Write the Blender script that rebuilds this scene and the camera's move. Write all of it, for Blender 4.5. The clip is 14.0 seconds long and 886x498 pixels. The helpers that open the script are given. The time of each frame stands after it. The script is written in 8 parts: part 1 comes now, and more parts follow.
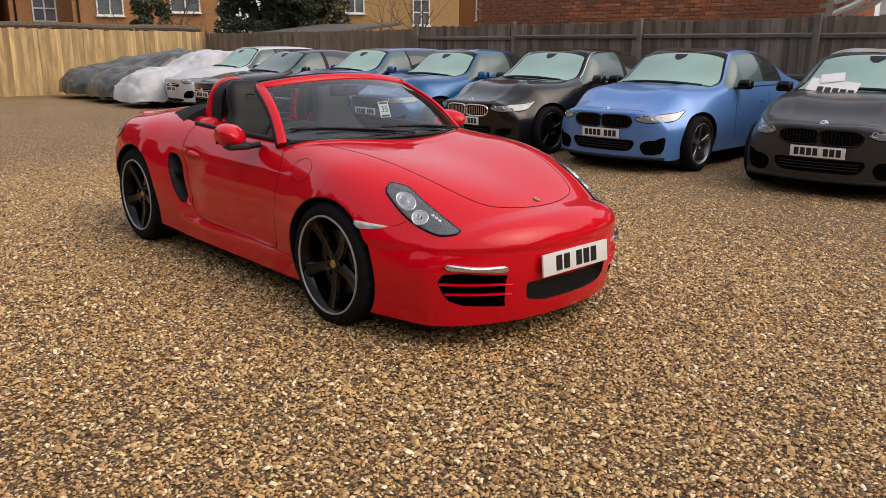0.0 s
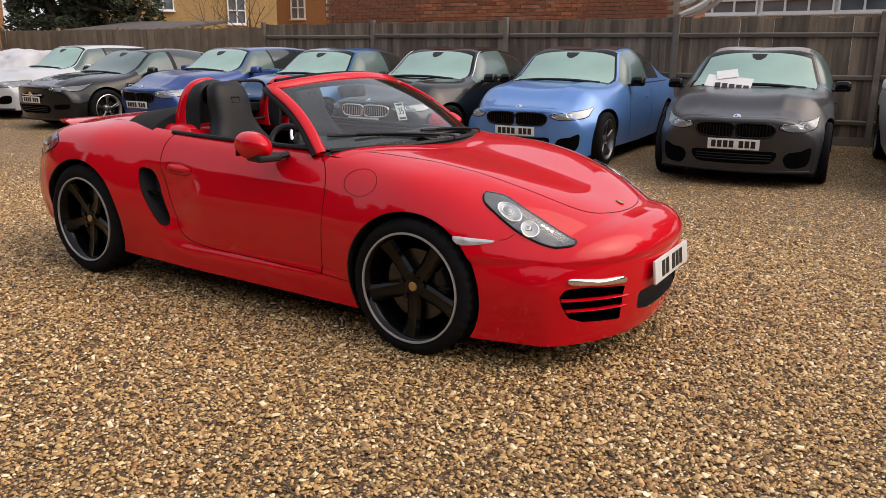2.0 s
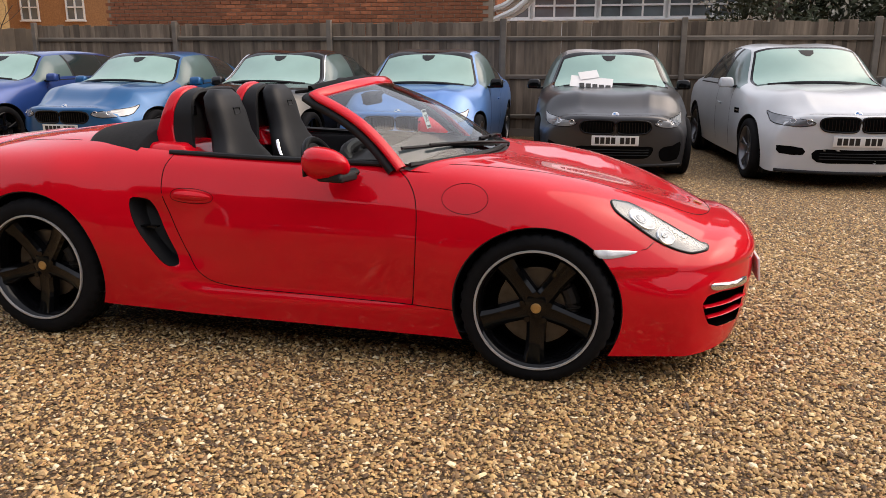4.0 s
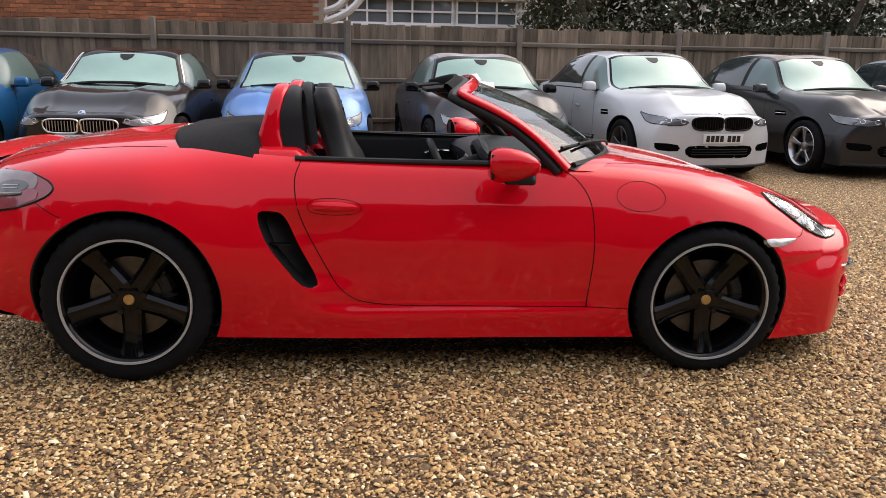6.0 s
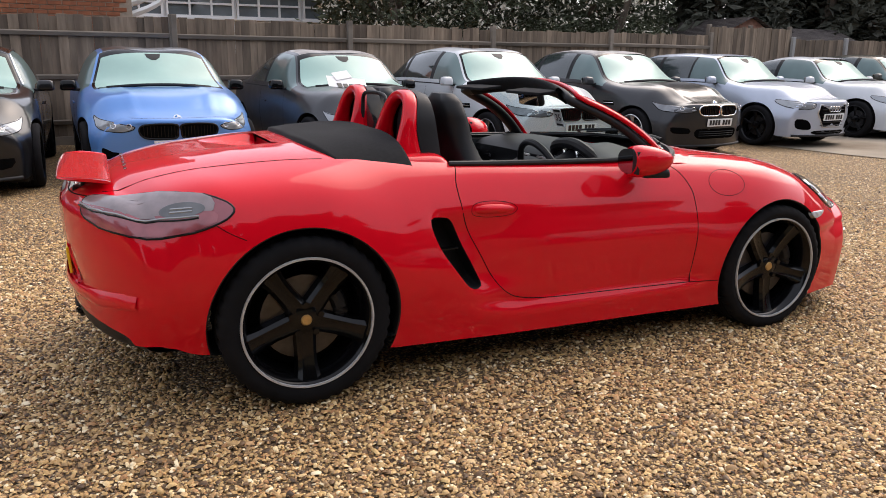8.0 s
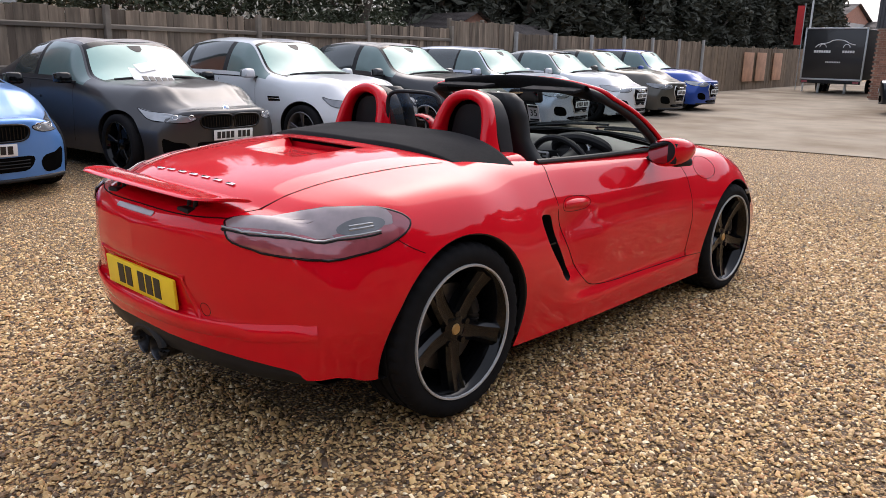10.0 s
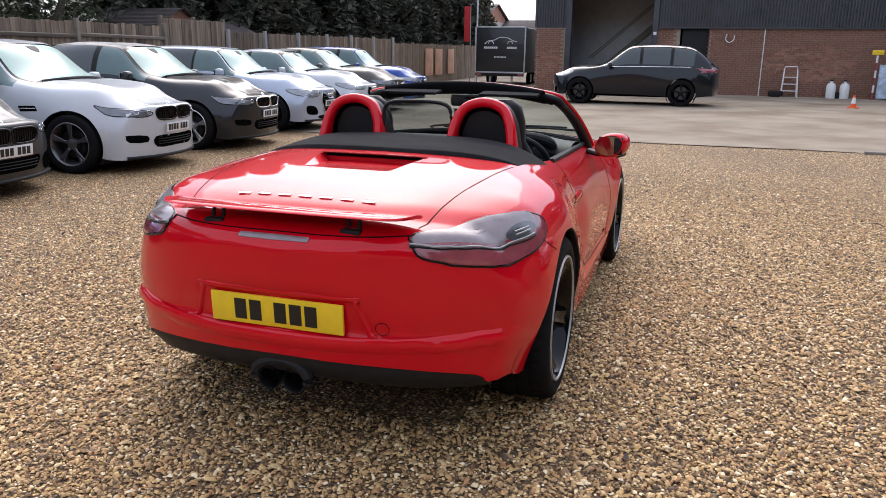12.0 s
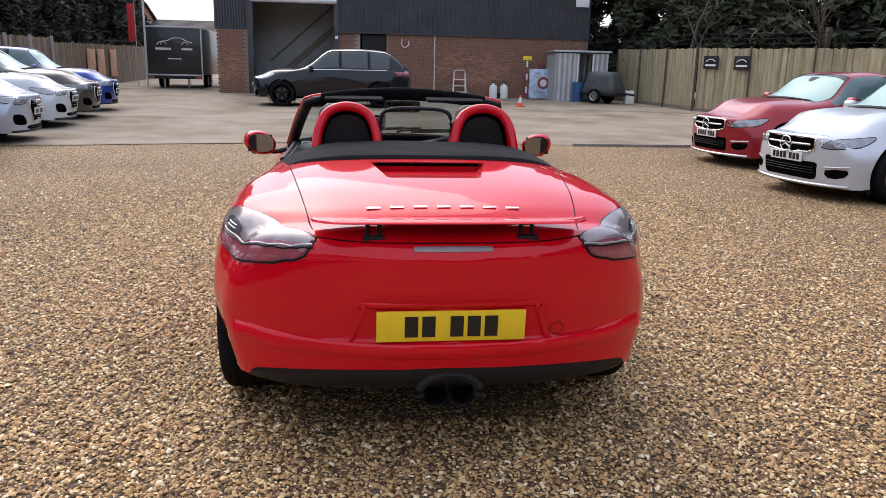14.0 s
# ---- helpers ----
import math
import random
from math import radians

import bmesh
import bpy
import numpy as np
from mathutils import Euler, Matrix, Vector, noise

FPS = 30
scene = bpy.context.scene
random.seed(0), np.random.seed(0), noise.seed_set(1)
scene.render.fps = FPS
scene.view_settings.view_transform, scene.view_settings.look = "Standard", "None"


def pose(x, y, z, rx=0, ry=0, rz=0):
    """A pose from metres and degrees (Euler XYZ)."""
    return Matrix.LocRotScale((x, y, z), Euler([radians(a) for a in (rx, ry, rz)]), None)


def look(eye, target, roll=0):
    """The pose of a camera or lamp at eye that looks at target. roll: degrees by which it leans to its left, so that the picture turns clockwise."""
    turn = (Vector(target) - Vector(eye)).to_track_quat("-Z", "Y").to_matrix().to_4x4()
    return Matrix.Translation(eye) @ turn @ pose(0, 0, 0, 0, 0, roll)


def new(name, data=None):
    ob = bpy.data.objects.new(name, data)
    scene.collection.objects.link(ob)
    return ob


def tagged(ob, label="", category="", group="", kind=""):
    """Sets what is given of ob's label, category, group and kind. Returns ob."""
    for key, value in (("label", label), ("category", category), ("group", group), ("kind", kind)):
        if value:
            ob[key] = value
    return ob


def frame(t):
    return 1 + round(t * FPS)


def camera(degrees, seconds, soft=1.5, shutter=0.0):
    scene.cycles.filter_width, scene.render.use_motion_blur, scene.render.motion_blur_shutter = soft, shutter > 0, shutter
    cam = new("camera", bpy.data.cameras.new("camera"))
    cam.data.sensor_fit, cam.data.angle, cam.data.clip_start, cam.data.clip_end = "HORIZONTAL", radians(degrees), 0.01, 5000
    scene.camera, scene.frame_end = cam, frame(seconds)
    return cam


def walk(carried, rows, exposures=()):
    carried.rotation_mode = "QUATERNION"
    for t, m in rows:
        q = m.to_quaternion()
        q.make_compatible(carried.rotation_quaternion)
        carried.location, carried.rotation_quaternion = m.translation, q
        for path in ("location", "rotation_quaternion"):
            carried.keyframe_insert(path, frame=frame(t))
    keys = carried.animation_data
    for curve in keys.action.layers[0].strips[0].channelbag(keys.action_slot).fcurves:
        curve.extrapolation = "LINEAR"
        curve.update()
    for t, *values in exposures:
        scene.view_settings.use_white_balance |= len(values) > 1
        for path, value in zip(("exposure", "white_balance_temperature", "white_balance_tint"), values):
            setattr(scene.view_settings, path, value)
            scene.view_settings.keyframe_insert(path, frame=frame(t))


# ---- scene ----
cam = camera(59.9, 14.0, soft=0.6)
PATH = [
    (0, (4.504, -3.053, 1.429), (3.085, -1.736, 0.926), 0.4),
    (0.5, (4.236, -3.173, 1.428), (2.894, -1.781, 0.917), 0.5),
    (1, (3.935, -3.373, 1.421), (2.678, -1.905, 0.906), 0.6),
    (1.5, (3.599, -3.547, 1.398), (2.442, -1.998, 0.888), 0.5),
    (2, (3.204, -3.648, 1.396), (2.166, -2.013, 0.897), 0.4),
    (2.5, (2.809, -3.789, 1.391), (1.908, -2.072, 0.9), 0.5),
    (2.7, (2.653, -3.837, 1.401), (1.808, -2.092, 0.908), 0.6),
    (4.8, (0.874, -4.02, 1.333), (0.667, -2.086, 0.869), 0.7),
    (5, (0.683, -4.039, 1.322), (0.541, -2.097, 0.865), 1.1),
    (5.5, (0.22, -4.034, 1.317), (0.243, -2.089, 0.854), 1.2),
    (6, (-0.228, -3.963, 1.323), (-0.05, -2.027, 0.855), 1.0),
    (6.5, (-0.684, -3.92, 1.33), (-0.342, -2.007, 0.861), 1.0),
    (7, (-1.104, -3.828, 1.315), (-0.617, -1.946, 0.844), 0.8),
    (7.5, (-1.501, -3.748, 1.338), (-0.851, -1.915, 0.869), 0.8),
    (8, (-1.935, -3.674, 1.36), (-1.136, -1.904, 0.882), 0.7),
    (8.5, (-2.268, -3.449, 1.346), (-1.295, -1.771, 0.861), 0.9),
    (9, (-2.642, -3.251, 1.359), (-1.52, -1.667, 0.879), 0.8),
    (9.2, (-2.803, -3.155, 1.366), (-1.615, -1.619, 0.882), 0.9),
    (11.3, (-3.988, -1.861, 1.407), (-2.265, -0.968, 0.921), 0.9),
    (11.5, (-4.095, -1.75, 1.415), (-2.336, -0.931, 0.93), 0.7),
    (12, (-4.331, -1.349, 1.423), (-2.488, -0.746, 0.935), 0.9),
    (12.5, (-4.409, -0.943, 1.422), (-2.508, -0.558, 0.936), 0.9),
    (13, (-4.52, -0.518, 1.425), (-2.586, -0.347, 0.945), 1.1),
    (13.5, (-4.617, -0.07, 1.42), (-2.674, -0.112, 0.947), 1.2),
    (14, (-4.574, 0.372, 1.417), (-2.646, 0.113, 0.951), 1.4),
]
walk(cam, [(t, look(eye, target, roll)) for t, eye, target, roll in PATH],
     [(0.0, 0.00, 6550, 15), (2.7, 0.25, 6600, 15), (5.0, 0.45, 6480, 15), (9.2, 0.60, 6120, 15), (11.5, 0.57, 5840, 15), (14.0, 0.46, 5760, 15)])

# ---- world, sun ----
world = bpy.data.worlds.new("sky")
scene.world = world
world.use_nodes = True
wn = world.node_tree
sky = wn.nodes.new("ShaderNodeTexSky")
sky.sky_type = 'NISHITA'
sky.sun_disc = False
SUN_EL, SUN_AZ = radians(46), radians(24)      # azimuth from +x towards +y
sky.sun_elevation = SUN_EL
sky.sun_rotation = radians(90) - SUN_AZ
sky.air_density, sky.dust_density, sky.ozone_density = 1.0, 6.0, 1.0
bg = wn.nodes["Background"]
bg.inputs["Strength"].default_value = 0.325
haze = wn.nodes.new("ShaderNodeMix")                  # winter haze evens the sky out
haze.data_type = 'RGBA'
haze.inputs[0].default_value = 0.75
haze.inputs[7].default_value = (2.55, 2.6, 2.65, 1)
wn.links.new(sky.outputs[0], haze.inputs[6])
wn.links.new(haze.outputs[2], bg.inputs["Color"])
sun = new("sun", bpy.data.lights.new("sun", 'SUN'))
sun.data.energy, sun.data.angle, sun.data.color = 0.95, radians(60), (1.0, 0.87, 0.68)
sun.matrix_world = look((60 * math.cos(SUN_AZ), 60 * math.sin(SUN_AZ), 60 * math.tan(SUN_EL)), (0, 0, 0))

# ---- materials ----
MATS = {}


def mat(name, base, rough=0.5, metal=0.0, coat=0.0, var=0.12, scale=6.0, bump=0.0, bscale=40.0, dirt=None, dscale=1.5,
        trans=0.0, sheen=0.0, rvar=0.0, per_object=0.0, detail=4.0, stretch=None):
    """A principled material with colour variation at two scales, roughness variation and fine relief."""
    m = bpy.data.materials.new(name)
    m.use_nodes = True
    nt = m.node_tree
    p = nt.nodes["Principled BSDF"]
    co = nt.nodes.new("ShaderNodeTexCoord")
    p.inputs["Roughness"].default_value = rough
    p.inputs["Metallic"].default_value = metal
    p.inputs["Coat Weight"].default_value = coat
    p.inputs["Coat Roughness"].default_value = 0.03
    p.inputs["Transmission Weight"].default_value = trans
    p.inputs["Sheen Weight"].default_value = sheen

    vec = co.outputs["Object"]
    if per_object:                                        # every piece has its own grain
        oj = nt.nodes.new("ShaderNodeObjectInfo")
        sh_ = nt.nodes.new("ShaderNodeVectorMath")
        sh_.operation = 'MULTIPLY_ADD'
        sh_.inputs[1].default_value = (37.0, 53.0, 71.0)
        nt.links.new(oj.outputs["Random"], sh_.inputs[0])
        nt.links.new(vec, sh_.inputs[2])
        vec = sh_.outputs[0]
    if stretch:
        st_ = nt.nodes.new("ShaderNodeVectorMath")
        st_.operation = 'MULTIPLY'
        st_.inputs[1].default_value = stretch
        nt.links.new(vec, st_.inputs[0])
        vec = st_.outputs[0]

    def tex(s, d=detail):
        n = nt.nodes.new("ShaderNodeTexNoise")
        n.inputs["Scale"].default_value, n.inputs["Detail"].default_value = s, d
        nt.links.new(vec, n.inputs["Vector"])
        return n
    n1 = tex(scale)
    ramp = nt.nodes.new("ShaderNodeMapRange")
    ramp.inputs[1].default_value, ramp.inputs[2].default_value = 0.25, 0.75
    ramp.inputs[3].default_value, ramp.inputs[4].default_value = 1 - var, 1 + var
    nt.links.new(n1.outputs[0], ramp.inputs[0])
    mul = nt.nodes.new("ShaderNodeMix")
    mul.data_type, mul.blend_type = 'RGBA', 'MULTIPLY'
    mul.inputs[0].default_value = 1.0
    mul.inputs[6].default_value = (*base, 1)
    nt.links.new(ramp.outputs[0], mul.inputs[7])
    out = mul.outputs[2]
    if dirt:
        n2 = tex(dscale, 6)
        r2 = nt.nodes.new("ShaderNodeMapRange")
        r2.inputs[1].default_value, r2.inputs[2].default_value = 0.45, 0.7
        nt.links.new(n2.outputs[0], r2.inputs[0])
        mx = nt.nodes.new("ShaderNodeMix")
        mx.data_type = 'RGBA'
        mx.inputs[7].default_value = (*dirt, 1)
        nt.links.new(r2.outputs[0], mx.inputs[0])
        nt.links.new(out, mx.inputs[6])
        out = mx.outputs[2]
    if per_object:
        oi = nt.nodes.new("ShaderNodeObjectInfo")
        r3 = nt.nodes.new("ShaderNodeMapRange")
        r3.inputs[3].default_value, r3.inputs[4].default_value = 1 - per_object, 1 + per_object
        nt.links.new(oi.outputs["Random"], r3.inputs[0])
        m3 = nt.nodes.new("ShaderNodeMix")
        m3.data_type, m3.blend_type = 'RGBA', 'MULTIPLY'
        m3.inputs[0].default_value = 1.0
        nt.links.new(out, m3.inputs[6])
        nt.links.new(r3.outputs[0], m3.inputs[7])
        out = m3.outputs[2]
    nt.links.new(out, p.inputs["Base Color"])
    if rvar:
        r4 = nt.nodes.new("ShaderNodeMapRange")
        r4.inputs[1].default_value, r4.inputs[2].default_value = 0.3, 0.7
        r4.inputs[3].default_value, r4.inputs[4].default_value = max(0.02, rough - rvar), rough + rvar
        nt.links.new(tex(scale * 2.3).outputs[0], r4.inputs[0])
        nt.links.new(r4.outputs[0], p.inputs["Roughness"])
    if bump:
        b = nt.nodes.new("ShaderNodeBump")
        b.inputs["Strength"].default_value, b.inputs["Distance"].default_value = 1.0, bump
        nt.links.new(tex(bscale).outputs[0], b.inputs["Height"])
        nt.links.new(b.outputs[0], p.inputs["Normal"])
    MATS[name] = m
    return m


def paint(name, base, metal=0.0, frost=0.0, rough=0.32):
    """Car paint: a base coat under a glossy clear coat; frost dulls it."""
    m = mat(name, base, rough, metal, coat=1.0 - 0.65 * frost, var=0.04, scale=3.0, rvar=0.03)
    p = m.node_tree.nodes["Principled BSDF"]
    p.inputs["Coat Roughness"].default_value = 0.02 + 0.28 * frost
    p.inputs["Coat IOR"].default_value = 1.38
    p.inputs["Specular IOR Level"].default_value = 0.15 + 0.35 * frost
    return m


RED = paint("red_paint", (0.61, 0.0008, 0.010), rough=0.5)
RED.node_tree.nodes["Principled BSDF"].inputs["Coat Weight"].default_value = 1.0
RED.node_tree.nodes["Principled BSDF"].inputs["Coat Roughness"].default_value = 0.035
RED.node_tree.nodes["Principled BSDF"].inputs["Coat IOR"].default_value = 1.40
RED.node_tree.nodes["Principled BSDF"].inputs["Specular IOR Level"].default_value = 0.04
RUBBER = mat("tyre_rubber", (0.008, 0.008, 0.009), 0.85, var=0.25, scale=14, bump=0.0006, bscale=120)
GLOSSBLACK = mat("gloss_black", (0.003, 0.003, 0.0035), 0.09, coat=0.0, var=0.1)
GLOSSBLACK.node_tree.nodes["Principled BSDF"].inputs["Specular IOR Level"].default_value = 0.24
TRIM = mat("black_plastic", (0.014, 0.014, 0.015), 0.5, var=0.15, scale=20, bump=0.00006, bscale=300)
# near-black colour standing for the shade inside openings and under bodies
VOID = mat("recess_shade", (0.004, 0.004, 0.004), 0.9, var=0.3)
SEAM = mat("panel_gap", (0.012, 0.003, 0.003), 0.8, var=0.05)
LEATHER = mat("black_leather", (0.009, 0.009, 0.010), 0.5, var=0.2, scale=8, bump=0.0)
FABRIC = mat("black_canvas", (0.011, 0.011, 0.012), 0.9, var=0.25, scale=60, bump=0.0001, bscale=700, sheen=0.05)
MARKER = mat("clear_marker_lens", (0.55, 0.55, 0.55), 0.2, 0.35, coat=0.6, var=0.3, scale=30)
MACHINED = mat("machined_rim_edge", (0.42, 0.42, 0.42), 0.4, 0.25, var=0.1)
CHROME = mat("chrome", (0.75, 0.75, 0.76), 0.12, 1.0, var=0.03)
SILVER = mat("silver_metal", (0.55, 0.55, 0.56), 0.3, 1.0, var=0.06)
STEEL = mat("brake_steel", (0.07, 0.07, 0.075), 0.4, 1.0, var=0.2, scale=30)
GOLD = mat("gold_badge", (0.42, 0.25, 0.08), 0.4, 0.35, var=0.15, scale=60)
PLATEW = mat("white_plate", (0.72, 0.73, 0.72), 0.35, var=0.04)
PLATEY = mat("yellow_plate", (0.86, 0.60, 0.015), 0.35, var=0.05, scale=20)
INK = mat("black_ink", (0.008, 0.008, 0.008), 0.45, var=0.05)
PAPER = mat("white_paper", (0.74, 0.74, 0.73), 0.7, var=0.05)
MIRROR = mat("mirror_glass", (0.30, 0.30, 0.31), 0.02, 1.0, var=0.0)
# pale green holds both the mist and the sky reflected in the glass
FROSTSKY = mat("frost_and_sky_windscreen", (0.27, 0.425, 0.375), 0.4, coat=0.25, var=0.10, scale=2.2, rvar=0.08)
DARKGLASS = mat("dark_side_glass", (0.022, 0.032, 0.032), 0.10, coat=0.6, var=0.2, scale=2)
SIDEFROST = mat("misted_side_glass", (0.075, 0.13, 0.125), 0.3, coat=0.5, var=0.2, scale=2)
LENS = mat("lamp_lens", (0.24, 0.255, 0.27), 0.20, 0.25, coat=1.0, var=0.25, scale=9)
LENSDARK = mat("dark_lamp_lens", (0.085, 0.087, 0.092), 0.25, 0.1, coat=1.0, var=0.3, scale=14)
BOWL = mat("silvered_bowl", (0.42, 0.43, 0.44), 0.35, 0.4, var=0.35, scale=30)
REDLENS = mat("red_lamp_lens", (0.28, 0.065, 0.08), 0.15, coat=0.8, var=0.25, scale=14)
CLEARRED = mat("smoked_lamp_lens", (0.24, 0.045, 0.062), 0.14, 0.0, coat=0.8, var=0.2, scale=10)

BADGEBLUE = mat("badge_blue", (0.03, 0.16, 0.42), 0.3, var=0.05)
SMOKELENS = mat("smoked_headlamp", (0.13, 0.137, 0.150), 0.16, 0.2, coat=1.0, var=0.3, scale=9)
LAMPSILVER = mat("silvered_lamp_lens", (0.22, 0.178, 0.184), 0.28, 0.15, coat=0.7, var=0.25, scale=16)

for m_, v_ in ((FABRIC, 0.08), (TRIM, 0.22), (LEATHER, 0.28), (RUBBER, 0.12), (SEAM, 0.1), (VOID, 0.0)):
    m_.node_tree.nodes["Principled BSDF"].inputs["Specular IOR Level"].default_value = v_


def glass(name, tint=(0.85, 0.93, 0.90), rough=0.0, veil=0.05):
    m = bpy.data.materials.new(name)
    m.use_nodes = True
    nt = m.node_tree
    nt.nodes.clear()
    o = nt.nodes.new("ShaderNodeOutputMaterial")
    t = nt.nodes.new("ShaderNodeBsdfTransparent")
    t.inputs[0].default_value = (*tint, 1)
    g = nt.nodes.new("ShaderNodeBsdfGlossy")
    g.inputs["Roughness"].default_value = 0.02 + rough
    fc = nt.nodes.new("ShaderNodeLayerWeight")            # gloss grows towards grazing angles, alike from both sides
    fc.inputs[0].default_value = 0.5
    pw = nt.nodes.new("ShaderNodeMath")
    pw.operation = 'POWER'
    pw.inputs[1].default_value = 4.5
    nt.links.new(fc.outputs["Facing"], pw.inputs[0])
    fr = nt.nodes.new("ShaderNodeMapRange")
    fr.inputs[3].default_value, fr.inputs[4].default_value = veil, 0.9
    nt.links.new(pw.outputs[0], fr.inputs[0])
    mx = nt.nodes.new("ShaderNodeMixShader")
    nt.links.new(fr.outputs[0], mx.inputs[0])
    nt.links.new(t.outputs[0], mx.inputs[1])
    nt.links.new(g.outputs[0], mx.inputs[2])
    nt.links.new(mx.outputs[0], o.inputs[0])
    return m


GLASS = glass("windscreen_glass", (0.74, 0.84, 0.83), veil=0.085)
CLEAR = glass("clear_lens", (0.92, 0.94, 0.95))
SMOKED = glass("smoked_glass", (0.55, 0.56, 0.57))

# ---- geometry helpers ----
from mathutils.bvhtree import BVHTree


def mesh_part(name, verts, faces, material, parent=None, label="", smooth=True, normals=None, cut=None):
    """One mesh object from vertices and faces, under a parent."""
    me = bpy.data.meshes.new(name)
    me.from_pydata([tuple(map(float, v)) for v in verts], [], [tuple(map(int, f)) for f in faces])
    me.materials.append(material)
    if smooth:
        me.shade_smooth()
        if cut:
            me.set_sharp_from_angle(angle=radians(cut))
    if normals is not None:
        me.normals_split_custom_set_from_vertices([tuple(map(float, n)) for n in normals])
    ob = new(name, me)
    ob.parent = parent
    if label:
        ob["label"] = label
    return ob


def part(name, bm, material, parent=None, label="", smooth=True, cut=35):
    me = bpy.data.meshes.new(name)
    bm.normal_update()
    bm.to_mesh(me)
    bm.free()
    me.materials.append(material)
    if smooth:
        me.shade_smooth()
        me.set_sharp_from_angle(angle=radians(cut))
    ob = new(name, me)
    ob.parent = parent
    if label:
        ob["label"] = label
    return ob


def thing(name, m, label, category, group="", kind=""):
    ob = new(name)
    ob.empty_display_size = 0.2
    ob.matrix_basis = m
    return tagged(ob, label, category, group, kind)


def box(sx, sy, sz, at=(0, 0, 0), bevel=0.0, rot=None, taper=None, seg=2, bm=None):
    """A box centred at a point, bevelled; taper scales its top."""
    own = bmesh.new()
    bmesh.ops.create_cube(own, size=1.0)
    for v in own.verts:
        k = taper if (taper and v.co.z > 0) else (1, 1)
        v.co = Vector((v.co.x * sx * k[0], v.co.y * sy * k[1], v.co.z * sz))
    if bevel:
        bmesh.ops.bevel(own, geom=own.edges[:], offset=bevel, segments=seg, profile=0.6, affect='EDGES')
    m = Matrix.Translation(at) @ (rot.to_4x4() if rot is not None else Matrix())
    own.transform(m)
    if bm is None:
        return own
    me = bpy.data.meshes.new("tmp")
    own.to_mesh(me)
    own.free()
    bm.from_mesh(me)
    bpy.data.meshes.remove(me)
    return bm


def cyl(r, h, at=(0, 0, 0), axis='z', seg=24, r2=None, bm=None):
    own = bm or bmesh.new()
    rot = {'z': Matrix(), 'x': Matrix.Rotation(radians(90), 4, 'Y'), 'y': Matrix.Rotation(radians(-90), 4, 'X')}[axis]
    bmesh.ops.create_cone(own, cap_ends=True, segments=seg, radius1=r, radius2=r if r2 is None else r2, depth=h,
                          matrix=Matrix.Translation(at) @ rot)
    return own


def catmull(pts, n, closed=False):
    """A smooth line through points, n steps between neighbours."""
    P = np.array(pts, float)
    m = len(P)
    out = []
    for i in range(m if closed else m - 1):
        if closed:
            a, b, c, d = P[(i - 1) % m], P[i], P[(i + 1) % m], P[(i + 2) % m]
        else:
            b, c = P[i], P[i + 1]
            a = P[i - 1] if i else 2 * b - c
            d = P[i + 2] if i + 2 < m else 2 * c - b
        for k in range(n):
            t = k / n
            out.append(0.5 * (2 * b + (c - a) * t + (2 * a - 5 * b + 4 * c - d) * t * t + (3 * b - a - 3 * c + d) * t ** 3))
    if not closed:
        out.append(P[-1])
    return np.array(out)


def tube(pts, r, seg=8, smooth_n=0, closed=False, cap=True, flat=None):
    """A bmesh tube along a line; flat=(a, b): an oval section."""
    P = catmull(pts, smooth_n, closed) if smooth_n else np.array(pts, float)
    n = len(P)
    bm = bmesh.new()
    rings = []
    up = Vector((0, 0, 1))
    for i in range(n):
        a = P[(i - 1) % n] if (closed or i) else P[i]
        b = P[(i + 1) % n] if (closed or i < n - 1) else P[i]
        d = Vector(b - a).normalized()
        s = d.cross(up)
        if s.length < 0.05:
            s = d.cross(Vector((0, 1, 0)))
        s.normalize()
        u = s.cross(d).normalized()
        rr = r[i * len(r) // n] if isinstance(r, (list, tuple)) else r
        ra, rb = flat if flat else (rr, rr)
        rings.append([bm.verts.new(Vector(P[i]) + s * (ra * math.cos(q)) + u * (rb * math.sin(q)))
                      for q in [2 * math.pi * k / seg for k in range(seg)]])
    for i in range(n if closed else n - 1):
        A, B = rings[i], rings[(i + 1) % n]
        for k in range(seg):
            bm.faces.new((A[k], A[(k + 1) % seg], B[(k + 1) % seg], B[k]))
    if cap and not closed:
        bm.faces.new(rings[0][::-1])
        bm.faces.new(rings[-1])
    bmesh.ops.recalc_face_normals(bm, faces=bm.faces[:])
    return bm


def lathe(profile, seg=48, axis='y'):
    """A surface of revolution round the y axis from (radius, y) pairs."""
    bm = bmesh.new()
    rings = []
    for r, h in profile:
        rings.append([bm.verts.new((r * math.cos(2 * math.pi * k / seg), h, r * math.sin(2 * math.pi * k / seg))) for k in range(seg)])
    for A, B in zip(rings, rings[1:]):
        for k in range(seg):
            bm.faces.new((A[k], A[(k + 1) % seg], B[(k + 1) % seg], B[k]))
    bmesh.ops.recalc_face_normals(bm, faces=bm.faces[:])
    return bm


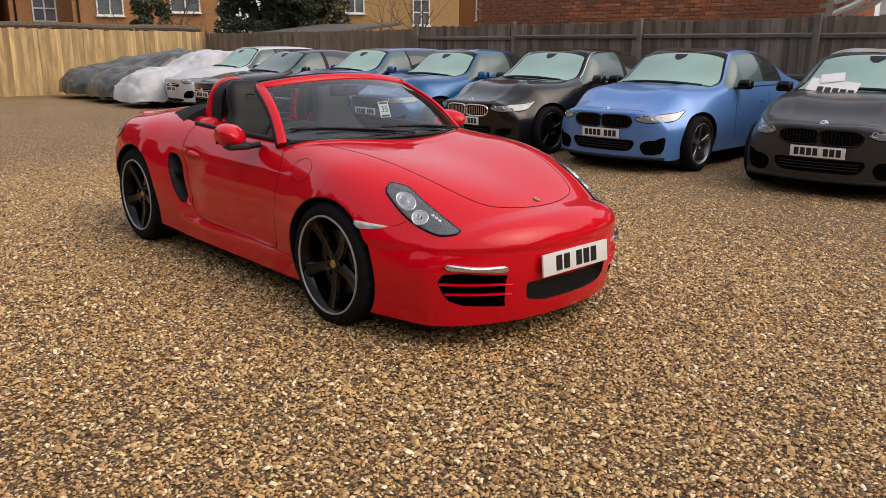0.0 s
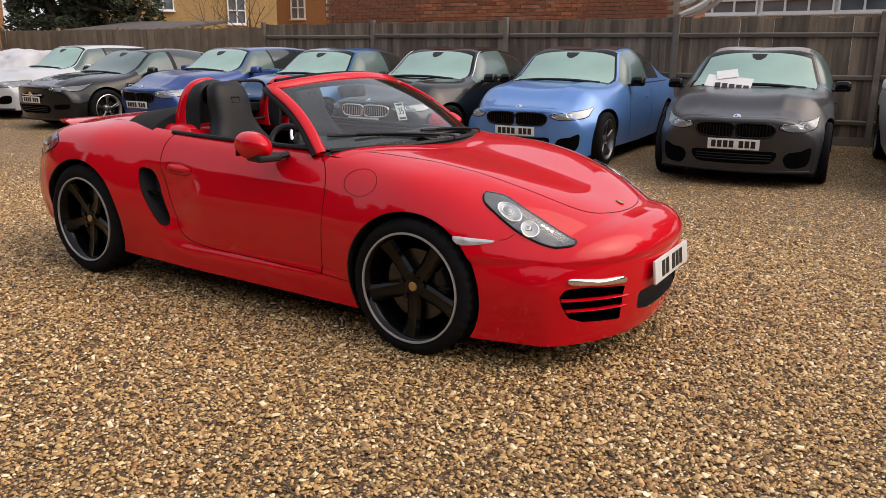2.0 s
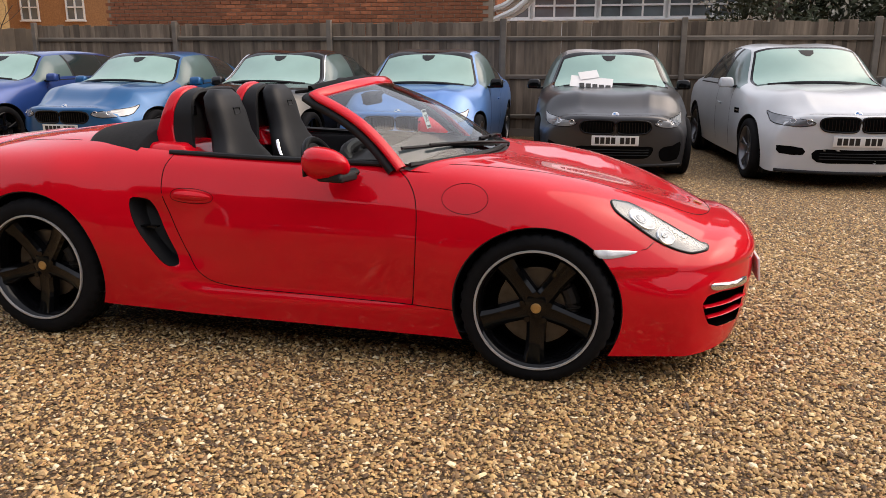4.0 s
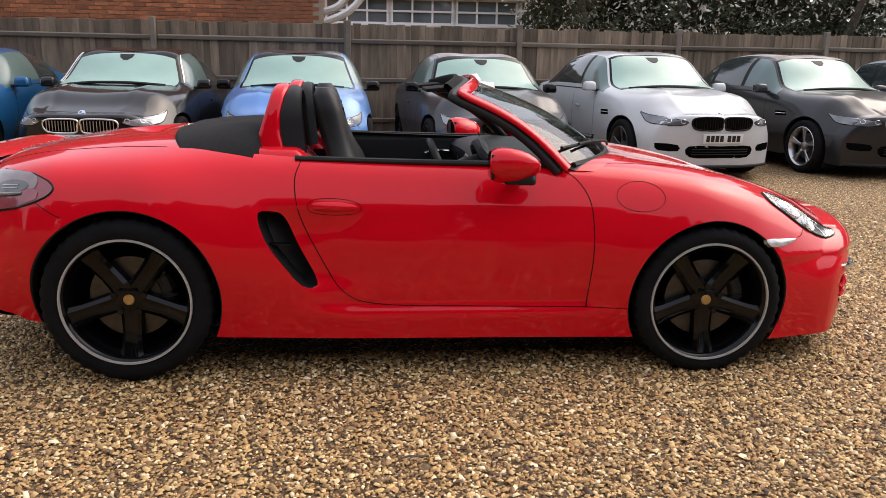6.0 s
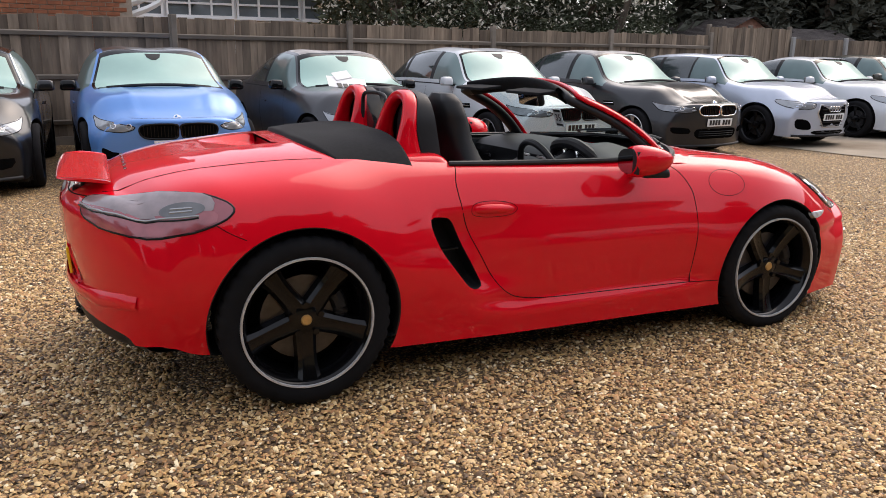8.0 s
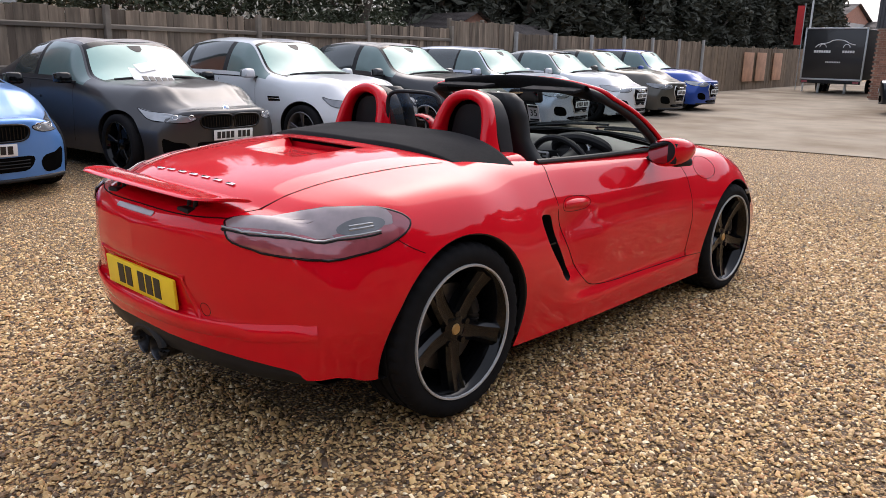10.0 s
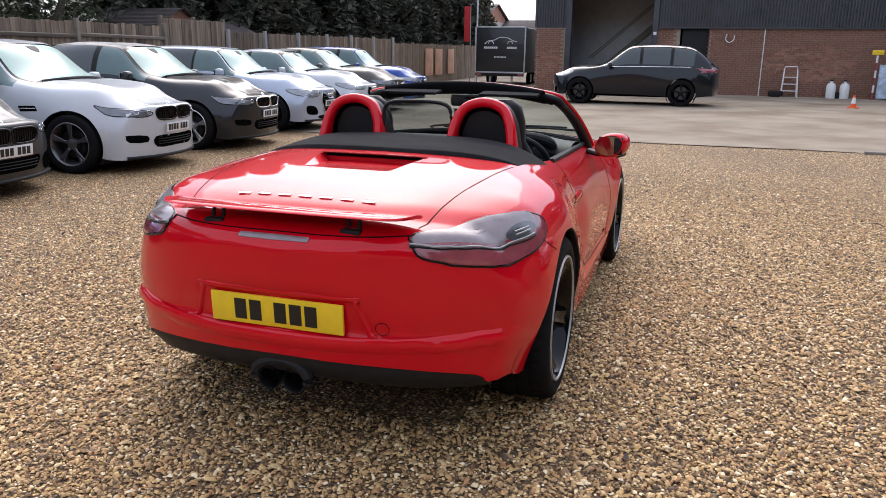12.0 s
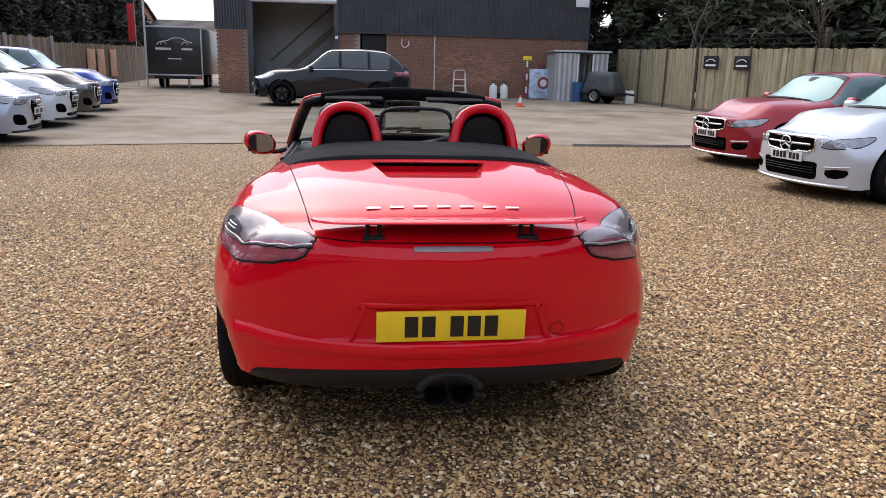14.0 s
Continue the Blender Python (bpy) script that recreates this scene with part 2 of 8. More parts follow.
def pchip(knots):
    """Monotone cubic interpolation through (x, value) pairs."""
    k = np.array(sorted(knots), float)
    x, y = k[:, 0], k[:, 1]
    h, d = np.diff(x), np.diff(y) / np.diff(x)
    m = np.zeros(len(x))
    m[0], m[-1] = d[0], d[-1]
    for i in range(1, len(x) - 1):
        if d[i - 1] * d[i] > 0:
            w1, w2 = 2 * h[i] + h[i - 1], h[i] + 2 * h[i - 1]
            m[i] = (w1 + w2) / (w1 / d[i - 1] + w2 / d[i])

    def f(q):
        q = np.clip(np.asarray(q, float), x[0], x[-1])
        i = np.clip(np.searchsorted(x, q) - 1, 0, len(x) - 2)
        t = (q - x[i]) / h[i]
        return ((1 + 2 * t) * (1 - t) ** 2 * y[i] + t * (1 - t) ** 2 * h[i] * m[i]
                + t * t * (3 - 2 * t) * y[i + 1] + t * t * (t - 1) * h[i] * m[i + 1])
    return f


def inside(poly, x, z):
    """Whether points lie in a polygon (arrays)."""
    x, z = np.asarray(x, float), np.asarray(z, float)
    r = np.zeros(x.shape, bool)
    n = len(poly)
    for i in range(n):
        (x1, z1), (x2, z2) = poly[i], poly[i - 1]
        if z1 == z2:
            continue
        c = ((z1 > z) != (z2 > z)) & (x < (x2 - x1) * (z - z1) / (z2 - z1) + x1)
        r ^= c
    return r


class Shell:
    """A car body lofted along x from section curves, with domed ends. Sections run from the middle of the top (j = 0)
    by the top edge (j = J[1]), the shoulder (J[2]) and the widest line (J[3]) to the sill (J[4]), on both sides."""

    def __init__(self, c, counts, step, bow_f, bow_r, dome_f, dome_r, rings=7, cap_z=(0.5, 0.5), tuck=0.05, square=2.2, carve=None):
        xr, xf = c["zc"][0][0], c["zc"][-1][0]
        f = {k: pchip(v) for k, v in c.items()}
        X = np.linspace(xr, xf, int((xf - xr) / step) + 1)
        self.J = [0] + list(np.cumsum(counts))
        wmax = max(v for _, v in c["w3"])
        L = xf - xr

        def place(x0, sec, bf, br):
            k = np.abs(sec[:, 0]) / wmax
            return np.column_stack([x0 - bf * k ** 2.4 + br * k ** 2.4, -sec[:, 0], sec[:, 1]])

        def section(x):
            C = [(0, f["zc"](x)), (f["w1"](x), f["z1"](x)), (f["w2"](x), f["z2"](x)), (f["w3"](x), f["z3"](x)), (f["w4"](x), f["z4"](x))]
            P = [(-C[1][0], C[1][1])] + C + [(2 * C[4][0] - C[3][0] - 0.02, 2 * C[4][1] - C[3][1])]
            P = np.array(P, float)
            out = []
            for s, n in enumerate(counts):
                a, b, cc, d = P[s], P[s + 1], P[s + 2], P[s + 3]
                ta = max(np.linalg.norm(b - a), 1e-3) ** 0.5
                tb = max(np.linalg.norm(cc - b), 1e-3) ** 0.5
                tc = max(np.linalg.norm(d - cc), 1e-3) ** 0.5
                m1 = ((b - a) / ta - (cc - a) / (ta + tb) + (cc - b) / tb) * tb
                m2 = ((cc - b) / tb - (d - b) / (tb + tc) + (d - cc) / tc) * tb
                for q in range(n):
                    t = q / n
                    out.append((2 * t ** 3 - 3 * t * t + 1) * b + (t ** 3 - 2 * t * t + t) * m1 + (-2 * t ** 3 + 3 * t * t) * cc + (t ** 3 - t * t) * m2)
            out.append(P[5])
            return np.array(out)
        rows, self.xs = [], []

        def cap(x0, sec, bf, br, dome, zmid, ks):
            for k in ks:
                r = 1 - k / rings
                zm = np.minimum(sec[:, 1], zmid + 0.06)
                s2 = np.column_stack([sec[:, 0] * (0.55 * r + 0.45 * r ** 0.5) if r > 0 else sec[:, 0] * 0, zm + (sec[:, 1] - zm) * r])
                zt = np.clip((zmid - s2[:, 1]) / max(zmid - sec[:, 1].min(), 0.05), 0, 1)
                row = place(x0 + dome * (1 - r ** square) ** (1 / square), s2, bf, br)
                row[:, 0] -= np.sign(dome) * tuck * zt ** 2 * (1 - r ** 3)
                rows.append(row)
                self.xs.append(x0)
        ks = np.array([0.25, 0.6, 1.1, 1.8, 2.7, 3.8, 5.0, 6.1, 7.0]) * rings / 7
        sec = section(X[0])
        cap(X[0], sec, 0, bow_r, -dome_r, cap_z[1], ks[::-1])
        for x in X:
            bf = bow_f * np.clip((x - (xf - 0.30 * L)) / (0.30 * L), 0, 1) ** 1.6
            br = bow_r * np.clip(((xr + 0.28 * L) - x) / (0.28 * L), 0, 1) ** 1.6
            rows.append(place(x, section(x), bf, br))
            self.xs.append(x)
        sec = section(X[-1])
        cap(X[-1], sec, bow_f, 0, dome_f, cap_z[0], ks)
        H = np.array(rows)                                   # stations x half section, right side (y < 0)
        left = H[:, :0:-1].copy()
        left[:, :, 1] *= -1
        G = np.concatenate([left, H], axis=1)                # from left sill over the top to right sill
        if carve:
            G = carve(G)
        self.n, self.m = G.shape[:2]
        self.G = G
        self.jc = H.shape[1] - 1
        self.xs = np.array(self.xs)
        self.V = G.reshape(-1, 3).copy()
        n, m = self.n, self.m
        du, dv = np.gradient(G, axis=0), np.gradient(G, axis=1)
        N = np.cross(dv, du)
        N /= np.maximum(np.linalg.norm(N, axis=2, keepdims=True), 1e-9)
        self.N = N.reshape(-1, 3).copy()
        i, j = np.meshgrid(np.arange(n - 1), np.arange(m - 1), indexing='ij')
        a = (i * m + j).ravel()
        self.F = np.column_stack([a, a + 1, a + m + 1, a + m])
        self.fi, self.fj = i.ravel(), np.abs(j.ravel() + 0.5 - self.jc)
        self.fs = np.where(j.ravel() + 0.5 < self.jc, 1, -1)     # +1: left side
        self.fx = self.xs[np.clip(self.fi, 0, n - 1)]
        mid = self.V[self.F].mean(axis=1)
        nn = self.N[self.F].mean(axis=1)
        if (nn[:, 2] * (self.fj < counts[0])).sum() < 0:
            self.N = -self.N
            self.F = self.F[:, ::-1]
        self.mid = mid
        self.region = np.array(["body"] * len(self.F), dtype=object)
        self.tree = BVHTree.FromPolygons([Vector(v) for v in self.V], [list(map(int, q)) for q in self.F])

    def on(self, p, axis, sgn, off=0.0):
        """The place and normal on the shell, looking along an axis."""
        if axis == 'n':
            h = self.tree.find_nearest(Vector(p))
            nrm = h[1] if h[1].dot(Vector(p) - Vector((0.8 * p[0], 0.2 * p[1], 0.45))) > 0 else -h[1]
            return np.array(h[0] + nrm * off), np.array(nrm)
        if axis == 'x':
            o, d = Vector((sgn * 9, p[0], p[1])), Vector((-sgn, 0, 0))
        elif axis == 'y':
            o, d = Vector((p[0], sgn * 9, p[1])), Vector((0, -sgn, 0))
        else:
            o, d = Vector((p[0], p[1], 9)), Vector((0, 0, -1))
        h = self.tree.ray_cast(o, d)
        if h[0] is None:
            far = {'x': 7.0, 'y': 8.2, 'z': 8.3}[axis]
            h = self.tree.find_nearest(o + d * far)
        nrm = h[1] if h[1].dot(d) < 0 else -h[1]
        return np.array(h[0] + nrm * off), np.array(nrm)

    def cut(self, poly, axis, sgn, lim=0.0, snap=0.03):
        """Opens a hole with a given outline and pulls its edge to the line."""
        A = {'x': (1, 2, 0), 'y': (0, 2, 1), 'z': (0, 1, 2)}[axis]
        front = self.mid[:, A[2]] * sgn > lim
        hit = inside(poly, self.mid[:, A[0]], self.mid[:, A[1]]) & front & (self.region != "gone")
        keep = ~hit & (self.region != "gone")
        edge = np.intersect1d(self.F[hit].ravel(), self.F[keep].ravel())
        P = np.array(poly)
        Q = np.roll(P, -1, axis=0)
        for v in edge:
            p = self.V[v][[A[0], A[1]]]
            t = np.clip(((p - P) * (Q - P)).sum(1) / np.maximum(((Q - P) ** 2).sum(1), 1e-12), 0, 1)
            near = P + t[:, None] * (Q - P)
            k = np.argmin(((near - p) ** 2).sum(1))
            if np.linalg.norm(near[k] - p) < snap:
                h, _ = self.on(near[k], axis, sgn)
                if abs(h[A[2]] - self.V[v][A[2]]) < 0.05:
                    self.V[v] = h
        self.region[hit] = "gone"

    def take(self, name, sel, material, parent, label="", obname=None):
        """Makes the faces of a region one mesh."""
        fs = self.F[sel]
        if len(fs) == 0:
            return None
        used, inv = np.unique(fs.ravel(), return_inverse=True)
        return mesh_part(obname or name, self.V[used], inv.reshape(-1, 4), material, parent, label, True, self.N[used])

    def patch(self, name, poly, axis, sgn, material, parent, label="", off=0.004, dome=0.0, smooth_n=0, skirt=0.02, rings=(1, .93, .75, .5, .25)):
        """A panel laid on the shell within an outline, with a skirt that sinks into it."""
        P = catmull(poly, smooth_n, True) if smooth_n else np.array(poly, float)
        c = P.mean(axis=0)
        n = len(P)
        verts, faces = [], []
        for p in P:
            h, nn = self.on(p, axis, sgn, off - skirt)
            verts.append(h)
        for r in rings:
            for p in P:
                q = c + (p - c) * r
                h, nn = self.on(q, axis, sgn, off + dome * (1 - r ** 2))
                verts.append(h)
        h, nn = self.on(c, axis, sgn, off + dome)
        verts.append(h)
        R = len(rings) + 1
        for k in range(R - 1):
            for i in range(n):
                faces.append((k * n + i, k * n + (i + 1) % n, (k + 1) * n + (i + 1) % n, (k + 1) * n + i))
        for i in range(n):
            faces.append(((R - 1) * n + i, (R - 1) * n + (i + 1) % n, R * n))
        bm = bmesh.new()
        vs = [bm.verts.new(v) for v in verts]
        for q in faces:
            bm.faces.new([vs[k] for k in q])
        bmesh.ops.recalc_face_normals(bm, faces=bm.faces[:])
        return part(name, bm, material, parent, label)

    def line(self, name, pts, axis, sgn, material, parent, w=0.003, off=0.0012, smooth_n=6, closed=False, label=""):
        """A thin flat line on the shell: a shut line or a bead."""
        P = catmull(pts, smooth_n, closed) if smooth_n else np.array(pts, float)
        H = [self.on(p, axis, sgn, 0.0) for p in P]
        verts, faces = [], []
        n = len(P)
        for i in range(n):
            a = H[(i - 1) % n][0] if (i or closed) else H[i][0]
            b = H[(i + 1) % n][0] if (i < n - 1 or closed) else H[i][0]
            d = (b - a) / max(np.linalg.norm(b - a), 1e-9)
            s = np.cross(d, H[i][1])
            s /= max(np.linalg.norm(s), 1e-9)
            o = H[i][0] + H[i][1] * off
            verts += [o - s * w - H[i][1] * (off + 0.002), o - s * w * 0.6, o + s * w * 0.6, o + s * w - H[i][1] * (off + 0.002)]
        for i in range(n if closed else n - 1):
            for k in range(3):
                a, b = 4 * i + k, 4 * ((i + 1) % n) + k
                faces.append((a, a + 1, b + 1, b))
        return mesh_part(name, verts, faces, material, parent, label)


def rim_ring(poly, inner, sh, axis, sgn, name, material, parent, depth, label=""):
    """Walls that run inwards from an outline on the shell, with a floor: a recessed opening."""
    P = np.array(poly, float)
    c = P.mean(axis=0)
    n = len(P)
    k = {'x': 0, 'y': 1, 'z': 2}[axis]
    verts = []
    for s, dd in ((1.0, 0.004), (1.0, -0.35 * depth), (inner, -depth)):
        for p in P:
            h, nn = sh.on(p, axis, sgn)
            q = c + (p - c) * s
            A = {'x': (1, 2), 'y': (0, 2), 'z': (0, 1)}[axis]
            h[A[0]], h[A[1]] = q
            h[k] += sgn * (dd if dd < 0 else -dd)
            verts.append(h)
    faces = [(r * n + i, r * n + (i + 1) % n, (r + 1) * n + (i + 1) % n, (r + 1) * n + i) for r in range(2) for i in range(n)]
    faces.append(tuple(2 * n + i for i in range(n)))
    return mesh_part(name, verts, faces, material, parent, label, True, cut=40)


def flat_panel(name, w, h, t, m, material, parent, label="", bevel=0.004, bars=None, ink=None):
    """An upright board facing +x in its own pose, with plain bars on it."""
    bm = box(t, w, h, (0, 0, 0), bevel)
    bm.transform(m)
    ob = part(name, bm, material, parent, label)
    for (y, z, bw, bh) in bars or ():
        b = box(0.002, bw, bh, (t / 2 + 0.001, y, z), 0)
        b.transform(m)
        part("bar", b, ink or INK, ob)
    return ob


PLATE_BARS = [(-0.20 + 0.060 * k + (0.038 if k > 3 else 0), 0, 0.046, 0.074) for k in range(7)]
PLATE_BARS_SHORT = [(-0.140 + 0.060 * k + (0.038 if k > 1 else 0), 0, 0.046, 0.076) for k in range(5)]

# ---- ground and setting ----


def gz(x):
    """Height of the ground: level round the car, rising gently towards the workshop."""
    return 0.007 * max(0.0, x - 6.0)


def fast_mesh(name, V, F, material, parent=None, label="", smooth=False):
    """A large mesh from arrays; all faces have the same number of corners."""
    me = bpy.data.meshes.new(name)
    V, F = np.asarray(V, np.float32), np.asarray(F, np.int32)
    k = F.shape[1]
    me.vertices.add(len(V))
    me.vertices.foreach_set("co", V.ravel())
    me.loops.add(F.size)
    me.loops.foreach_set("vertex_index", F.ravel())
    me.polygons.add(len(F))
    me.polygons.foreach_set("loop_start", np.arange(0, F.size, k, dtype=np.int32))
    me.polygons.foreach_set("use_smooth", np.full(len(F), smooth))
    me.update(calc_edges=True)
    me.materials.append(material)
    ob = new(name, me)
    ob.parent = parent
    if label:
        ob["label"] = label
    return ob


def stone_colours(nt, source, p):
    """Colours of flint and sandstone chips picked by a random value."""
    r = nt.nodes.new("ShaderNodeValToRGB")
    r.color_ramp.interpolation = 'LINEAR'
    e = r.color_ramp.elements
    cols = [(0.0, (0.056, 0.032, 0.015)), (0.17, (0.185, 0.102, 0.042)), (0.33, (0.565, 0.350, 0.130)), (0.49, (0.275, 0.167, 0.073)),
            (0.63, (0.695, 0.468, 0.188)), (0.77, (0.40, 0.190, 0.071)), (0.90, (0.76, 0.557, 0.27)), (1.0, (0.92, 0.785, 0.53))]
    e[0].position, e[0].color = cols[0][0], (*cols[0][1], 1)
    e[1].position, e[1].color = cols[-1][0], (*cols[-1][1], 1)
    for q, c in cols[1:-1]:
        n = e.new(q)
        n.color = (*c, 1)
    nt.links.new(source, r.inputs[0])
    return r.outputs[0]


def gravel_material():
    m = bpy.data.materials.new("gravel")
    m.use_nodes = True
    nt = m.node_tree
    p = nt.nodes["Principled BSDF"]
    p.inputs["Roughness"].default_value = 0.75
    co = nt.nodes.new("ShaderNodeTexCoord")
    warp = nt.nodes.new("ShaderNodeTexNoise")
    warp.inputs["Scale"].default_value = 30
    nt.links.new(co.outputs["Object"], warp.inputs["Vector"])
    add = nt.nodes.new("ShaderNodeMix")
    add.data_type, add.blend_type = 'RGBA', 'LINEAR_LIGHT'
    add.inputs[0].default_value = 0.012
    nt.links.new(co.outputs["Object"], add.inputs[6])
    nt.links.new(warp.outputs["Color"], add.inputs[7])
    v = nt.nodes.new("ShaderNodeTexVoronoi")
    v.inputs["Scale"].default_value = 72
    nt.links.new(add.outputs[2], v.inputs["Vector"])
    sep = nt.nodes.new("ShaderNodeSeparateColor")
    nt.links.new(v.outputs["Color"], sep.inputs[0])
    col = stone_colours(nt, sep.outputs[0], p)
    big = nt.nodes.new("ShaderNodeTexNoise")
    big.inputs["Scale"].default_value, big.inputs["Detail"].default_value = 0.45, 6
    nt.links.new(co.outputs["Object"], big.inputs["Vector"])
    rr = nt.nodes.new("ShaderNodeMapRange")
    rr.inputs[1].default_value, rr.inputs[2].default_value, rr.inputs[3].default_value, rr.inputs[4].default_value = 0.3, 0.7, 0.78, 1.18
    nt.links.new(big.outputs[0], rr.inputs[0])
    mul = nt.nodes.new("ShaderNodeMix")
    mul.data_type, mul.blend_type = 'RGBA', 'MULTIPLY'
    mul.inputs[0].default_value = 1
    nt.links.new(col, mul.inputs[6])
    nt.links.new(rr.outputs[0], mul.inputs[7])
    fine = nt.nodes.new("ShaderNodeTexNoise")             # raked and trodden patches
    fine.inputs["Scale"].default_value, fine.inputs["Detail"].default_value = 24.0, 6
    nt.links.new(co.outputs["Object"], fine.inputs["Vector"])
    fr_ = nt.nodes.new("ShaderNodeMapRange")
    fr_.inputs[1].default_value, fr_.inputs[2].default_value, fr_.inputs[3].default_value, fr_.inputs[4].default_value = 0.36, 0.64, 0.42, 1.56
    nt.links.new(fine.outputs[0], fr_.inputs[0])
    mul2 = nt.nodes.new("ShaderNodeMix")
    mul2.data_type, mul2.blend_type = 'RGBA', 'MULTIPLY'
    mul2.inputs[0].default_value = 1
    nt.links.new(mul.outputs[2], mul2.inputs[6])
    nt.links.new(fr_.outputs[0], mul2.inputs[7])
    mul = mul2
    crevice_shade = nt.nodes.new("ShaderNodeMix")                  # shade between the chips, painted as dark brown in the crevices
    crevice_shade.data_type = 'RGBA'
    crevice_shade.inputs[7].default_value = (0.085, 0.050, 0.022, 1)
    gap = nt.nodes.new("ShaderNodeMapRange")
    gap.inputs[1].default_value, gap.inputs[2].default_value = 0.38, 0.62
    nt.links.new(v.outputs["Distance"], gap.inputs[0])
    nt.links.new(gap.outputs[0], crevice_shade.inputs[0])
    nt.links.new(mul.outputs[2], crevice_shade.inputs[6])
    nt.links.new(crevice_shade.outputs[2], p.inputs["Base Color"])
    inv = nt.nodes.new("ShaderNodeMath")
    inv.operation = 'SUBTRACT'
    inv.inputs[0].default_value = 1.0
    nt.links.new(v.outputs["Distance"], inv.inputs[1])
    b = nt.nodes.new("ShaderNodeBump")
    b.inputs["Strength"].default_value, b.inputs["Distance"].default_value = 1.0, 0.012
    nt.links.new(inv.outputs[0], b.inputs["Height"])
    nt.links.new(b.outputs[0], p.inputs["Normal"])
    return m


def stone_material():
    m = bpy.data.materials.new("gravel_stone")
    m.use_nodes = True
    nt = m.node_tree
    p = nt.nodes["Principled BSDF"]
    p.inputs["Roughness"].default_value = 0.55
    g = nt.nodes.new("ShaderNodeNewGeometry")
    nt.links.new(stone_colours(nt, g.outputs["Random Per Island"], p), p.inputs["Base Color"])
    return m


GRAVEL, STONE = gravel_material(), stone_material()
CONCRETE = mat("worn_concrete", (0.30, 0.252, 0.192), 0.85, var=0.16, scale=1.3, bump=0.003, bscale=30, dirt=(0.185, 0.142, 0.098), dscale=0.5, rvar=0.08)
CONCRETE.node_tree.nodes["Principled BSDF"].inputs["Specular IOR Level"].default_value = 0.1
KERB = mat("kerb_concrete", (0.22, 0.20, 0.17), 0.8, var=0.2, scale=5, bump=0.003, bscale=40)
WOOD = mat("weathered_board", (0.205, 0.155, 0.108), 0.85, var=0.40, scale=14.0, bump=0.003, bscale=40, per_object=0.38, dirt=(0.105, 0.075, 0.052), dscale=3.2, stretch=(1, 1, 0.14))
RAIL = mat("weathered_rail", (0.185, 0.155, 0.122), 0.85, var=0.25, scale=5, bump=0.002, bscale=30, per_object=0.15, stretch=(0.3, 0.3, 1))
# this bright gold has the warm sunlight on the west boards mixed in
WOODY = mat("sunlit_gold_board", (0.52, 0.37, 0.17), 0.8, var=0.35, stretch=(1, 1, 0.15), scale=12.0, bump=0.002, bscale=25, per_object=0.22, dirt=(0.30, 0.20, 0.095), dscale=1.8)
WOODB = mat("brown_board", (0.20, 0.145, 0.095), 0.85, var=0.25, scale=3.0, bump=0.002, bscale=25, per_object=0.2)
WOODP = mat("pale_board", (0.32, 0.275, 0.165), 0.85, var=0.3, stretch=(1, 1, 0.15), scale=12.0, bump=0.002, bscale=25, per_object=0.2)
POST_CON = mat("concrete_post", (0.34, 0.33, 0.31), 0.8, var=0.15, scale=6, bump=0.002)
BRICK = mat("red_brick", (0.35, 0.120, 0.052), 0.85, var=0.3, scale=9, bump=0.002, bscale=60, per_object=0.35)
BRICK2 = mat("brown_brick", (0.27, 0.132, 0.088), 0.85, var=0.3, scale=9, bump=0.002, bscale=60, per_object=0.3)
MORTAR = mat("mortar", (0.31, 0.25, 0.19), 0.9, var=0.15, scale=12, bump=0.002, bscale=80)
CLAD = mat("dark_cladding", (0.055, 0.055, 0.063), 0.5, 0.2, var=0.25, scale=1.5, rvar=0.1, dirt=(0.05, 0.048, 0.048), dscale=0.8)
UPVC = mat("white_plastic", (0.78, 0.78, 0.76), 0.35, var=0.04)
ROOF = mat("roof_tile", (0.10, 0.085, 0.078), 0.85, var=0.3, scale=4, bump=0.01, bscale=12)
RENDER = mat("yellow_brickwork", (0.40, 0.25, 0.10), 0.85, var=0.2, scale=14, bump=0.004, bscale=40)
RENDER2 = mat("ochre_brickwork", (0.36, 0.18, 0.075), 0.85, var=0.25, scale=14, bump=0.004, bscale=40)
DIMGLASS = mat("window_pane", (0.14, 0.16, 0.17), 0.06, coat=1.0, var=0.3, scale=1.2)
BARK = mat("bark", (0.10, 0.08, 0.06), 0.9, var=0.3, scale=9, bump=0.01, bscale=20)
LEAFD = mat("dark_leaf", (0.058, 0.068, 0.036), 0.85, var=0.5, scale=1.4)
LEAFC = mat("conifer_leaf", (0.062, 0.064, 0.046), 0.9, var=0.5, scale=0.8)
FLOWER = mat("white_blossom", (0.62, 0.58, 0.48), 0.7, var=0.2)
GALV = mat("galvanised_sheet", (0.50, 0.52, 0.53), 0.45, 0.6, var=0.12, scale=3, rvar=0.1)

# the ground: one sheet, finely divided near the car, out to the horizon
gx = np.concatenate([[-600, -200, -80], np.linspace(-40, 60, 101), [90, 200, 600]])
gy = np.concatenate([[-600, -200, -60], np.linspace(-30, 30, 61), [60, 200, 600]])
GX, GY = np.meshgrid(gx, gy, indexing='ij')
GZ = np.vectorize(lambda x, y: gz(min(x, 45)) + (0.006 * noise.noise(Vector((x * 0.5, y * 0.5, 0))) if abs(x) < 40 and abs(y) < 28 else 0))(GX, GY) - 0.004
nx, ny = GX.shape
ii, jj = np.meshgrid(np.arange(nx - 1), np.arange(ny - 1), indexing='ij')
q0 = (ii * ny + jj).ravel()
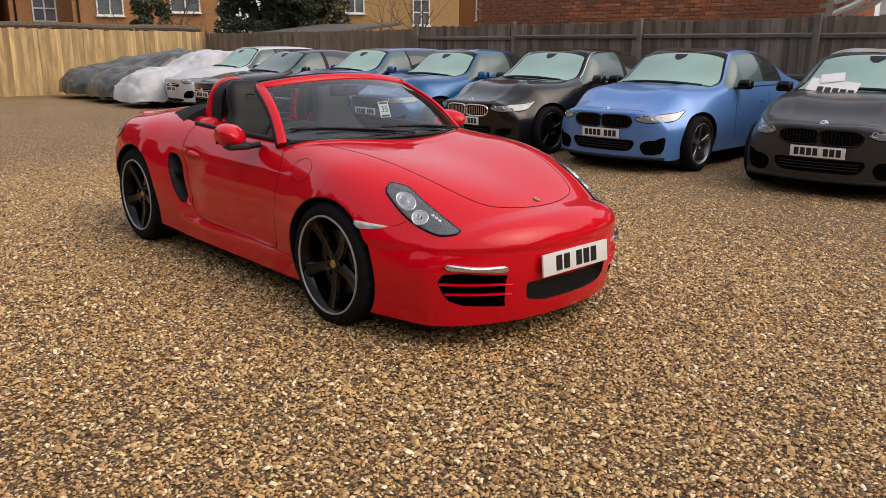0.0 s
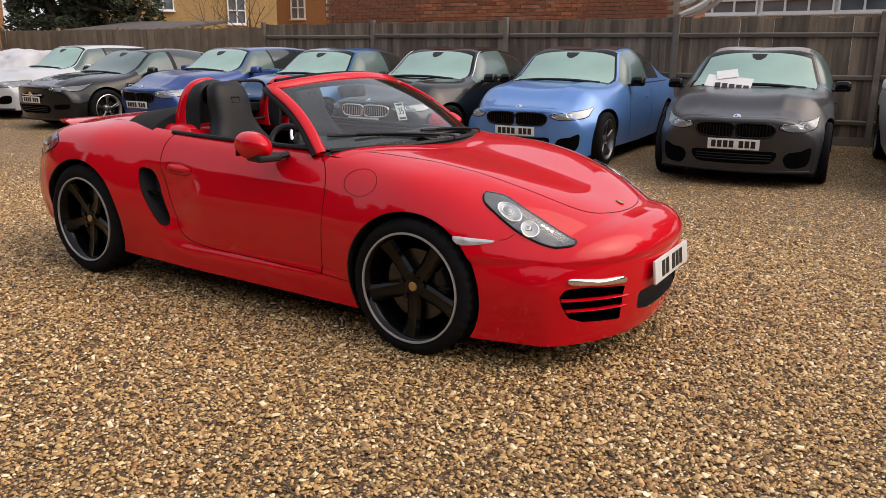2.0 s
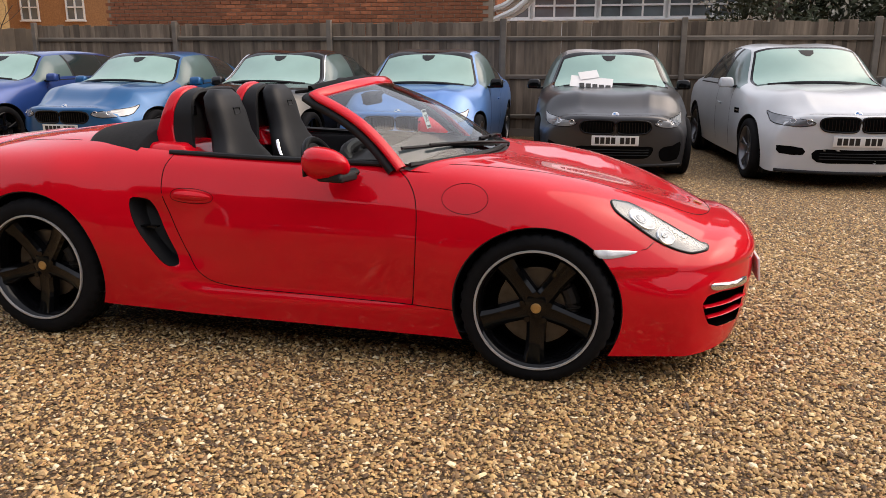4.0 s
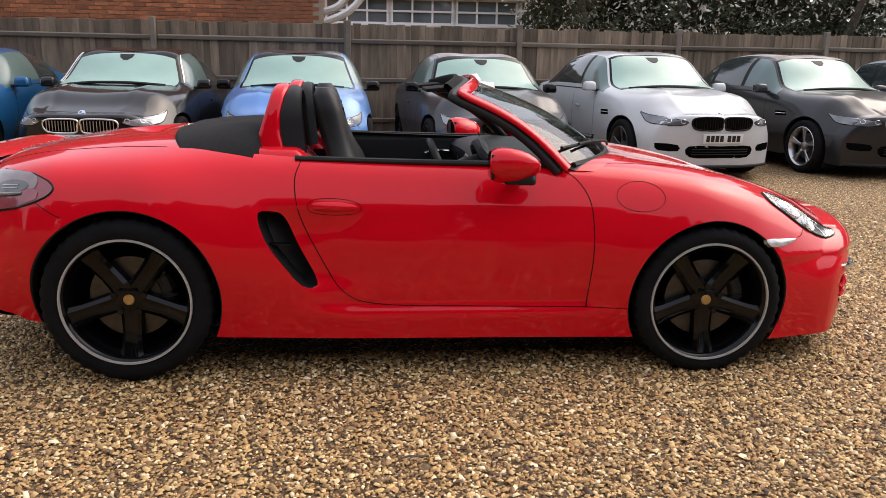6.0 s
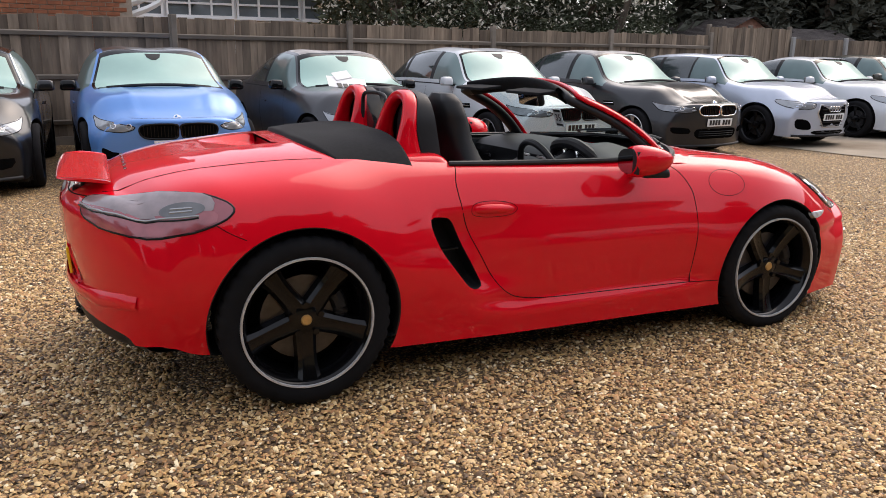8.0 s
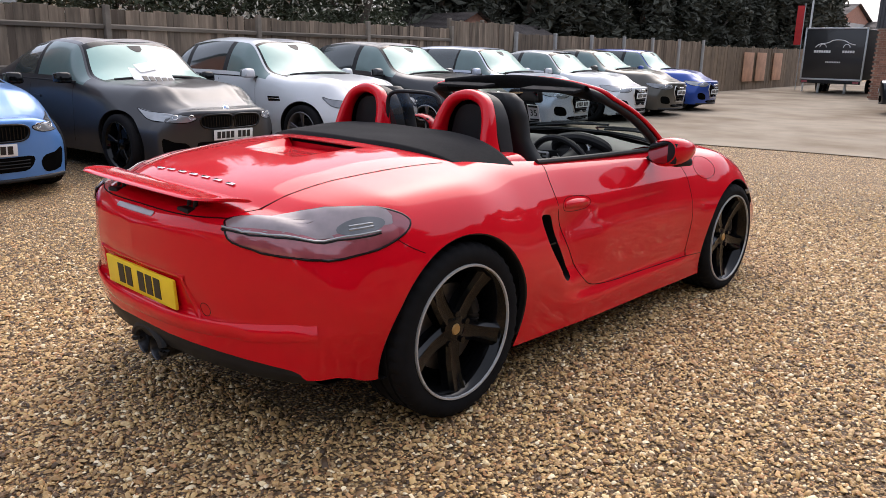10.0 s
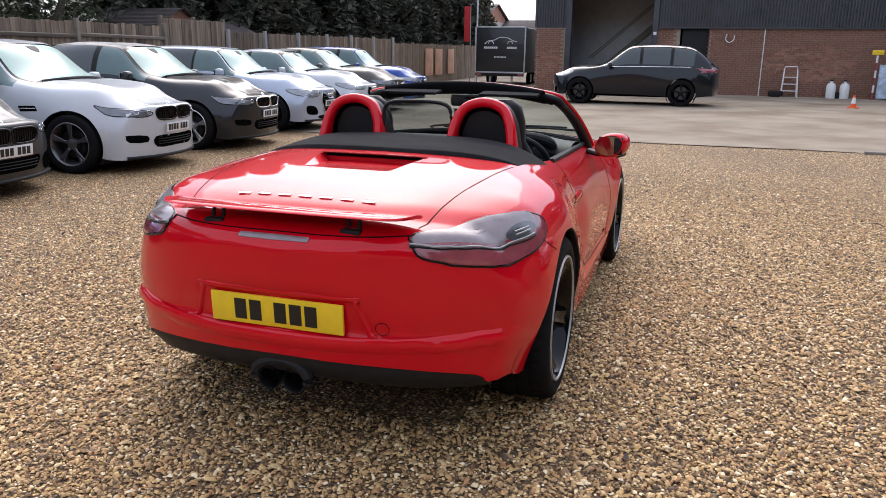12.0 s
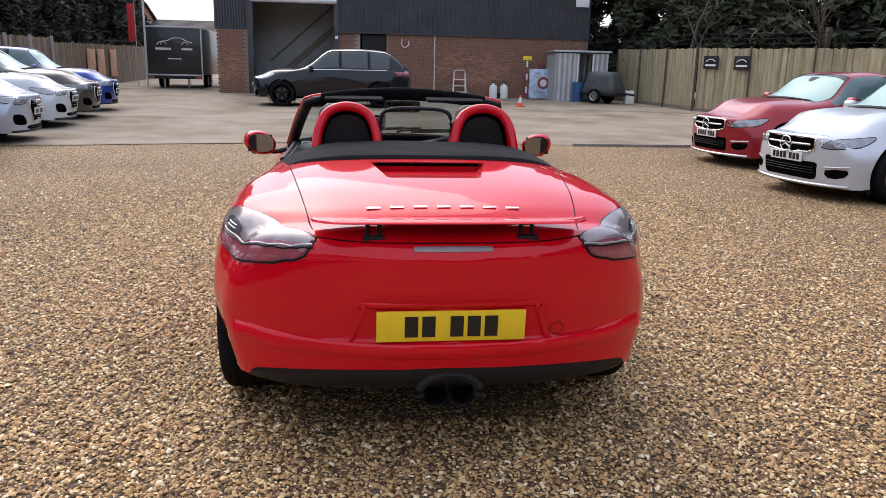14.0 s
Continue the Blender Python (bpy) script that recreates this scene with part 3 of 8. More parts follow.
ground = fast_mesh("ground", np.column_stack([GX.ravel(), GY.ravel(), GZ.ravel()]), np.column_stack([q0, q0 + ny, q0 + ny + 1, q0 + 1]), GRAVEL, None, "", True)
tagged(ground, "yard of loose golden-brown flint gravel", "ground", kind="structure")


def gravel_stones(seed):
    """Loose stones on the near ground, many more than one could count."""
    rng = np.random.default_rng(seed)
    base = np.array([(-.62, -.58, .8), (.66, -.52, .7), (.58, .62, .85), (-.55, .6, .72), (-.95, -.9, -.4), (1.0, -.85, -.45), (.9, 1.0, -.4), (-1.0, .88, -.45)], float)
    tri = np.array([(0, 1, 2), (0, 2, 3), (0, 4, 5), (0, 5, 1), (1, 5, 6), (1, 6, 2), (2, 6, 7), (2, 7, 3), (3, 7, 4), (3, 4, 0)])
    xy = []
    # densest round the car's near sides, thinning outwards
    P0 = np.column_stack([rng.uniform(-7.5, 8.6, 880000), rng.uniform(-5.5, 5.4, 880000)])
    d = np.hypot(np.maximum(np.abs(P0[:, 0] + 0.2) - 2.3, 0), np.maximum(np.maximum(P0[:, 1] - 0.6, -1.0 - P0[:, 1]), 0))
    keep = rng.uniform(0, 1, len(P0)) < 0.86 * np.exp(-(d / 2.3) ** 2) + 0.02
    under = (np.abs(P0[:, 0]) < 1.7) & (np.abs(P0[:, 1]) < 0.55)
    xy = P0[keep & ~under]
    n = len(xy)
    s = rng.gamma(4.0, 0.00080, n) + 0.0025
    sc = np.column_stack([s * rng.uniform(1.0, 1.9, n), s * rng.uniform(0.65, 1.1, n), s * rng.uniform(0.45, 0.85, n)])
    P = base[None] * rng.uniform(0.72, 1.18, (n, 8, 1)) * sc[:, None]
    t, a = rng.normal(0, 0.35, n), rng.uniform(0, 6.283, n)
    ct, st, ca, sa = np.cos(t)[:, None], np.sin(t)[:, None], np.cos(a)[:, None], np.sin(a)[:, None]
    x, y, z = P[..., 0], P[..., 1], P[..., 2]
    x, z = x * ct - z * st, x * st + z * ct
    x, y = x * ca - y * sa, x * sa + y * ca
    V = np.stack([x + xy[:, 0:1], y + xy[:, 1:2], z + 0.001 + s[:, None] * rng.uniform(0.1, 0.75, (n, 1))], -1)
    F = tri[None] + (np.arange(n) * 8)[:, None, None]
    ob = fast_mesh("gravel", V.reshape(-1, 3), F.reshape(-1, 3), STONE, None, "", True)
    return tagged(ob, "loose golden, brown and grey flint stones", "gravel", kind="stuff")


gravel_stones(3)

# concrete yard before the workshop, with its kerb
cx = np.linspace(9.3, 48.5, 80)
V, F = [], []
for x in cx:
    for y in np.linspace(-12.2, 13.0, 25):
        e = 0.9 * max(0.0, (y - 1.0) / 4) if y < 5 else 0.9
        xx = x - e * (1 - (x - 9.3) / 40) - 0.10 * noise.noise(Vector((0, y * 1.3, 2))) * (x < 9.4)
        V.append((xx, y, gz(xx) + 0.008))
n = 25
for i in range(len(cx) - 1):
    for k in range(n - 1):
        F.append((i * n + k, (i + 1) * n + k, (i + 1) * n + k + 1, i * n + k + 1))
yard = mesh_part("concrete_yard", V, F, CONCRETE)
tagged(yard, "worn pale concrete yard with dusty gravel stains", "pavement", kind="structure")
KX = 9.22
for k in range(9):
    b = box(0.12, 0.90, 0.16, (0, 0, 0), 0.012)
    o = part("kerb", b, KERB)
    o.matrix_basis = pose(KX, -4.3 - 0.915 * k, gz(KX) - 0.035)
    tagged(o, "low worn concrete kerb stone between gravel and yard", "kerb", "kerb stones", "structure")


def fence(name, pts, height, board, boards_mat, rails=True, posts=2.9, post_mat=RAIL, label="", face=-1, rail_mat=RAIL, post_w=0.09, loose=True):
    """A close-boarded fence along a line: posts, rails and upright boards. face: the side of the line on which posts and rails stand."""
    root = thing(name, Matrix(), label, "fence", kind="structure")
    bmesh_cache = {}
    for (x0, y0), (x1, y1) in zip(pts, pts[1:]):
        L = math.hypot(x1 - x0, y1 - y0)
        a = math.degrees(math.atan2(y1 - y0, x1 - x0))
        ux, uy = (x1 - x0) / L, (y1 - y0) / L
        nx_, ny_ = -uy * -face, ux * -face
        nb = int(L / board)
        if "b" not in bmesh_cache:
            first = part("board", box(board * 1.12, 0.018, height, (0, 0, height / 2), 0.003, seg=1), boards_mat, root)
            bmesh_cache["b"] = first.data
            bpy.data.objects.remove(first)
        for k in range(nb):
            t = (k + 0.5) * board
            o = new("board", bmesh_cache["b"])
            o.parent = root
            x, y = x0 + ux * t, y0 + uy * t
            j = random.uniform(-1, 1)
            o.matrix_basis = pose(x + nx_ * 0.006 * (k % 2), y + ny_ * 0.006 * (k % 2), gz(x) + 0.02 * j - 0.01, 0.4 * random.uniform(-1, 1), 0.5 * random.uniform(-1, 1), a + random.uniform(-2.5, 2.5))
        np_ = max(1, round(L / posts)) if posts else 0
        for k in range(np_ + 1):
            t = L * k / np_
            x, y = x0 + ux * t + nx_ * 0.06, y0 + uy * t + ny_ * 0.06
            if "p" not in bmesh_cache:
                f = part("post", box(post_w, post_w, height + 0.06, (0, 0, (height + 0.06) / 2), 0.008, seg=1), post_mat, root)
                bmesh_cache["p"] = f.data
                bpy.data.objects.remove(f)
            o = new("post", bmesh_cache["p"])
            o.parent = root
            o.matrix_basis = pose(x, y, gz(x) - 0.01, random.uniform(-.6, .6), random.uniform(-.6, .6), a)
        if rails:
            for zr in (0.35, height * 0.53, height * 0.86):
                for k in range(np_):
                    t0, t1 = L * k / np_, L * (k + 1) / np_
                    b = box(t1 - t0 - 0.09, 0.045, 0.07, (0, 0, 0), 0.008, Matrix.Rotation(radians(20), 3, 'X'), seg=1)
                    o = part("rail", b, rail_mat, root)
                    tm = (t0 + t1) / 2
                    x, y = x0 + ux * tm + nx_ * 0.045, y0 + uy * tm + ny_ * 0.045
                    o.matrix_basis = pose(x, y, gz(x) + zr + random.uniform(-0.01, 0.01), 0, random.uniform(-0.3, 0.3), a)
        # gravel board along the foot
        o = part("gravel_board", box(L, 0.03, 0.15, (0, 0, 0.075), 0.004, seg=1), rail_mat, root)
        o.matrix_basis = pose((x0 + x1) / 2 + nx_ * 0.02, (y0 + y1) / 2 + ny_ * 0.02, gz((x0 + x1) / 2) - 0.02, 0, 0, a)
    return root


fence("fence_north", [(-10.2, 9.75), (-0.68, 9.71), (11.35, 10.76)], 1.96, 0.125, WOOD, face=1, label="tall weathered grey board fence with posts and rails")
fence("fence_northwest", [(-21.0, 9.55), (-10.2, 9.79)], 1.90, 0.14, WOODB, rails=False, posts=2.6, post_mat=WOODB, label="plain brown upright-board fence", face=-1)
fence("fence_west", [(-20.7, -8.0), (-21.0, 9.55)], 1.95, 0.16, WOODY, rails=False, posts=2.6, post_mat=WOODB, label="upright-board fence with golden sunlight put into its colour", face=-1)
fence("fence_northeast", [(11.35, 10.76), (14.03, 10.85)], 2.15, 0.125, WOOD, rails=False, posts=1.6, label="tall grey board fence panels", face=-1)
fence("fence_far", [(14.03, 10.85), (25.2, 10.6)], 1.9, 0.16, WOOD, rails=False, posts=1.9, post_mat=POST_CON, label="grey board fence between pale concrete posts", face=1)
fence("fence_lane", [(25.2, 10.6), (44.5, 11.2)], 1.75, 0.16, WOODB, rails=False, posts=2.6, post_mat=WOODB, label="brown board fence along the lane", face=-1)
fence("fence_south", [(8.5, -16.0), (14.1, -13.7), (20.5, -11.4), (26.7, -10.9)], 2.05, 0.105, WOODP, rails=False, posts=2.0, post_mat=BARK, post_w=0.05, label="pale upright-board fence with dark posts", face=-1)
fence("fence_southwest", [(-20.9, -8.0), (-6.0, -13.0), (8.5, -16.0)], 2.0, 0.22, WOODP, rails=False, posts=3.0, post_mat=BARK, label="pale upright-board fence closing the yard", face=-1)

rr_ = part("reed_roll", tube([(-21.25, y, 2.03 + 0.02 * math.sin(y * 1.7)) for y in np.linspace(-8, 9.4, 30)], 0.11, 8), mat("dry_reed", (0.11, 0.085, 0.06), 0.9, var=0.4, scale=12, bump=0.01, bscale=30))
tagged(rr_, "roll of dry brown reed along the fence top", "reed screen", kind="structure")

# ---- buildings ----


def brick_wall(parent, origin, heading, width, z0, z1, bw=0.225, bh=0.075, mt=None, limit=300, near=None, thick=0.25):
    """A brick wall: backing of mortar, the nearest bricks as pieces of their own, the rest joined. Faces the local -y."""
    m = pose(*origin, 0, 0, heading)
    b = box(width, thick, z1 - z0, (width / 2, thick / 2, (z0 + z1) / 2))
    b.transform(m)
    part("mortar", b, MORTAR, parent)
    me = bpy.data.meshes.new("brick")
    t = box(bw - 0.012, 0.02, bh - 0.012, (0, -0.004, 0), 0.003, seg=1)
    t.to_mesh(me)
    t.free()
    me.materials.append(mt or BRICK)
    rows, cols = int((z1 - z0) / bh), int(width / bw)
    cells = []
    for r in range(rows):
        for c in range(cols):
            x = (c + (0.75 if r % 2 else 0.25)) * bw
            if x + bw / 2 > width:
                continue
            cells.append((x, z0 + (r + 0.5) * bh))
    if near is not None:
        cells.sort(key=lambda q: (q[0] - near[0]) ** 2 + (2.5 * (q[1] - near[1])) ** 2)
    for x, z in cells[:limit]:
        o = new("brick", me)
        o.parent = parent
        o.matrix_basis = m @ pose(x, random.uniform(-0.002, 0.002), z)
    rest = cells[limit:]
    if rest:
        V, F = [], []
        hw_, hh = (bw - 0.012) / 2, (bh - 0.012) / 2
        for x, z in rest:
            k = len(V)
            d = -0.014 + random.uniform(-0.002, 0.002)
            for (sx, sz, y) in ((-1, -1, 0.004), (1, -1, 0.004), (1, 1, 0.004), (-1, 1, 0.004), (-.97, -.93, d), (.97, -.93, d), (.97, .93, d), (-.97, .93, d)):
                V.append(m @ Vector((x + sx * hw_, y, z + sz * hh)))
            F += [(k + 4, k + 5, k + 6, k + 7), (k, k + 1, k + 5, k + 4), (k + 1, k + 2, k + 6, k + 5), (k + 2, k + 3, k + 7, k + 6), (k + 3, k, k + 4, k + 7)]
        o = fast_mesh("brickwork", np.array([tuple(v) for v in V]), np.array(F), mt or BRICK, parent)
        o["kind"] = "stuff"


def window(parent, m, w, h, rows=1, cols=2, name="window"):
    """A white framed window in a pose whose -y looks outwards."""
    b = bmesh.new()
    t = 0.06
    xs_ = [x + d for x in np.linspace(-w / 2, w / 2, cols + 1) for d in (-t / 2, t / 2)]
    zs_ = [z + d for z in np.linspace(-h / 2, h / 2, rows + 1) for d in (-t / 2, t / 2)]
    g_ = [[b.verts.new((x, -0.08, z)) for z in zs_] for x in xs_]
    for i in range(len(xs_) - 1):                         # bars only: the cells between them stay open
        for k in range(len(zs_) - 1):
            if i % 2 == 0 or k % 2 == 0:
                b.faces.new((g_[i][k], g_[i + 1][k], g_[i + 1][k + 1], g_[i][k + 1]))
    ex_ = bmesh.ops.extrude_face_region(b, geom=b.faces[:])
    bmesh.ops.translate(b, verts=[v for v in ex_["geom"] if isinstance(v, bmesh.types.BMVert)], vec=(0, 0.10, 0))
    bmesh.ops.recalc_face_normals(b, faces=b.faces[:])
    b.transform(m)
    wn_ = part(name, b, UPVC, parent, "white framed window", smooth=False)
    for i in range(cols):
        for k in range(rows):
            b = box(w / cols - t, 0.012, h / rows - t, ((i + 0.5) * w / cols - w / 2, 0.0, (k + 0.5) * h / rows - h / 2))
            b.transform(m)
            part("pane", b, DIMGLASS, wn_)
    b = box(w + 0.16, 0.16, 0.06, (0, -0.07, -h / 2 - 0.06), 0.008)
    b.transform(m)
    part("sill", b, UPVC, wn_)
    return wn_


def gable_roof(parent, m, w, d, z, rise, over=0.3, mt=None):
    """A pitched roof with its ridge along local x; built of courses that step."""
    b = bmesh.new()
    n = 14
    line = []
    for s in (-1, 1):
        half = []
        for k in range(n):
            f0, f1 = k / n, (k + 1) / n
            half += [(s * (d / 2 + over) * (1 - f0), z + rise * f0 + (0.03 if k else -0.04)), (s * (d / 2 + over) * (1 - f0), z + rise * f0 + 0.03), (s * (d / 2 + over) * (1 - f1), z + rise * f1)]
        line += half if s < 0 else half[::-1]
    A = [b.verts.new((-w / 2 - over, y, q)) for y, q in line]
    B = [b.verts.new((w / 2 + over, y, q)) for y, q in line]
    for k in range(len(line) - 1):
        if line[k] != line[k + 1]:
            b.faces.new((A[k], B[k], B[k + 1], A[k + 1]))
    bmesh.ops.remove_doubles(b, verts=b.verts[:], dist=0.0005)
    for s in (-1, 1):
        x = s * w / 2
        g_ = bmesh.new()
        g_.faces.new([g_.verts.new(v) for v in ((x, -d / 2, z), (x, d / 2, z), (x, 0, z + rise))])
        g_.transform(m)
        part("gable", g_, BRICK2, parent, smooth=False)
    b.transform(m)
    bmesh.ops.recalc_face_normals(b, faces=b.faces[:])
    return part("roof", b, mt or ROOF, parent, smooth=False)


# red brick house right behind the fence
hb = thing("brick_house", Matrix(), "red brick house gable standing behind the fence", "house")
brick_wall(hb, (-9.51, 11.12, 0), 1.5, 8.35, 1.5, 4.4, near=(4.6, 2.4))
b = box(8.3, 2.4, 1.6, (4.15, 1.2 + 0.02, 0.75))
b.transform(pose(-9.51, 11.12, 0, 0, 0, 1.5))
part("wall", b, BRICK, hb)
b = box(8.3, 2.1, 3.0, (4.15, 1.2 + 0.13, 2.9))
b.transform(pose(-9.51, 11.12, 0, 0, 0, 1.5))
part("inner_wall", b, BRICK, hb)
gable_roof(hb, pose(-5.43, 12.47, 0, 0, 0, 1.5), 8.35, 2.4, 4.4, 1.4)
# porch brackets in white timber at its end
pb = bmesh.new()
for dy in (0.1, 0.7):
    for z0, z1, x1 in ((2.05, 2.62, 0.85), (2.25, 2.62, 0.55)):
        me_ = tube([(-1.23, 11.37 + dy, z0), (-1.23 + x1 * 0.6, 11.37 + dy, (z0 + z1) / 2 - 0.06), (-1.23 + x1, 11.37 + dy, z1)], 0.055, 6, 3)
        tmp = bpy.data.meshes.new("t")
        me_.to_mesh(tmp)
        pb.from_mesh(tmp)
        me_.free()
    box(0.95, 0.07, 0.08, (-0.71, 11.37 + dy, 2.66), 0.01, bm=pb)
box(1.0, 0.8, 0.05, (-0.71, 11.77, 2.73), 0.01, bm=pb)
part("porch_bracket", pb, UPVC, hb, "white timber porch bracket")

# long low house with white windows further back
bung = thing("bungalow", Matrix(), "long low house with white window band and tiled roof", "house")
part("wall", box(13.0, 6.0, 3.4, (2.5, 25.0, 1.7)), UPVC, bung)
part("fascia", box(13.6, 0.25, 0.22, (2.5, 21.75, 3.45), 0.01), UPVC, bung)
for k in range(6):
    window(bung, pose(-2.85 + 2.10 * k, 21.96, 2.95), 1.95, 0.75, 2, 3)
gable_roof(bung, pose(2.5, 25.0, 0), 13.0, 6.2, 3.5, 2.8)

# sunlit terraces beyond the west fence


def terrace(at, heading, width, depth, mt, wins, label, roofed=True):
    t = thing("terraced_house", Matrix(), label, "house", "sunlit terraces")
    m = pose(*at, 0, 0, heading)
    b = box(width, depth, 6.2, (width / 2, depth / 2, 3.1))
    b.transform(m)
    part("wall", b, mt, t)
    for x, z, w, h in wins:
        window(t, m @ pose(x, -0.01, z), w, h, 2, 2)
    b = tube([(0.25, -0.06, 0), (0.25, -0.06, 6.2)], 0.05, 8)
    b.transform(m)
    part("downpipe", b, TRIM, t)
    gable_roof(t, m @ pose(width / 2, depth / 2, 0), width, depth, 6.2, 2.4)
    return t


terrace((-33.8, 9.4, 0), 66, 6.4, 7, RENDER2, [(1.6, 3.6, 1.1, 1.5), (4.9, 3.7, 1.3, 1.3)], "ochre brick terraced house with white windows")
terrace((-30.5, 17.5, 0), 52, 9.5, 7, RENDER, [(1.6, 3.8, 0.9, 1.4), (4.3, 3.9, 0.9, 1.5), (7.6, 3.2, 0.8, 1.2)], "yellow brick terraced house with white windows")
terrace((-37.5, 1.0, 0), 78, 6.0, 7, BRICK2, [(3.5, 4.2, 1.1, 1.3)], "dark brick house beyond the fence")
terrace((-33.0, 29.5, 0), 8, 10.0, 7, RENDER2, [(2.6, 3.7, 0.9, 1.2), (5.0, 3.7, 0.9, 1.2), (7.4, 3.7, 0.9, 1.2)], "ochre brick terraced house with a row of white windows")
terrace((-37.0, 7.6, 0), 84, 4.6, 7, RENDER2, [(1.5, 3.2, 1.0, 1.2)], "ochre brick terraced house with a small white window")

# low lean-to roof behind the northwest fence
lt = thing("lean_to_shed", Matrix(), "low shed with dark felt roof behind the fence", "shed")
b = box(4.0, 2.6, 2.0, (0, 0, 1.0), 0.02)
b.transform(pose(-19.6, 13.6, 0, 0, 0, 6))
part("wall", b, WOODB, lt)
b = box(4.4, 3.0, 0.10, (0, 0, 2.12), 0.02, Matrix.Rotation(radians(7), 3, 'X'))
b.transform(pose(-19.6, 13.6, 0, 0, 0, 6))
part("roof", b, ROOF, lt)

# workshop: brick below, dark profiled cladding above
WX = 26.9
ws = thing("workshop", pose(0, -0.27, 0), "brick and dark-clad industrial workshop with an open door", "workshop")
zb = gz(WX)
CZ = 2.55


def clad(parent, y0, y1, z0, z1, x=WX, mt=CLAD):
    """Upright profiled sheet facing -x."""
    n = int((y1 - y0) / 0.10)
    V, F = [], []
    ys = []
    for k in range(n + 1):
        y = y0 + (y1 - y0) * k / n
        ys += [(y, 0.0), (y + 0.055, 0.0), (y + 0.065, 0.032), (y + 0.09, 0.032)]
    for y, d in ys:
        V += [(x - 0.03 + d, y, z0), (x - 0.03 + d, y, z1)]
    for k in range(len(ys) - 1):
        F.append((2 * k, 2 * k + 1, 2 * k + 3, 2 * k + 2))
    return mesh_part("cladding", V, F, mt, parent, smooth=False)


TOPZ = 6.3
brick_wall(ws, (WX, 5.35, 0), -90, 1.15, zb - 0.1, CZ, mt=BRICK2, near=(0.5, 1.2), limit=60)
brick_wall(ws, (WX, 0.75, 0), -90, 0.85, zb - 0.1, CZ, mt=BRICK2, near=(0.3, 1.6), limit=40)
brick_wall(ws, (WX, -1.15, 0), -90, 8.2, zb - 0.1, CZ, mt=BRICK2, near=(3.5, 1.3), limit=190)
part("pier", box(0.35, 0.22, 4.4, (WX + 0.05, 4.10, 2.2), 0.01), CLAD, ws, "dark steel door pier")
part("pier", box(0.35, 0.20, 4.4, (WX + 0.05, 0.82, 2.2), 0.01), CLAD, ws, "dark steel door pier")
clad(ws, 4.22, 5.36, CZ, TOPZ)
clad(ws, -9.36, 0.72, CZ, TOPZ)
clad(ws, 0.72, 4.22, 3.75, TOPZ)
part("lintel", box(0.25, 3.3, 0.18, (WX - 0.05, 2.46, 3.68), 0.01), SILVER, ws, "grey roller shutter housing")
part("side_door", box(0.06, 0.95, 2.4, (WX + 0.12, -0.65, zb + 1.2), 0.01), TRIM, ws, "dark doorway")
part("drip", box(0.08, 10.1, 0.05, (WX - 0.06, -4.3, CZ + 0.01), 0.005), CLAD, ws)
for y in (5.36, -9.36):
    part("end_wall", box(12.0, 0.2, TOPZ, (WX + 6.0, y + (-0.1 if y > 0 else 0.1), TOPZ / 2)), CLAD, ws)
part("back_wall", box(0.2, 14.6, TOPZ, (WX + 12, -2, TOPZ / 2)), BRICK2, ws)
part("roof", box(12.6, 15.2, 0.2, (WX + 6.1, -2, TOPZ + 0.1), 0.02), ROOF, ws)
part("floor_slab", box(12.0, 14.4, 0.1, (WX + 6.0, -2, zb - 0.02)), CONCRETE, ws)
part("partition", box(0.15, 6.0, 5.8, (WX + 5.5, 2.4, 3.0)), GALV, ws, "grey-green inside wall")
part("partition", box(5.5, 0.15, 5.8, (WX + 2.9, 0.2, 3.0)), BRICK2, ws)
bm_ = bmesh.new()
for k in range(13):                                     # stairs inside the door
    box(0.9, 0.26, 0.05, (WX + 3.0, 3.6 - 0.24 * k, zb + 0.35 + 0.21 * k), bm=bm_)
for dx in (-0.45, 0.45):
    box(0.05, 3.9, 0.22, (WX + 3.0 + dx, 2.15, zb + 1.6), 0, Matrix.Rotation(radians(-41), 3, 'X'), bm=bm_)
    box(0.04, 3.9, 0.04, (WX + 3.0 + dx, 2.15, zb + 2.55), 0, Matrix.Rotation(radians(-41), 3, 'X'), bm=bm_)
st = part("staircase", bm_, mat("stair_paint", (0.15, 0.14, 0.10), 0.6, var=0.2), ws, "grey metal staircase inside the doorway")
part("wall_pipe", tube([(WX - 0.05, -3.05, zb), (WX - 0.05, -3.05, CZ)], 0.02, 6), UPVC, ws, "thin white pipe")
part("hose_hook", tube([(WX - 0.06, -1.75, 2.35), (WX - 0.12, -1.72, 2.15), (WX - 0.12, -1.85, 2.05), (WX - 0.12, -2.0, 2.15), (WX - 0.06, -2.0, 2.3)], 0.018, 6, 4), UPVC, ws)
part("wall_lamp", box(0.08, 0.12, 0.12, (WX - 0.1, 0.82, 2.35), 0.02), UPVC, ws)
part("wall_sign", box(0.04, 0.55, 0.5, (WX - 0.08, -9.0, 4.05), 0.01), PAPER, ws, "white wall board")

# ---- wheels and the parked cars ----


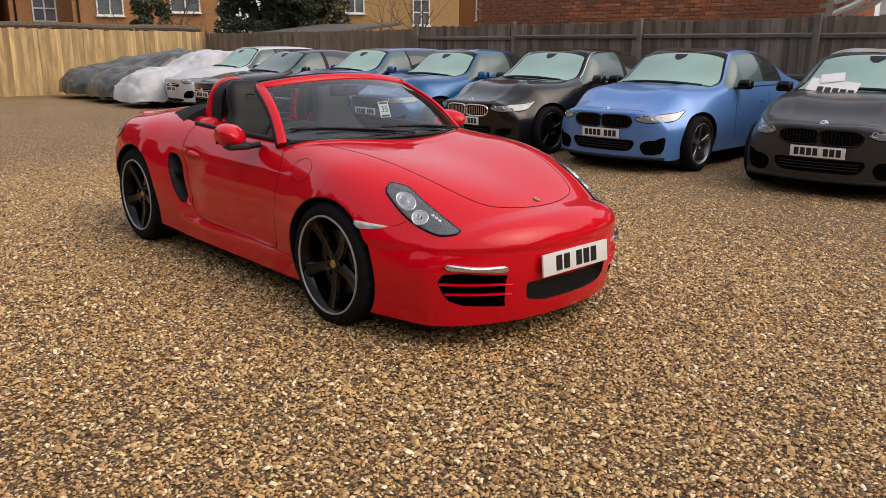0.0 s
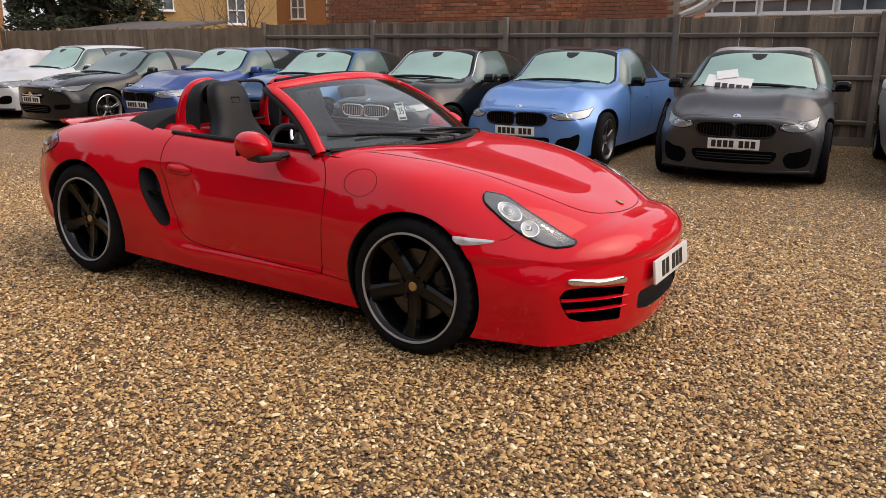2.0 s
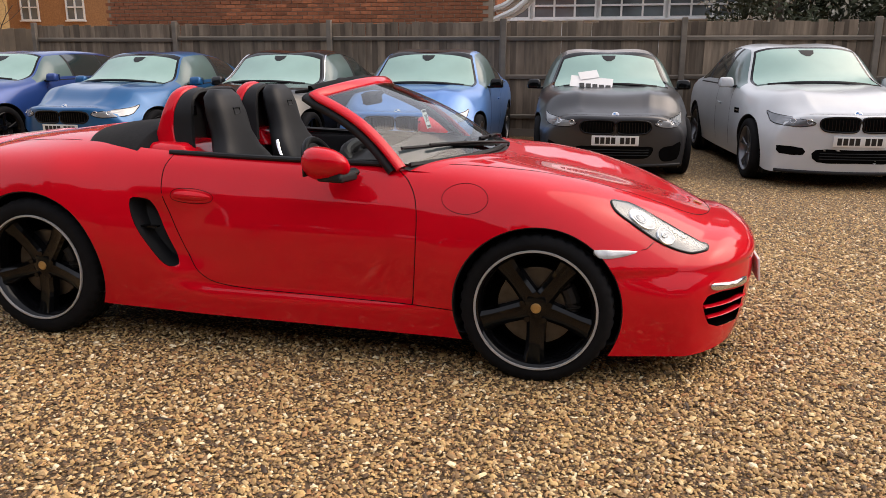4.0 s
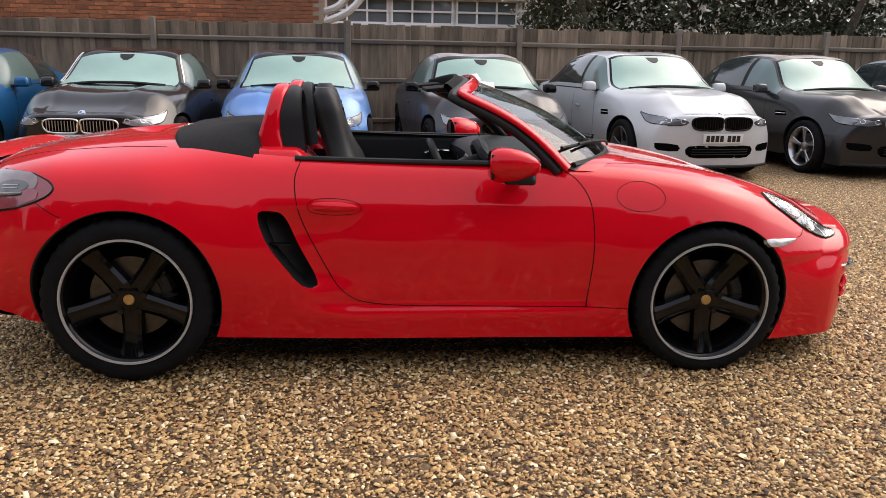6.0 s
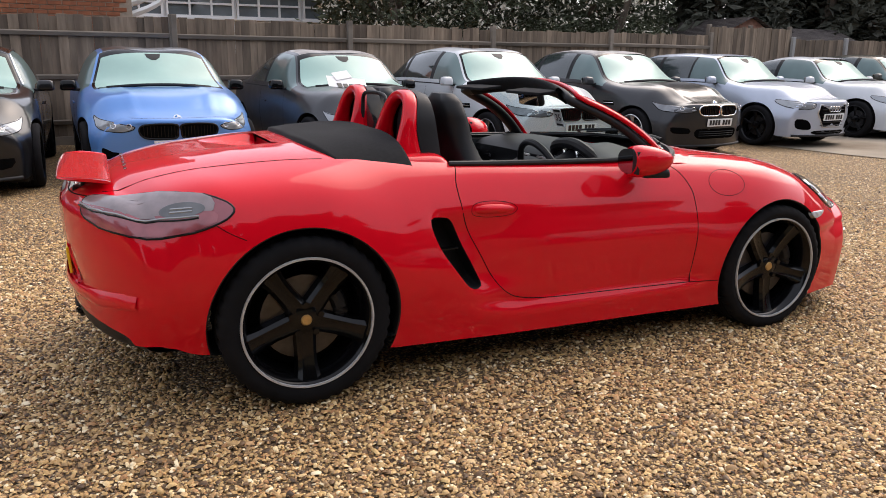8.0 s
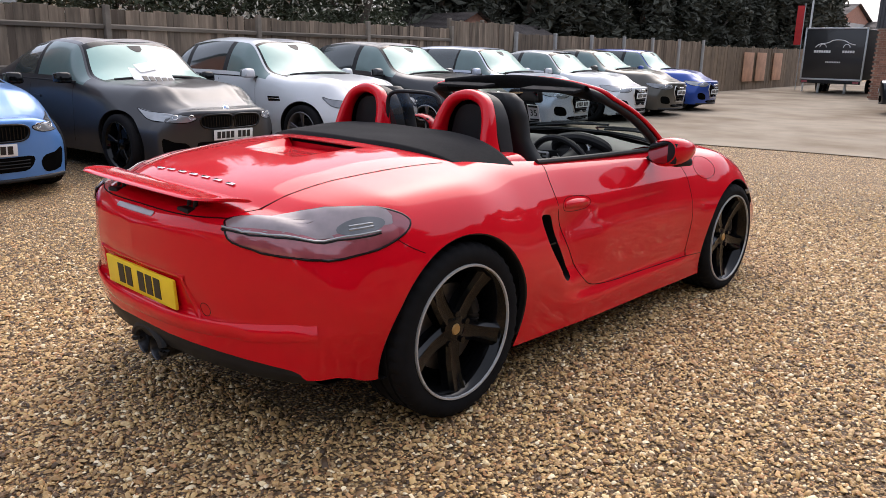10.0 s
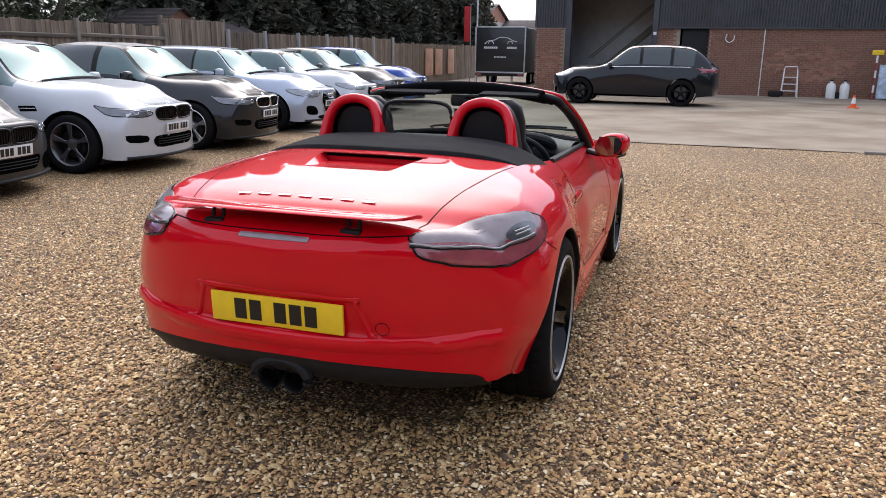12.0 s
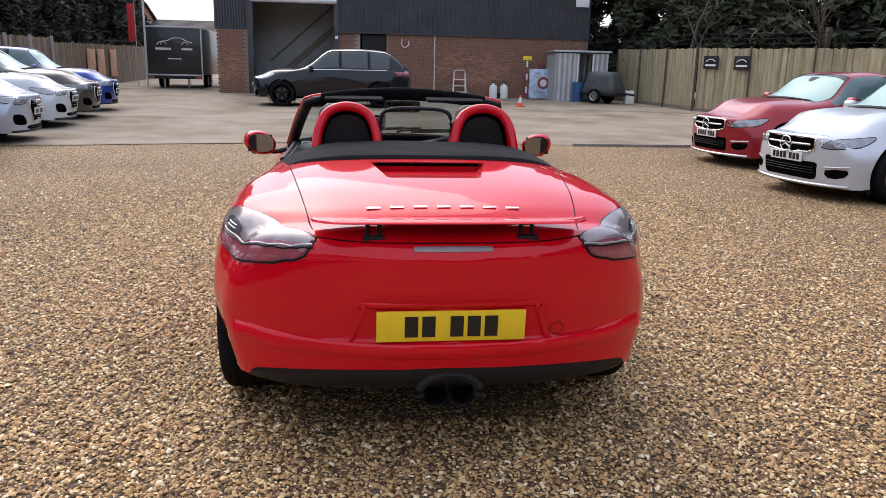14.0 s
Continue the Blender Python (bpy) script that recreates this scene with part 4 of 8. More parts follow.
def wheel(parent, at, r, width, rim_r, side, rim_mat, spokes=10, lip=None, fine=False, cap=None, spoke_w=0.03, twin=False):
    """A road wheel on its axle (y); the outer face looks to -y for side -1."""
    seg = 64 if fine else 32
    turn = Matrix.Translation(at) @ (Matrix.Rotation(math.pi, 4, 'Z') if side > 0 else Matrix())
    w = new("wheel")
    w.parent = parent
    w.matrix_basis = turn
    h = width / 2
    prof = [(rim_r - 0.004, -h * 0.86), (rim_r + 0.012, -h * 0.97), (rim_r + 0.03, -h), (r - 0.035, -h), (r - 0.018, -h * 0.95), (r - 0.005, -h * 0.86), (r, -h * 0.72)]
    for g in (-0.45, 0.0, 0.45):
        prof += [(r, h * (g - 0.06)), (r - 0.007, h * (g - 0.05)), (r - 0.007, h * (g + 0.05)), (r, h * (g + 0.06))]
    prof += [(r, h * 0.72), (r - 0.018, h * 0.95), (r - 0.035, h), (rim_r, h * 0.9)]
    bm = lathe(prof, 120 if fine else seg)
    if fine:                                              # lugs round the shoulders
        for v in bm.verts:
            rr = math.hypot(v.co.x, v.co.z)
            if rr > r - 0.022 and abs(v.co.y) > h * 0.5:
                a = math.atan2(v.co.z, v.co.x) / (2 * math.pi) * 120 + (abs(v.co.y) / h) * 1.5
                if int(round(a)) % 3 == 0:
                    k = (rr - 0.007) / rr
                    v.co.x *= k
                    v.co.z *= k
    part("tyre", bm, RUBBER, w)
    b = lathe([(rim_r - 0.002, -h * 0.90), (rim_r + 0.004, -h * 0.93), (rim_r - 0.004, -h * 0.96), (rim_r - 0.014, -h * 0.88),
               (rim_r - 0.03, -h * 0.5), (rim_r - 0.04, h * 0.2), (rim_r - 0.02, h * 0.85)], seg)
    rim = part("rim", b, rim_mat, w)
    if lip:
        part("rim_edge", lathe([(rim_r + 0.009, -h * 0.93), (rim_r + 0.007, -h * 1.012), (rim_r + 0.000, -h * 1.012), (rim_r - 0.004, -h * 0.9)], 96), lip, rim, "bright machined rim edge")
    hub = lathe([(0.0, -h * 0.62), (0.045, -h * 0.62), (0.062, -h * 0.56), (0.075, -h * 0.2), (0.075, 0.0)], 24)
    part("hub", hub, rim_mat, rim)
    if fine:
        for k in range(spokes):
            a = 2 * math.pi * (k + 0.5) / spokes
            bm = bmesh.new()
            L = [(0.035, 0.042, -0.62, 0.05), (0.075, 0.040, -0.60, 0.055), (0.13, 0.038, -0.62, 0.05), (0.19, 0.040, -0.72, 0.045), (rim_r - 0.008, 0.050, -0.88, 0.05)]
            rings = []
            for rad, hw, y, t in L:
                y0 = y * h
                rings.append([bm.verts.new((sx * hw, yy, rad)) for sx, yy in
                              ((-1.15, y0 + t), (-1.0, y0 + 0.012), (-0.62, y0), (0, y0 + 0.006), (0.62, y0), (1.0, y0 + 0.012), (1.15, y0 + t))])
            for A, B in zip(rings, rings[1:]):
                for q in range(6):
                    bm.faces.new((A[q], A[q + 1], B[q + 1], B[q]))
            bm.faces.new(rings[-1])
            bm.transform(Matrix.Rotation(a, 4, 'Y'))
            bmesh.ops.recalc_face_normals(bm, faces=bm.faces[:])
            part("spoke", bm, rim_mat, rim)
            an = a + math.pi / spokes
            part("wheel_bolt", cyl(0.013, 0.02, (0.062 * math.sin(an), -h * 0.6, 0.062 * math.cos(an)), 'y', 8), GLOSSBLACK, rim)
    else:
        bm = bmesh.new()
        for k in range(spokes):
            for dd in ((-0.11, 0.11) if twin else (0,)):
                a = 2 * math.pi * k / spokes
                R = Matrix.Rotation(a + dd * 0.5, 3, 'Y')
                le = rim_r - 0.07
                box(spoke_w, 0.02, le, tuple(R @ Vector((0, -h * 0.66, 0.06 + le / 2))), 0.005, R @ Matrix.Rotation(radians(6), 3, 'X') @ Matrix.Rotation(dd, 3, 'Y'), (1.15, 1.0), seg=1, bm=bm)
        part("spokes", bm, rim_mat, rim)
    c = lathe([(0, -h * 0.66), (0.019, -h * 0.66), (0.023, -h * 0.62), (0.024, -h * 0.5)], 20)
    part("centre_cap", c, cap or rim_mat, rim)
    part("brake_disc", lathe([(0.05, -h * 0.22), (rim_r - 0.085, -h * 0.22), (rim_r - 0.085, -h * 0.02), (0.05, -h * 0.02)], 32), STEEL, w)
    rc = rim_r - 0.105
    part("brake_caliper", tube([(rc * math.sin(q), -h * 0.2, rc * math.cos(q)) for q in np.linspace(radians(55), radians(121), 9)], 0.035, 10, 0, flat=(0.036, 0.034)), TRIM, w)
    part("backing", cyl(rim_r - 0.02, 0.01, (0, h * 0.35, 0), 'y', 32), VOID, w)
    return w


def arch(cx, cz, r, n=40):
    return [(cx + r * math.cos(2 * math.pi * k / n), cz + r * math.sin(2 * math.pi * k / n)) for k in range(n)]


def arch_liner(name, cx, cz, r, sh, side, parent, mat_, deep=0.26, low=0.0):
    """The rolled edge and the dark lining of a wheel arch."""
    verts, faces = [], []
    A = [math.radians(a) for a in np.linspace(-38, 218, 46)]
    n = len(A)
    outs = [sh.on((cx + r * math.cos(a), max(cz + r * math.sin(a), 0.18)), 'y', side)[0] for a in A]
    for rr, dy in ((1.0, 0.0), (0.985, 0.004), (0.985, 0.03), (1.04, 0.05), (1.04, deep)):
        for a, o in zip(A, outs):
            verts.append((cx + rr * r * math.cos(a), o[1] - side * dy, max(low, cz + rr * r * math.sin(a))))
    for k in range(4):
        for i in range(n - 1):
            faces.append((k * n + i, k * n + i + 1, (k + 1) * n + i + 1, (k + 1) * n + i))
    return mesh_part(name, verts, faces, mat_, parent, smooth=True, cut=35)


def saloon(name, m, paint_mat, s, label, category="car", group="parked cars", plate=True):
    """A closed car facing +x over its own origin between the axles. s: its measures and features."""
    hw, wb = s["w"] / 2, s["wb"]
    xf, xr = wb / 2 + s["fo"], -wb / 2 - s["ro"]
    df, dr = 0.15, 0.12
    xe, xb = xf - df, xr + dr
    h, hood, nose, deck = s["h"], s["hood"], s["nose"], s["deck"]
    cowl, hdr, blt, blb, belt = s["cowl"], s["hdr"], s["blt"], s["blb"], s["belt"]
    roofw = s.get("roofw", 0.65) * hw
    c = {
        "zc": [(xb, deck - 0.05), (xb + 0.10, deck), (min(blb, blt - 0.1), deck + 0.02), (blt, h - 0.04), ((blt + hdr) / 2, h), (hdr, h - 0.035), (cowl, hood),
               (cowl + 0.25, hood - 0.015), ((cowl + xe) / 2 + 0.15, hood - 0.085), (xe - 0.18, nose + 0.065), (xe, nose)],
        "w1": [(xb, 0.62 * hw), (blb, 0.70 * hw), (blt, roofw), ((blt + hdr) / 2, roofw + 0.01), (hdr - 0.1, roofw), (cowl - 0.2, 0.81 * hw), (cowl + 0.2, 0.77 * hw), (xe - 0.2, 0.66 * hw), (xe, 0.60 * hw)],
        "z1": [(xb, deck - 0.07), (blb - 0.03, deck - 0.01), (blt - 0.02, h - 0.085), ((blt + hdr) / 2, h - 0.045), (hdr - 0.06, h - 0.075), (cowl - 0.28, belt + 0.06), (cowl - 0.05, hood - 0.035),
               ((cowl + xe) / 2 + 0.1, hood - 0.095), (xe - 0.18, nose + 0.035), (xe, nose - 0.02)],
        "w2": [(xb, 0.78 * hw), (xb + 0.5, 0.925 * hw), (0, 0.93 * hw), (cowl, 0.925 * hw), (xe - 0.5, 0.915 * hw), (xe, 0.76 * hw)],
        "z2": [(xb, deck - 0.16), (xb + 0.4, belt - 0.02), (blb, belt + 0.01), (0, belt), (cowl - 0.3, belt - 0.035), (cowl + 0.1, hood - 0.125), (xe - 0.35, nose - 0.03), (xe, nose - 0.11)],
        "w3": [(xb, 0.90 * hw), (xb + 0.5, 0.985 * hw), (-wb / 2, hw), (0, 0.965 * hw), (wb / 2, hw), (xe - 0.25, 0.965 * hw), (xe, 0.86 * hw)],
        "z3": [(xb, 0.60), (0, 0.62), (xe, 0.50)],
        "w4": [(xb, 0.84 * hw), (-wb / 2, 0.93 * hw), (wb / 2, 0.93 * hw), (xe, 0.86 * hw)],
        "z4": [(xb, 0.30), (-wb / 2 - 0.2, 0.24), (0, s.get("sill", 0.20)), (wb / 2 + 0.2, s.get("sill", 0.20)), (xe, s.get("lip", 0.20))],
    }

    def ridges(G):
        """Pressed creases along the bonnet."""
        x, y = G[..., 0], np.abs(G[..., 1])
        on_ = np.clip((x - cowl) / 0.15, 0, 1) * np.clip((xf - 0.12 - x) / 0.2, 0, 1) * (G[..., 2] > nose - 0.05)
        line = (0.40 + 0.10 * (xf - x) / (xf - cowl)) * hw
        G[..., 2] = G[..., 2] + on_ * 0.016 * np.clip(1 - np.abs(y - line) / 0.08, 0, 1) ** 1.3
        return G
    sh = Shell(c, (16, 7, 6, 8), 0.045, s.get("bow", 0.34), 0.22, df, dr, cap_z=(s.get("face", 0.60), 0.6), square=s.get("square", 4.2), carve=ridges)
    root = thing(name, m, label, category, group)
    wr, ww = s.get("wr", 0.335), s.get("ww", 0.24)
    for cx in (wb / 2, -wb / 2):
        for side in (-1, 1):
            a = arch(cx, wr, wr + 0.045)
            sh.cut(a, 'y', side, 0.5, 0.05)
    J = sh.J
    x, z, j, fs = sh.fx, sh.mid[:, 2], sh.fj, sh.fs
    live = sh.region != "gone"
    top = j < J[1] - 0.6
    glassband = (j > J[1] + 0.4) & (j < J[2] - 0.6) & (x < cowl - 0.26) & (x > blb + s.get("cpil", 0.25)) & live
    wind = top & (x > hdr) & (x < cowl) & live
    back = top & (x < blt) & (x > blb) & live
    bonnet = (j < J[1]) & (x >= cowl) & live & (sh.fi < sh.n - 10)
    roof = (j < J[1] - 1.6) & (x <= hdr) & (x >= blt) & live
    bpil = s.get("bpil", -0.15)
    taken = np.zeros(len(x), bool)

    def grab(nm, sel, mt, lb=""):
        nonlocal taken
        sel = sel & ~taken
        taken = taken | sel
        return sh.take(nm, sel, mt, root, lb)
    edge = wind & ((j > J[1] - 1.6) | (x > cowl - 0.075) | (x < hdr + 0.055))
    grab("screen_surround", edge, GLOSSBLACK)
    grab("windscreen", wind, s.get("screen_mat", FROSTSKY), "" if "screen_mat" in s else "misted windscreen with pale green sky reflection in its colour")
    grab("rear_window", back, DARKGLASS)
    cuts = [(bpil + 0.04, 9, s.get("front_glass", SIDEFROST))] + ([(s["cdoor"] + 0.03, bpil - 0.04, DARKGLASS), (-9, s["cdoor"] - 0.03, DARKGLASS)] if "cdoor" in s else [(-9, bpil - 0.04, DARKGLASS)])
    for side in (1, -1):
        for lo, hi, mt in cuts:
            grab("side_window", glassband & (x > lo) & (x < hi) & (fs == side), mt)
    for side in (1, -1):
        grab("pillar_trim", glassband & (fs == side) & (x > bpil - 0.3), TRIM)
        grab("pillar_trim", glassband & (fs == side), TRIM)
    grab("roof", roof, s.get("roof_mat", paint_mat))
    grab("bonnet", bonnet, paint_mat)
    grab("body", live, paint_mat)
    # floor pan, so that no light shows beneath
    part("underbody", box(xf - xr - 1.5, 2 * hw - 0.36, 0.25, (0, 0, 0.36), 0.05), VOID, root)
    for cx in (wb / 2, -wb / 2):
        for side in (-1, 1):
            arch_liner("arch_liner", cx, wr, wr + 0.045, sh, side, root, TRIM)
            wheel(root, (cx, side * (hw - ww / 2 - 0.015), wr - 0.003), wr, ww, s.get("rim", 0.235), side, s.get("rim_mat", GLOSSBLACK), s.get("spokes", 5), s.get("lip_mat"), False, None, s.get("spoke_w", 0.03), s.get("twin", True))
    # shut lines
    dl = s.get("doorf", cowl - 0.42)
    for side in (-1, 1):
        zz = belt - 0.03
        sh.line("shut_line", [(dl, zz), (dl + 0.02, 0.6), (dl - 0.05, 0.3)], 'y', side, SEAM, root, 0.004)
        sh.line("shut_line", [(bpil - 0.08, zz), (bpil - 0.10, 0.6), (bpil - 0.06, 0.3)], 'y', side, SEAM, root, 0.004)
        sh.line("window_bead", [(cowl - 0.4, belt - 0.005), (0, belt + 0.012), (blb + 0.3, belt + 0.02)], 'y', side, s.get("bead", TRIM), root, 0.010, 0.004)
        hx = bpil + 0.12
        sh.patch("door_handle", [(hx - 0.08, 0.80), (hx + 0.08, 0.79), (hx + 0.08, 0.772), (hx - 0.08, 0.778)], 'y', side, paint_mat, root, off=0.022, rings=(1, 0.7))
    sh.line("bonnet_line", [(xf - 0.16, -0.50 * hw), (xf - 0.10, -0.3 * hw), (xf - 0.08, 0), (xf - 0.10, 0.3 * hw), (xf - 0.16, 0.50 * hw)], 'z', 1, SEAM, root, 0.004)
    part("wiper_cowl", tube([(cowl - 0.05, -0.62 * hw, hood - 0.015), (cowl + 0.05, -0.3 * hw, hood + 0.012), (cowl + 0.06, 0, hood + 0.018), (cowl + 0.05, 0.3 * hw, hood + 0.012), (cowl - 0.05, 0.62 * hw, hood - 0.015)], 0.02, 6, 4), TRIM, root)
    zm_ = h - 0.115
    sh.patch("mirror_housing", [(-0.09, zm_ + 0.035), (0.09, zm_ + 0.035), (0.075, zm_ - 0.005), (0.025, zm_ - 0.035), (-0.025, zm_ - 0.035), (-0.075, zm_ - 0.005)], 'x', 1, TRIM, root, "", 0.004, 0, 0, 0.008)
    # mirrors
    for side in (-1, 1):
        mx, my, mz = cowl - 0.45, side * (hw + 0.035), belt + 0.055
        bm = box(0.13, 0.19, 0.125, (mx, my, mz), 0.045, None, (0.75, 0.85), 3)
        mo = part("door_mirror", bm, s.get("mirror_mat", paint_mat), root)
        part("mirror_glass", box(0.012, 0.16, 0.095, (mx - 0.067, my, mz), 0.004), MIRROR, mo)
        part("mirror_foot", box(0.07, 0.12, 0.03, (mx + 0.01, side * (hw - 0.06), mz - 0.05), 0.01), TRIM, mo)
    # front: headlamps, grilles, intakes, plate
    hl, make = s["lamp"], s["make"]
    for side in (-1, 1):
        if make == "star":
            sh.line("running_light", [(side * 0.55 * hw, 0.385), (side * 0.68 * hw, 0.395), (side * 0.80 * hw, 0.405)], 'x', 1, SILVER, root, 0.012, 0.010, 3)
        o = [(side * a * hw, b) for a, b in hl]
        o = [(max(-0.83 * hw, min(0.83 * hw, a)), b) for a, b in o]
        la = sh.patch("headlamp", o, 'x', 1, s.get("lamp_mat", LENS), root, "clear headlamp", 0.004, 0.0, 3, rings=(1, .9, .8, .65, .5, .35, .2))
        sh.line("lamp_surround", o, 'x', 1, GLOSSBLACK, la, 0.006, 0.005, 3, True)
        ci = np.array(o).mean(axis=0)
        for k, q in enumerate((-0.10, 0.04)):
            cx_, nl = sh.on((ci[0] + side * (q - 0.05), ci[1] - 0.01), 'x', 1)
            rg = tube([(0.028 * math.cos(t), 0.024 * math.sin(t), 0) for t in np.linspace(0, 2 * math.pi, 17)[:-1]], 0.0028, 5, 0, True)
            rg.transform(Matrix.Translation(Vector(cx_) + Vector(nl) * 0.012) @ Vector(nl).to_track_quat('Z', 'Y').to_matrix().to_4x4())
            part("lamp_ring", rg, CHROME, la)
        # the nose is not cut: intakes are near-black patches painted as shaded openings
        for fog in s.get("intake", ()):
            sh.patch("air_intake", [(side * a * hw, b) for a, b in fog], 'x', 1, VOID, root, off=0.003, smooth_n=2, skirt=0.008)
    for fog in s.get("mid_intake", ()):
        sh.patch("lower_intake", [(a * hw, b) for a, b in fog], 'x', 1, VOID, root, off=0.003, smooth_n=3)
        zb = sum(b for _, b in fog) / len(fog)
        wi = max(a for a, _ in fog) * hw * 0.9
        for k in (-1, 0, 1):
            sh.line("intake_bar", [(-wi, zb + 0.03 * k), (0, zb + 0.03 * k), (wi, zb + 0.03 * k)], 'x', 1, TRIM, root, 0.006, 0.008, 3)
    # grille openings too are near-black patches, their depth only in the colour
    gz = s.get("gz", 0.60)
    if make == "kidney":
        for side in (-1, 1):
            k = [(side * a, gz + b) for a, b in ((0.026, 0.066), (0.20, 0.076), (0.355, 0.062), (0.392, 0.006), (0.345, -0.060), (0.20, -0.074), (0.04, -0.066), (0.020, 0.0))]
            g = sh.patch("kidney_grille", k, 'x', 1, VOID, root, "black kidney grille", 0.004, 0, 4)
            sh.line("grille_frame", k, 'x', 1, s.get("grille_mat", GLOSSBLACK), g, 0.011, 0.012, 4, True)
            for q in range(10):
                yy = side * (0.050 + 0.033 * q)
                sh.line("grille_bar", [(yy, gz + 0.056), (yy, gz - 0.054)], 'x', 1, s.get("bar_mat", GLOSSBLACK), g, 0.005, 0.010, 2)
        p, nn = sh.on((0, nose - 0.02), 'x', 1)
        pb, nb = sh.on((xf - 0.115, 0), 'z', 1)
        tilt = Matrix.Translation(Vector(pb)) @ Vector((0.75, 0, 0.66)).to_track_quat('X', 'Z').to_matrix().to_4x4()
        bd_ = cyl(0.040, 0.016, (0, 0, 0), 'x', 24)
        bd_.transform(tilt)
        bd_ = part("badge", bd_, CHROME, root, "round blue and white badge")
        for q_ in range(4):
            b = bmesh.new()
            b.faces.new([b.verts.new(v) for v in [(0.0095, 0, 0)] + [(0.0095, 0.030 * math.cos(t), 0.030 * math.sin(t)) for t in np.linspace(q_ * math.pi / 2, (q_ + 1) * math.pi / 2, 7)]])
            b.transform(tilt)
            part("badge_quarter", b, BADGEBLUE if q_ % 2 else PAPER, bd_, smooth=False)
    elif make == "rings":
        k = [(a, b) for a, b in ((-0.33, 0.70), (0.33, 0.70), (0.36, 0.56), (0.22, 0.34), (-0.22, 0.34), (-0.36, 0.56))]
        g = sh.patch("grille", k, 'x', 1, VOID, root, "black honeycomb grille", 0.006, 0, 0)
        sh.line("grille_frame", k, 'x', 1, s.get("grille_mat", SILVER), g, 0.014, 0.014, 1, True)
        for q in range(7):
            zz = 0.37 + 0.05 * q
            sh.line("grille_bar", [(-0.29, zz), (0, zz), (0.29, zz)], 'x', 1, GLOSSBLACK, g, 0.006, 0.012, 3)
        for q in range(4):
            yy = -0.105 + 0.07 * q
            p, nn = sh.on((yy, 0.63), 'x', 1)
            part("badge_ring", tube([(p[0] + 0.02, yy + 0.044 * math.cos(t), 0.63 + 0.044 * math.sin(t)) for t in np.linspace(0, 2 * math.pi, 17)[:-1]], 0.006, 5, 0, True), CHROME, g)
    elif make == "star":
        k = [(-0.34, 0.705), (0.34, 0.705), (0.385, 0.67), (0.32, 0.545), (-0.32, 0.545), (-0.385, 0.67)]
        g = sh.patch("grille", k, 'x', 1, VOID, root, "black grille with bright bars", 0.006, 0, 2)
        sh.line("grille_frame", k, 'x', 1, CHROME, g, 0.010, 0.014, 3, True)
        for zz in (0.625,):
            sh.line("grille_bar", [(-0.34, zz), (0, zz), (0.34, zz)], 'x', 1, SILVER, g, 0.014, 0.016, 3)
        p, nn = sh.on((0, 0.615), 'x', 1)
        part("badge_ring", tube([(p[0] + 0.03, 0.085 * math.cos(t), 0.615 + 0.085 * math.sin(t)) for t in np.linspace(0, 2 * math.pi, 25)[:-1]], 0.009, 6, 0, True), CHROME, g)
        for q in range(3):
            t = math.pi / 2 + q * 2 * math.pi / 3
            part("badge_ray", tube([(p[0] + 0.03, 0, 0.615), (p[0] + 0.03, 0.083 * math.cos(t), 0.615 + 0.083 * math.sin(t))], [0.014, 0.005], 6), CHROME, g)
    else:
        sh.patch("grille", [(-0.30, 0.62), (0.30, 0.62), (0.26, 0.54), (-0.26, 0.54)], 'x', 1, VOID, root, "black grille", 0.004, 0, 3)
        sh.line("grille_bar", [(-0.30, 0.60), (0, 0.59), (0.30, 0.60)], 'x', 1, CHROME, root, 0.012, 0.010, 3)
        p, nn = sh.on((0, 0.60), 'x', 1)
        part("badge", cyl(0.05, 0.02, (p[0] + 0.005, 0, 0.60), 'x', 20), CHROME, root)
    pz = s.get("pz", 0.46)
    p, nn = sh.on((0, pz), 'x', 1)
    flat_panel("number_plate", 0.52, 0.111, 0.010, pose(p[0] + 0.008, 0, pz, 0, 4, 0), PLATEW, root, "white number plate with dark bars", 0.003, PLATE_BARS)
    sh.line("splitter", [(-0.80 * hw, s.get("lip", 0.2) + 0.02), (0, s.get("lip", 0.2) + 0.015), (0.80 * hw, s.get("lip", 0.2) + 0.02)], 'x', 1, s.get("lip_line", TRIM), root, 0.02, 0.02, 8)
    # rear lamps
    for side in (-1, 1):
        sh.patch("tail_lamp", [(side * 0.92 * hw, deck - 0.10), (side * 0.55 * hw, deck - 0.12), (side * 0.55 * hw, deck - 0.22), (side * 0.92 * hw, deck - 0.24)], 'x', -1, REDLENS, root, "red tail lamp", 0.006, 0.01, 2)
    if "vent" in s:
        for side in (-1, 1):
            vx, vz = s["vent"]
            vt = sh.patch("wing_vent", [(vx - 0.13, vz + 0.035), (vx + 0.10, vz + 0.040), (vx + 0.13, vz - 0.02), (vx - 0.10, vz - 0.03)], 'y', side, VOID, root, "dark wing vent with a bright bar", 0.003, 0, 0, 0.008)
            sh.line("vent_bar", [(vx - 0.11, vz + 0.005), (vx + 0.11, vz + 0.010)], 'y', side, CHROME, vt, 0.007, 0.006, 2)
    if s.get("bead") is CHROME:                            # bright line over the side windows
        for sg in (-1, 1):
            arc = [tuple(sh.G[i, sh.jc + sg * J[1]] + np.array([0, -sg * 0.006, 0.002])) for i in range(sh.n) if blb + s.get("cpil", 0.25) < sh.xs[i] < cowl - 0.26]
            part("window_arch", tube(arc[::2], 0.011, 5), CHROME, root, "bright window arch line")
    root["nose"] = float(xf)
    return root, sh


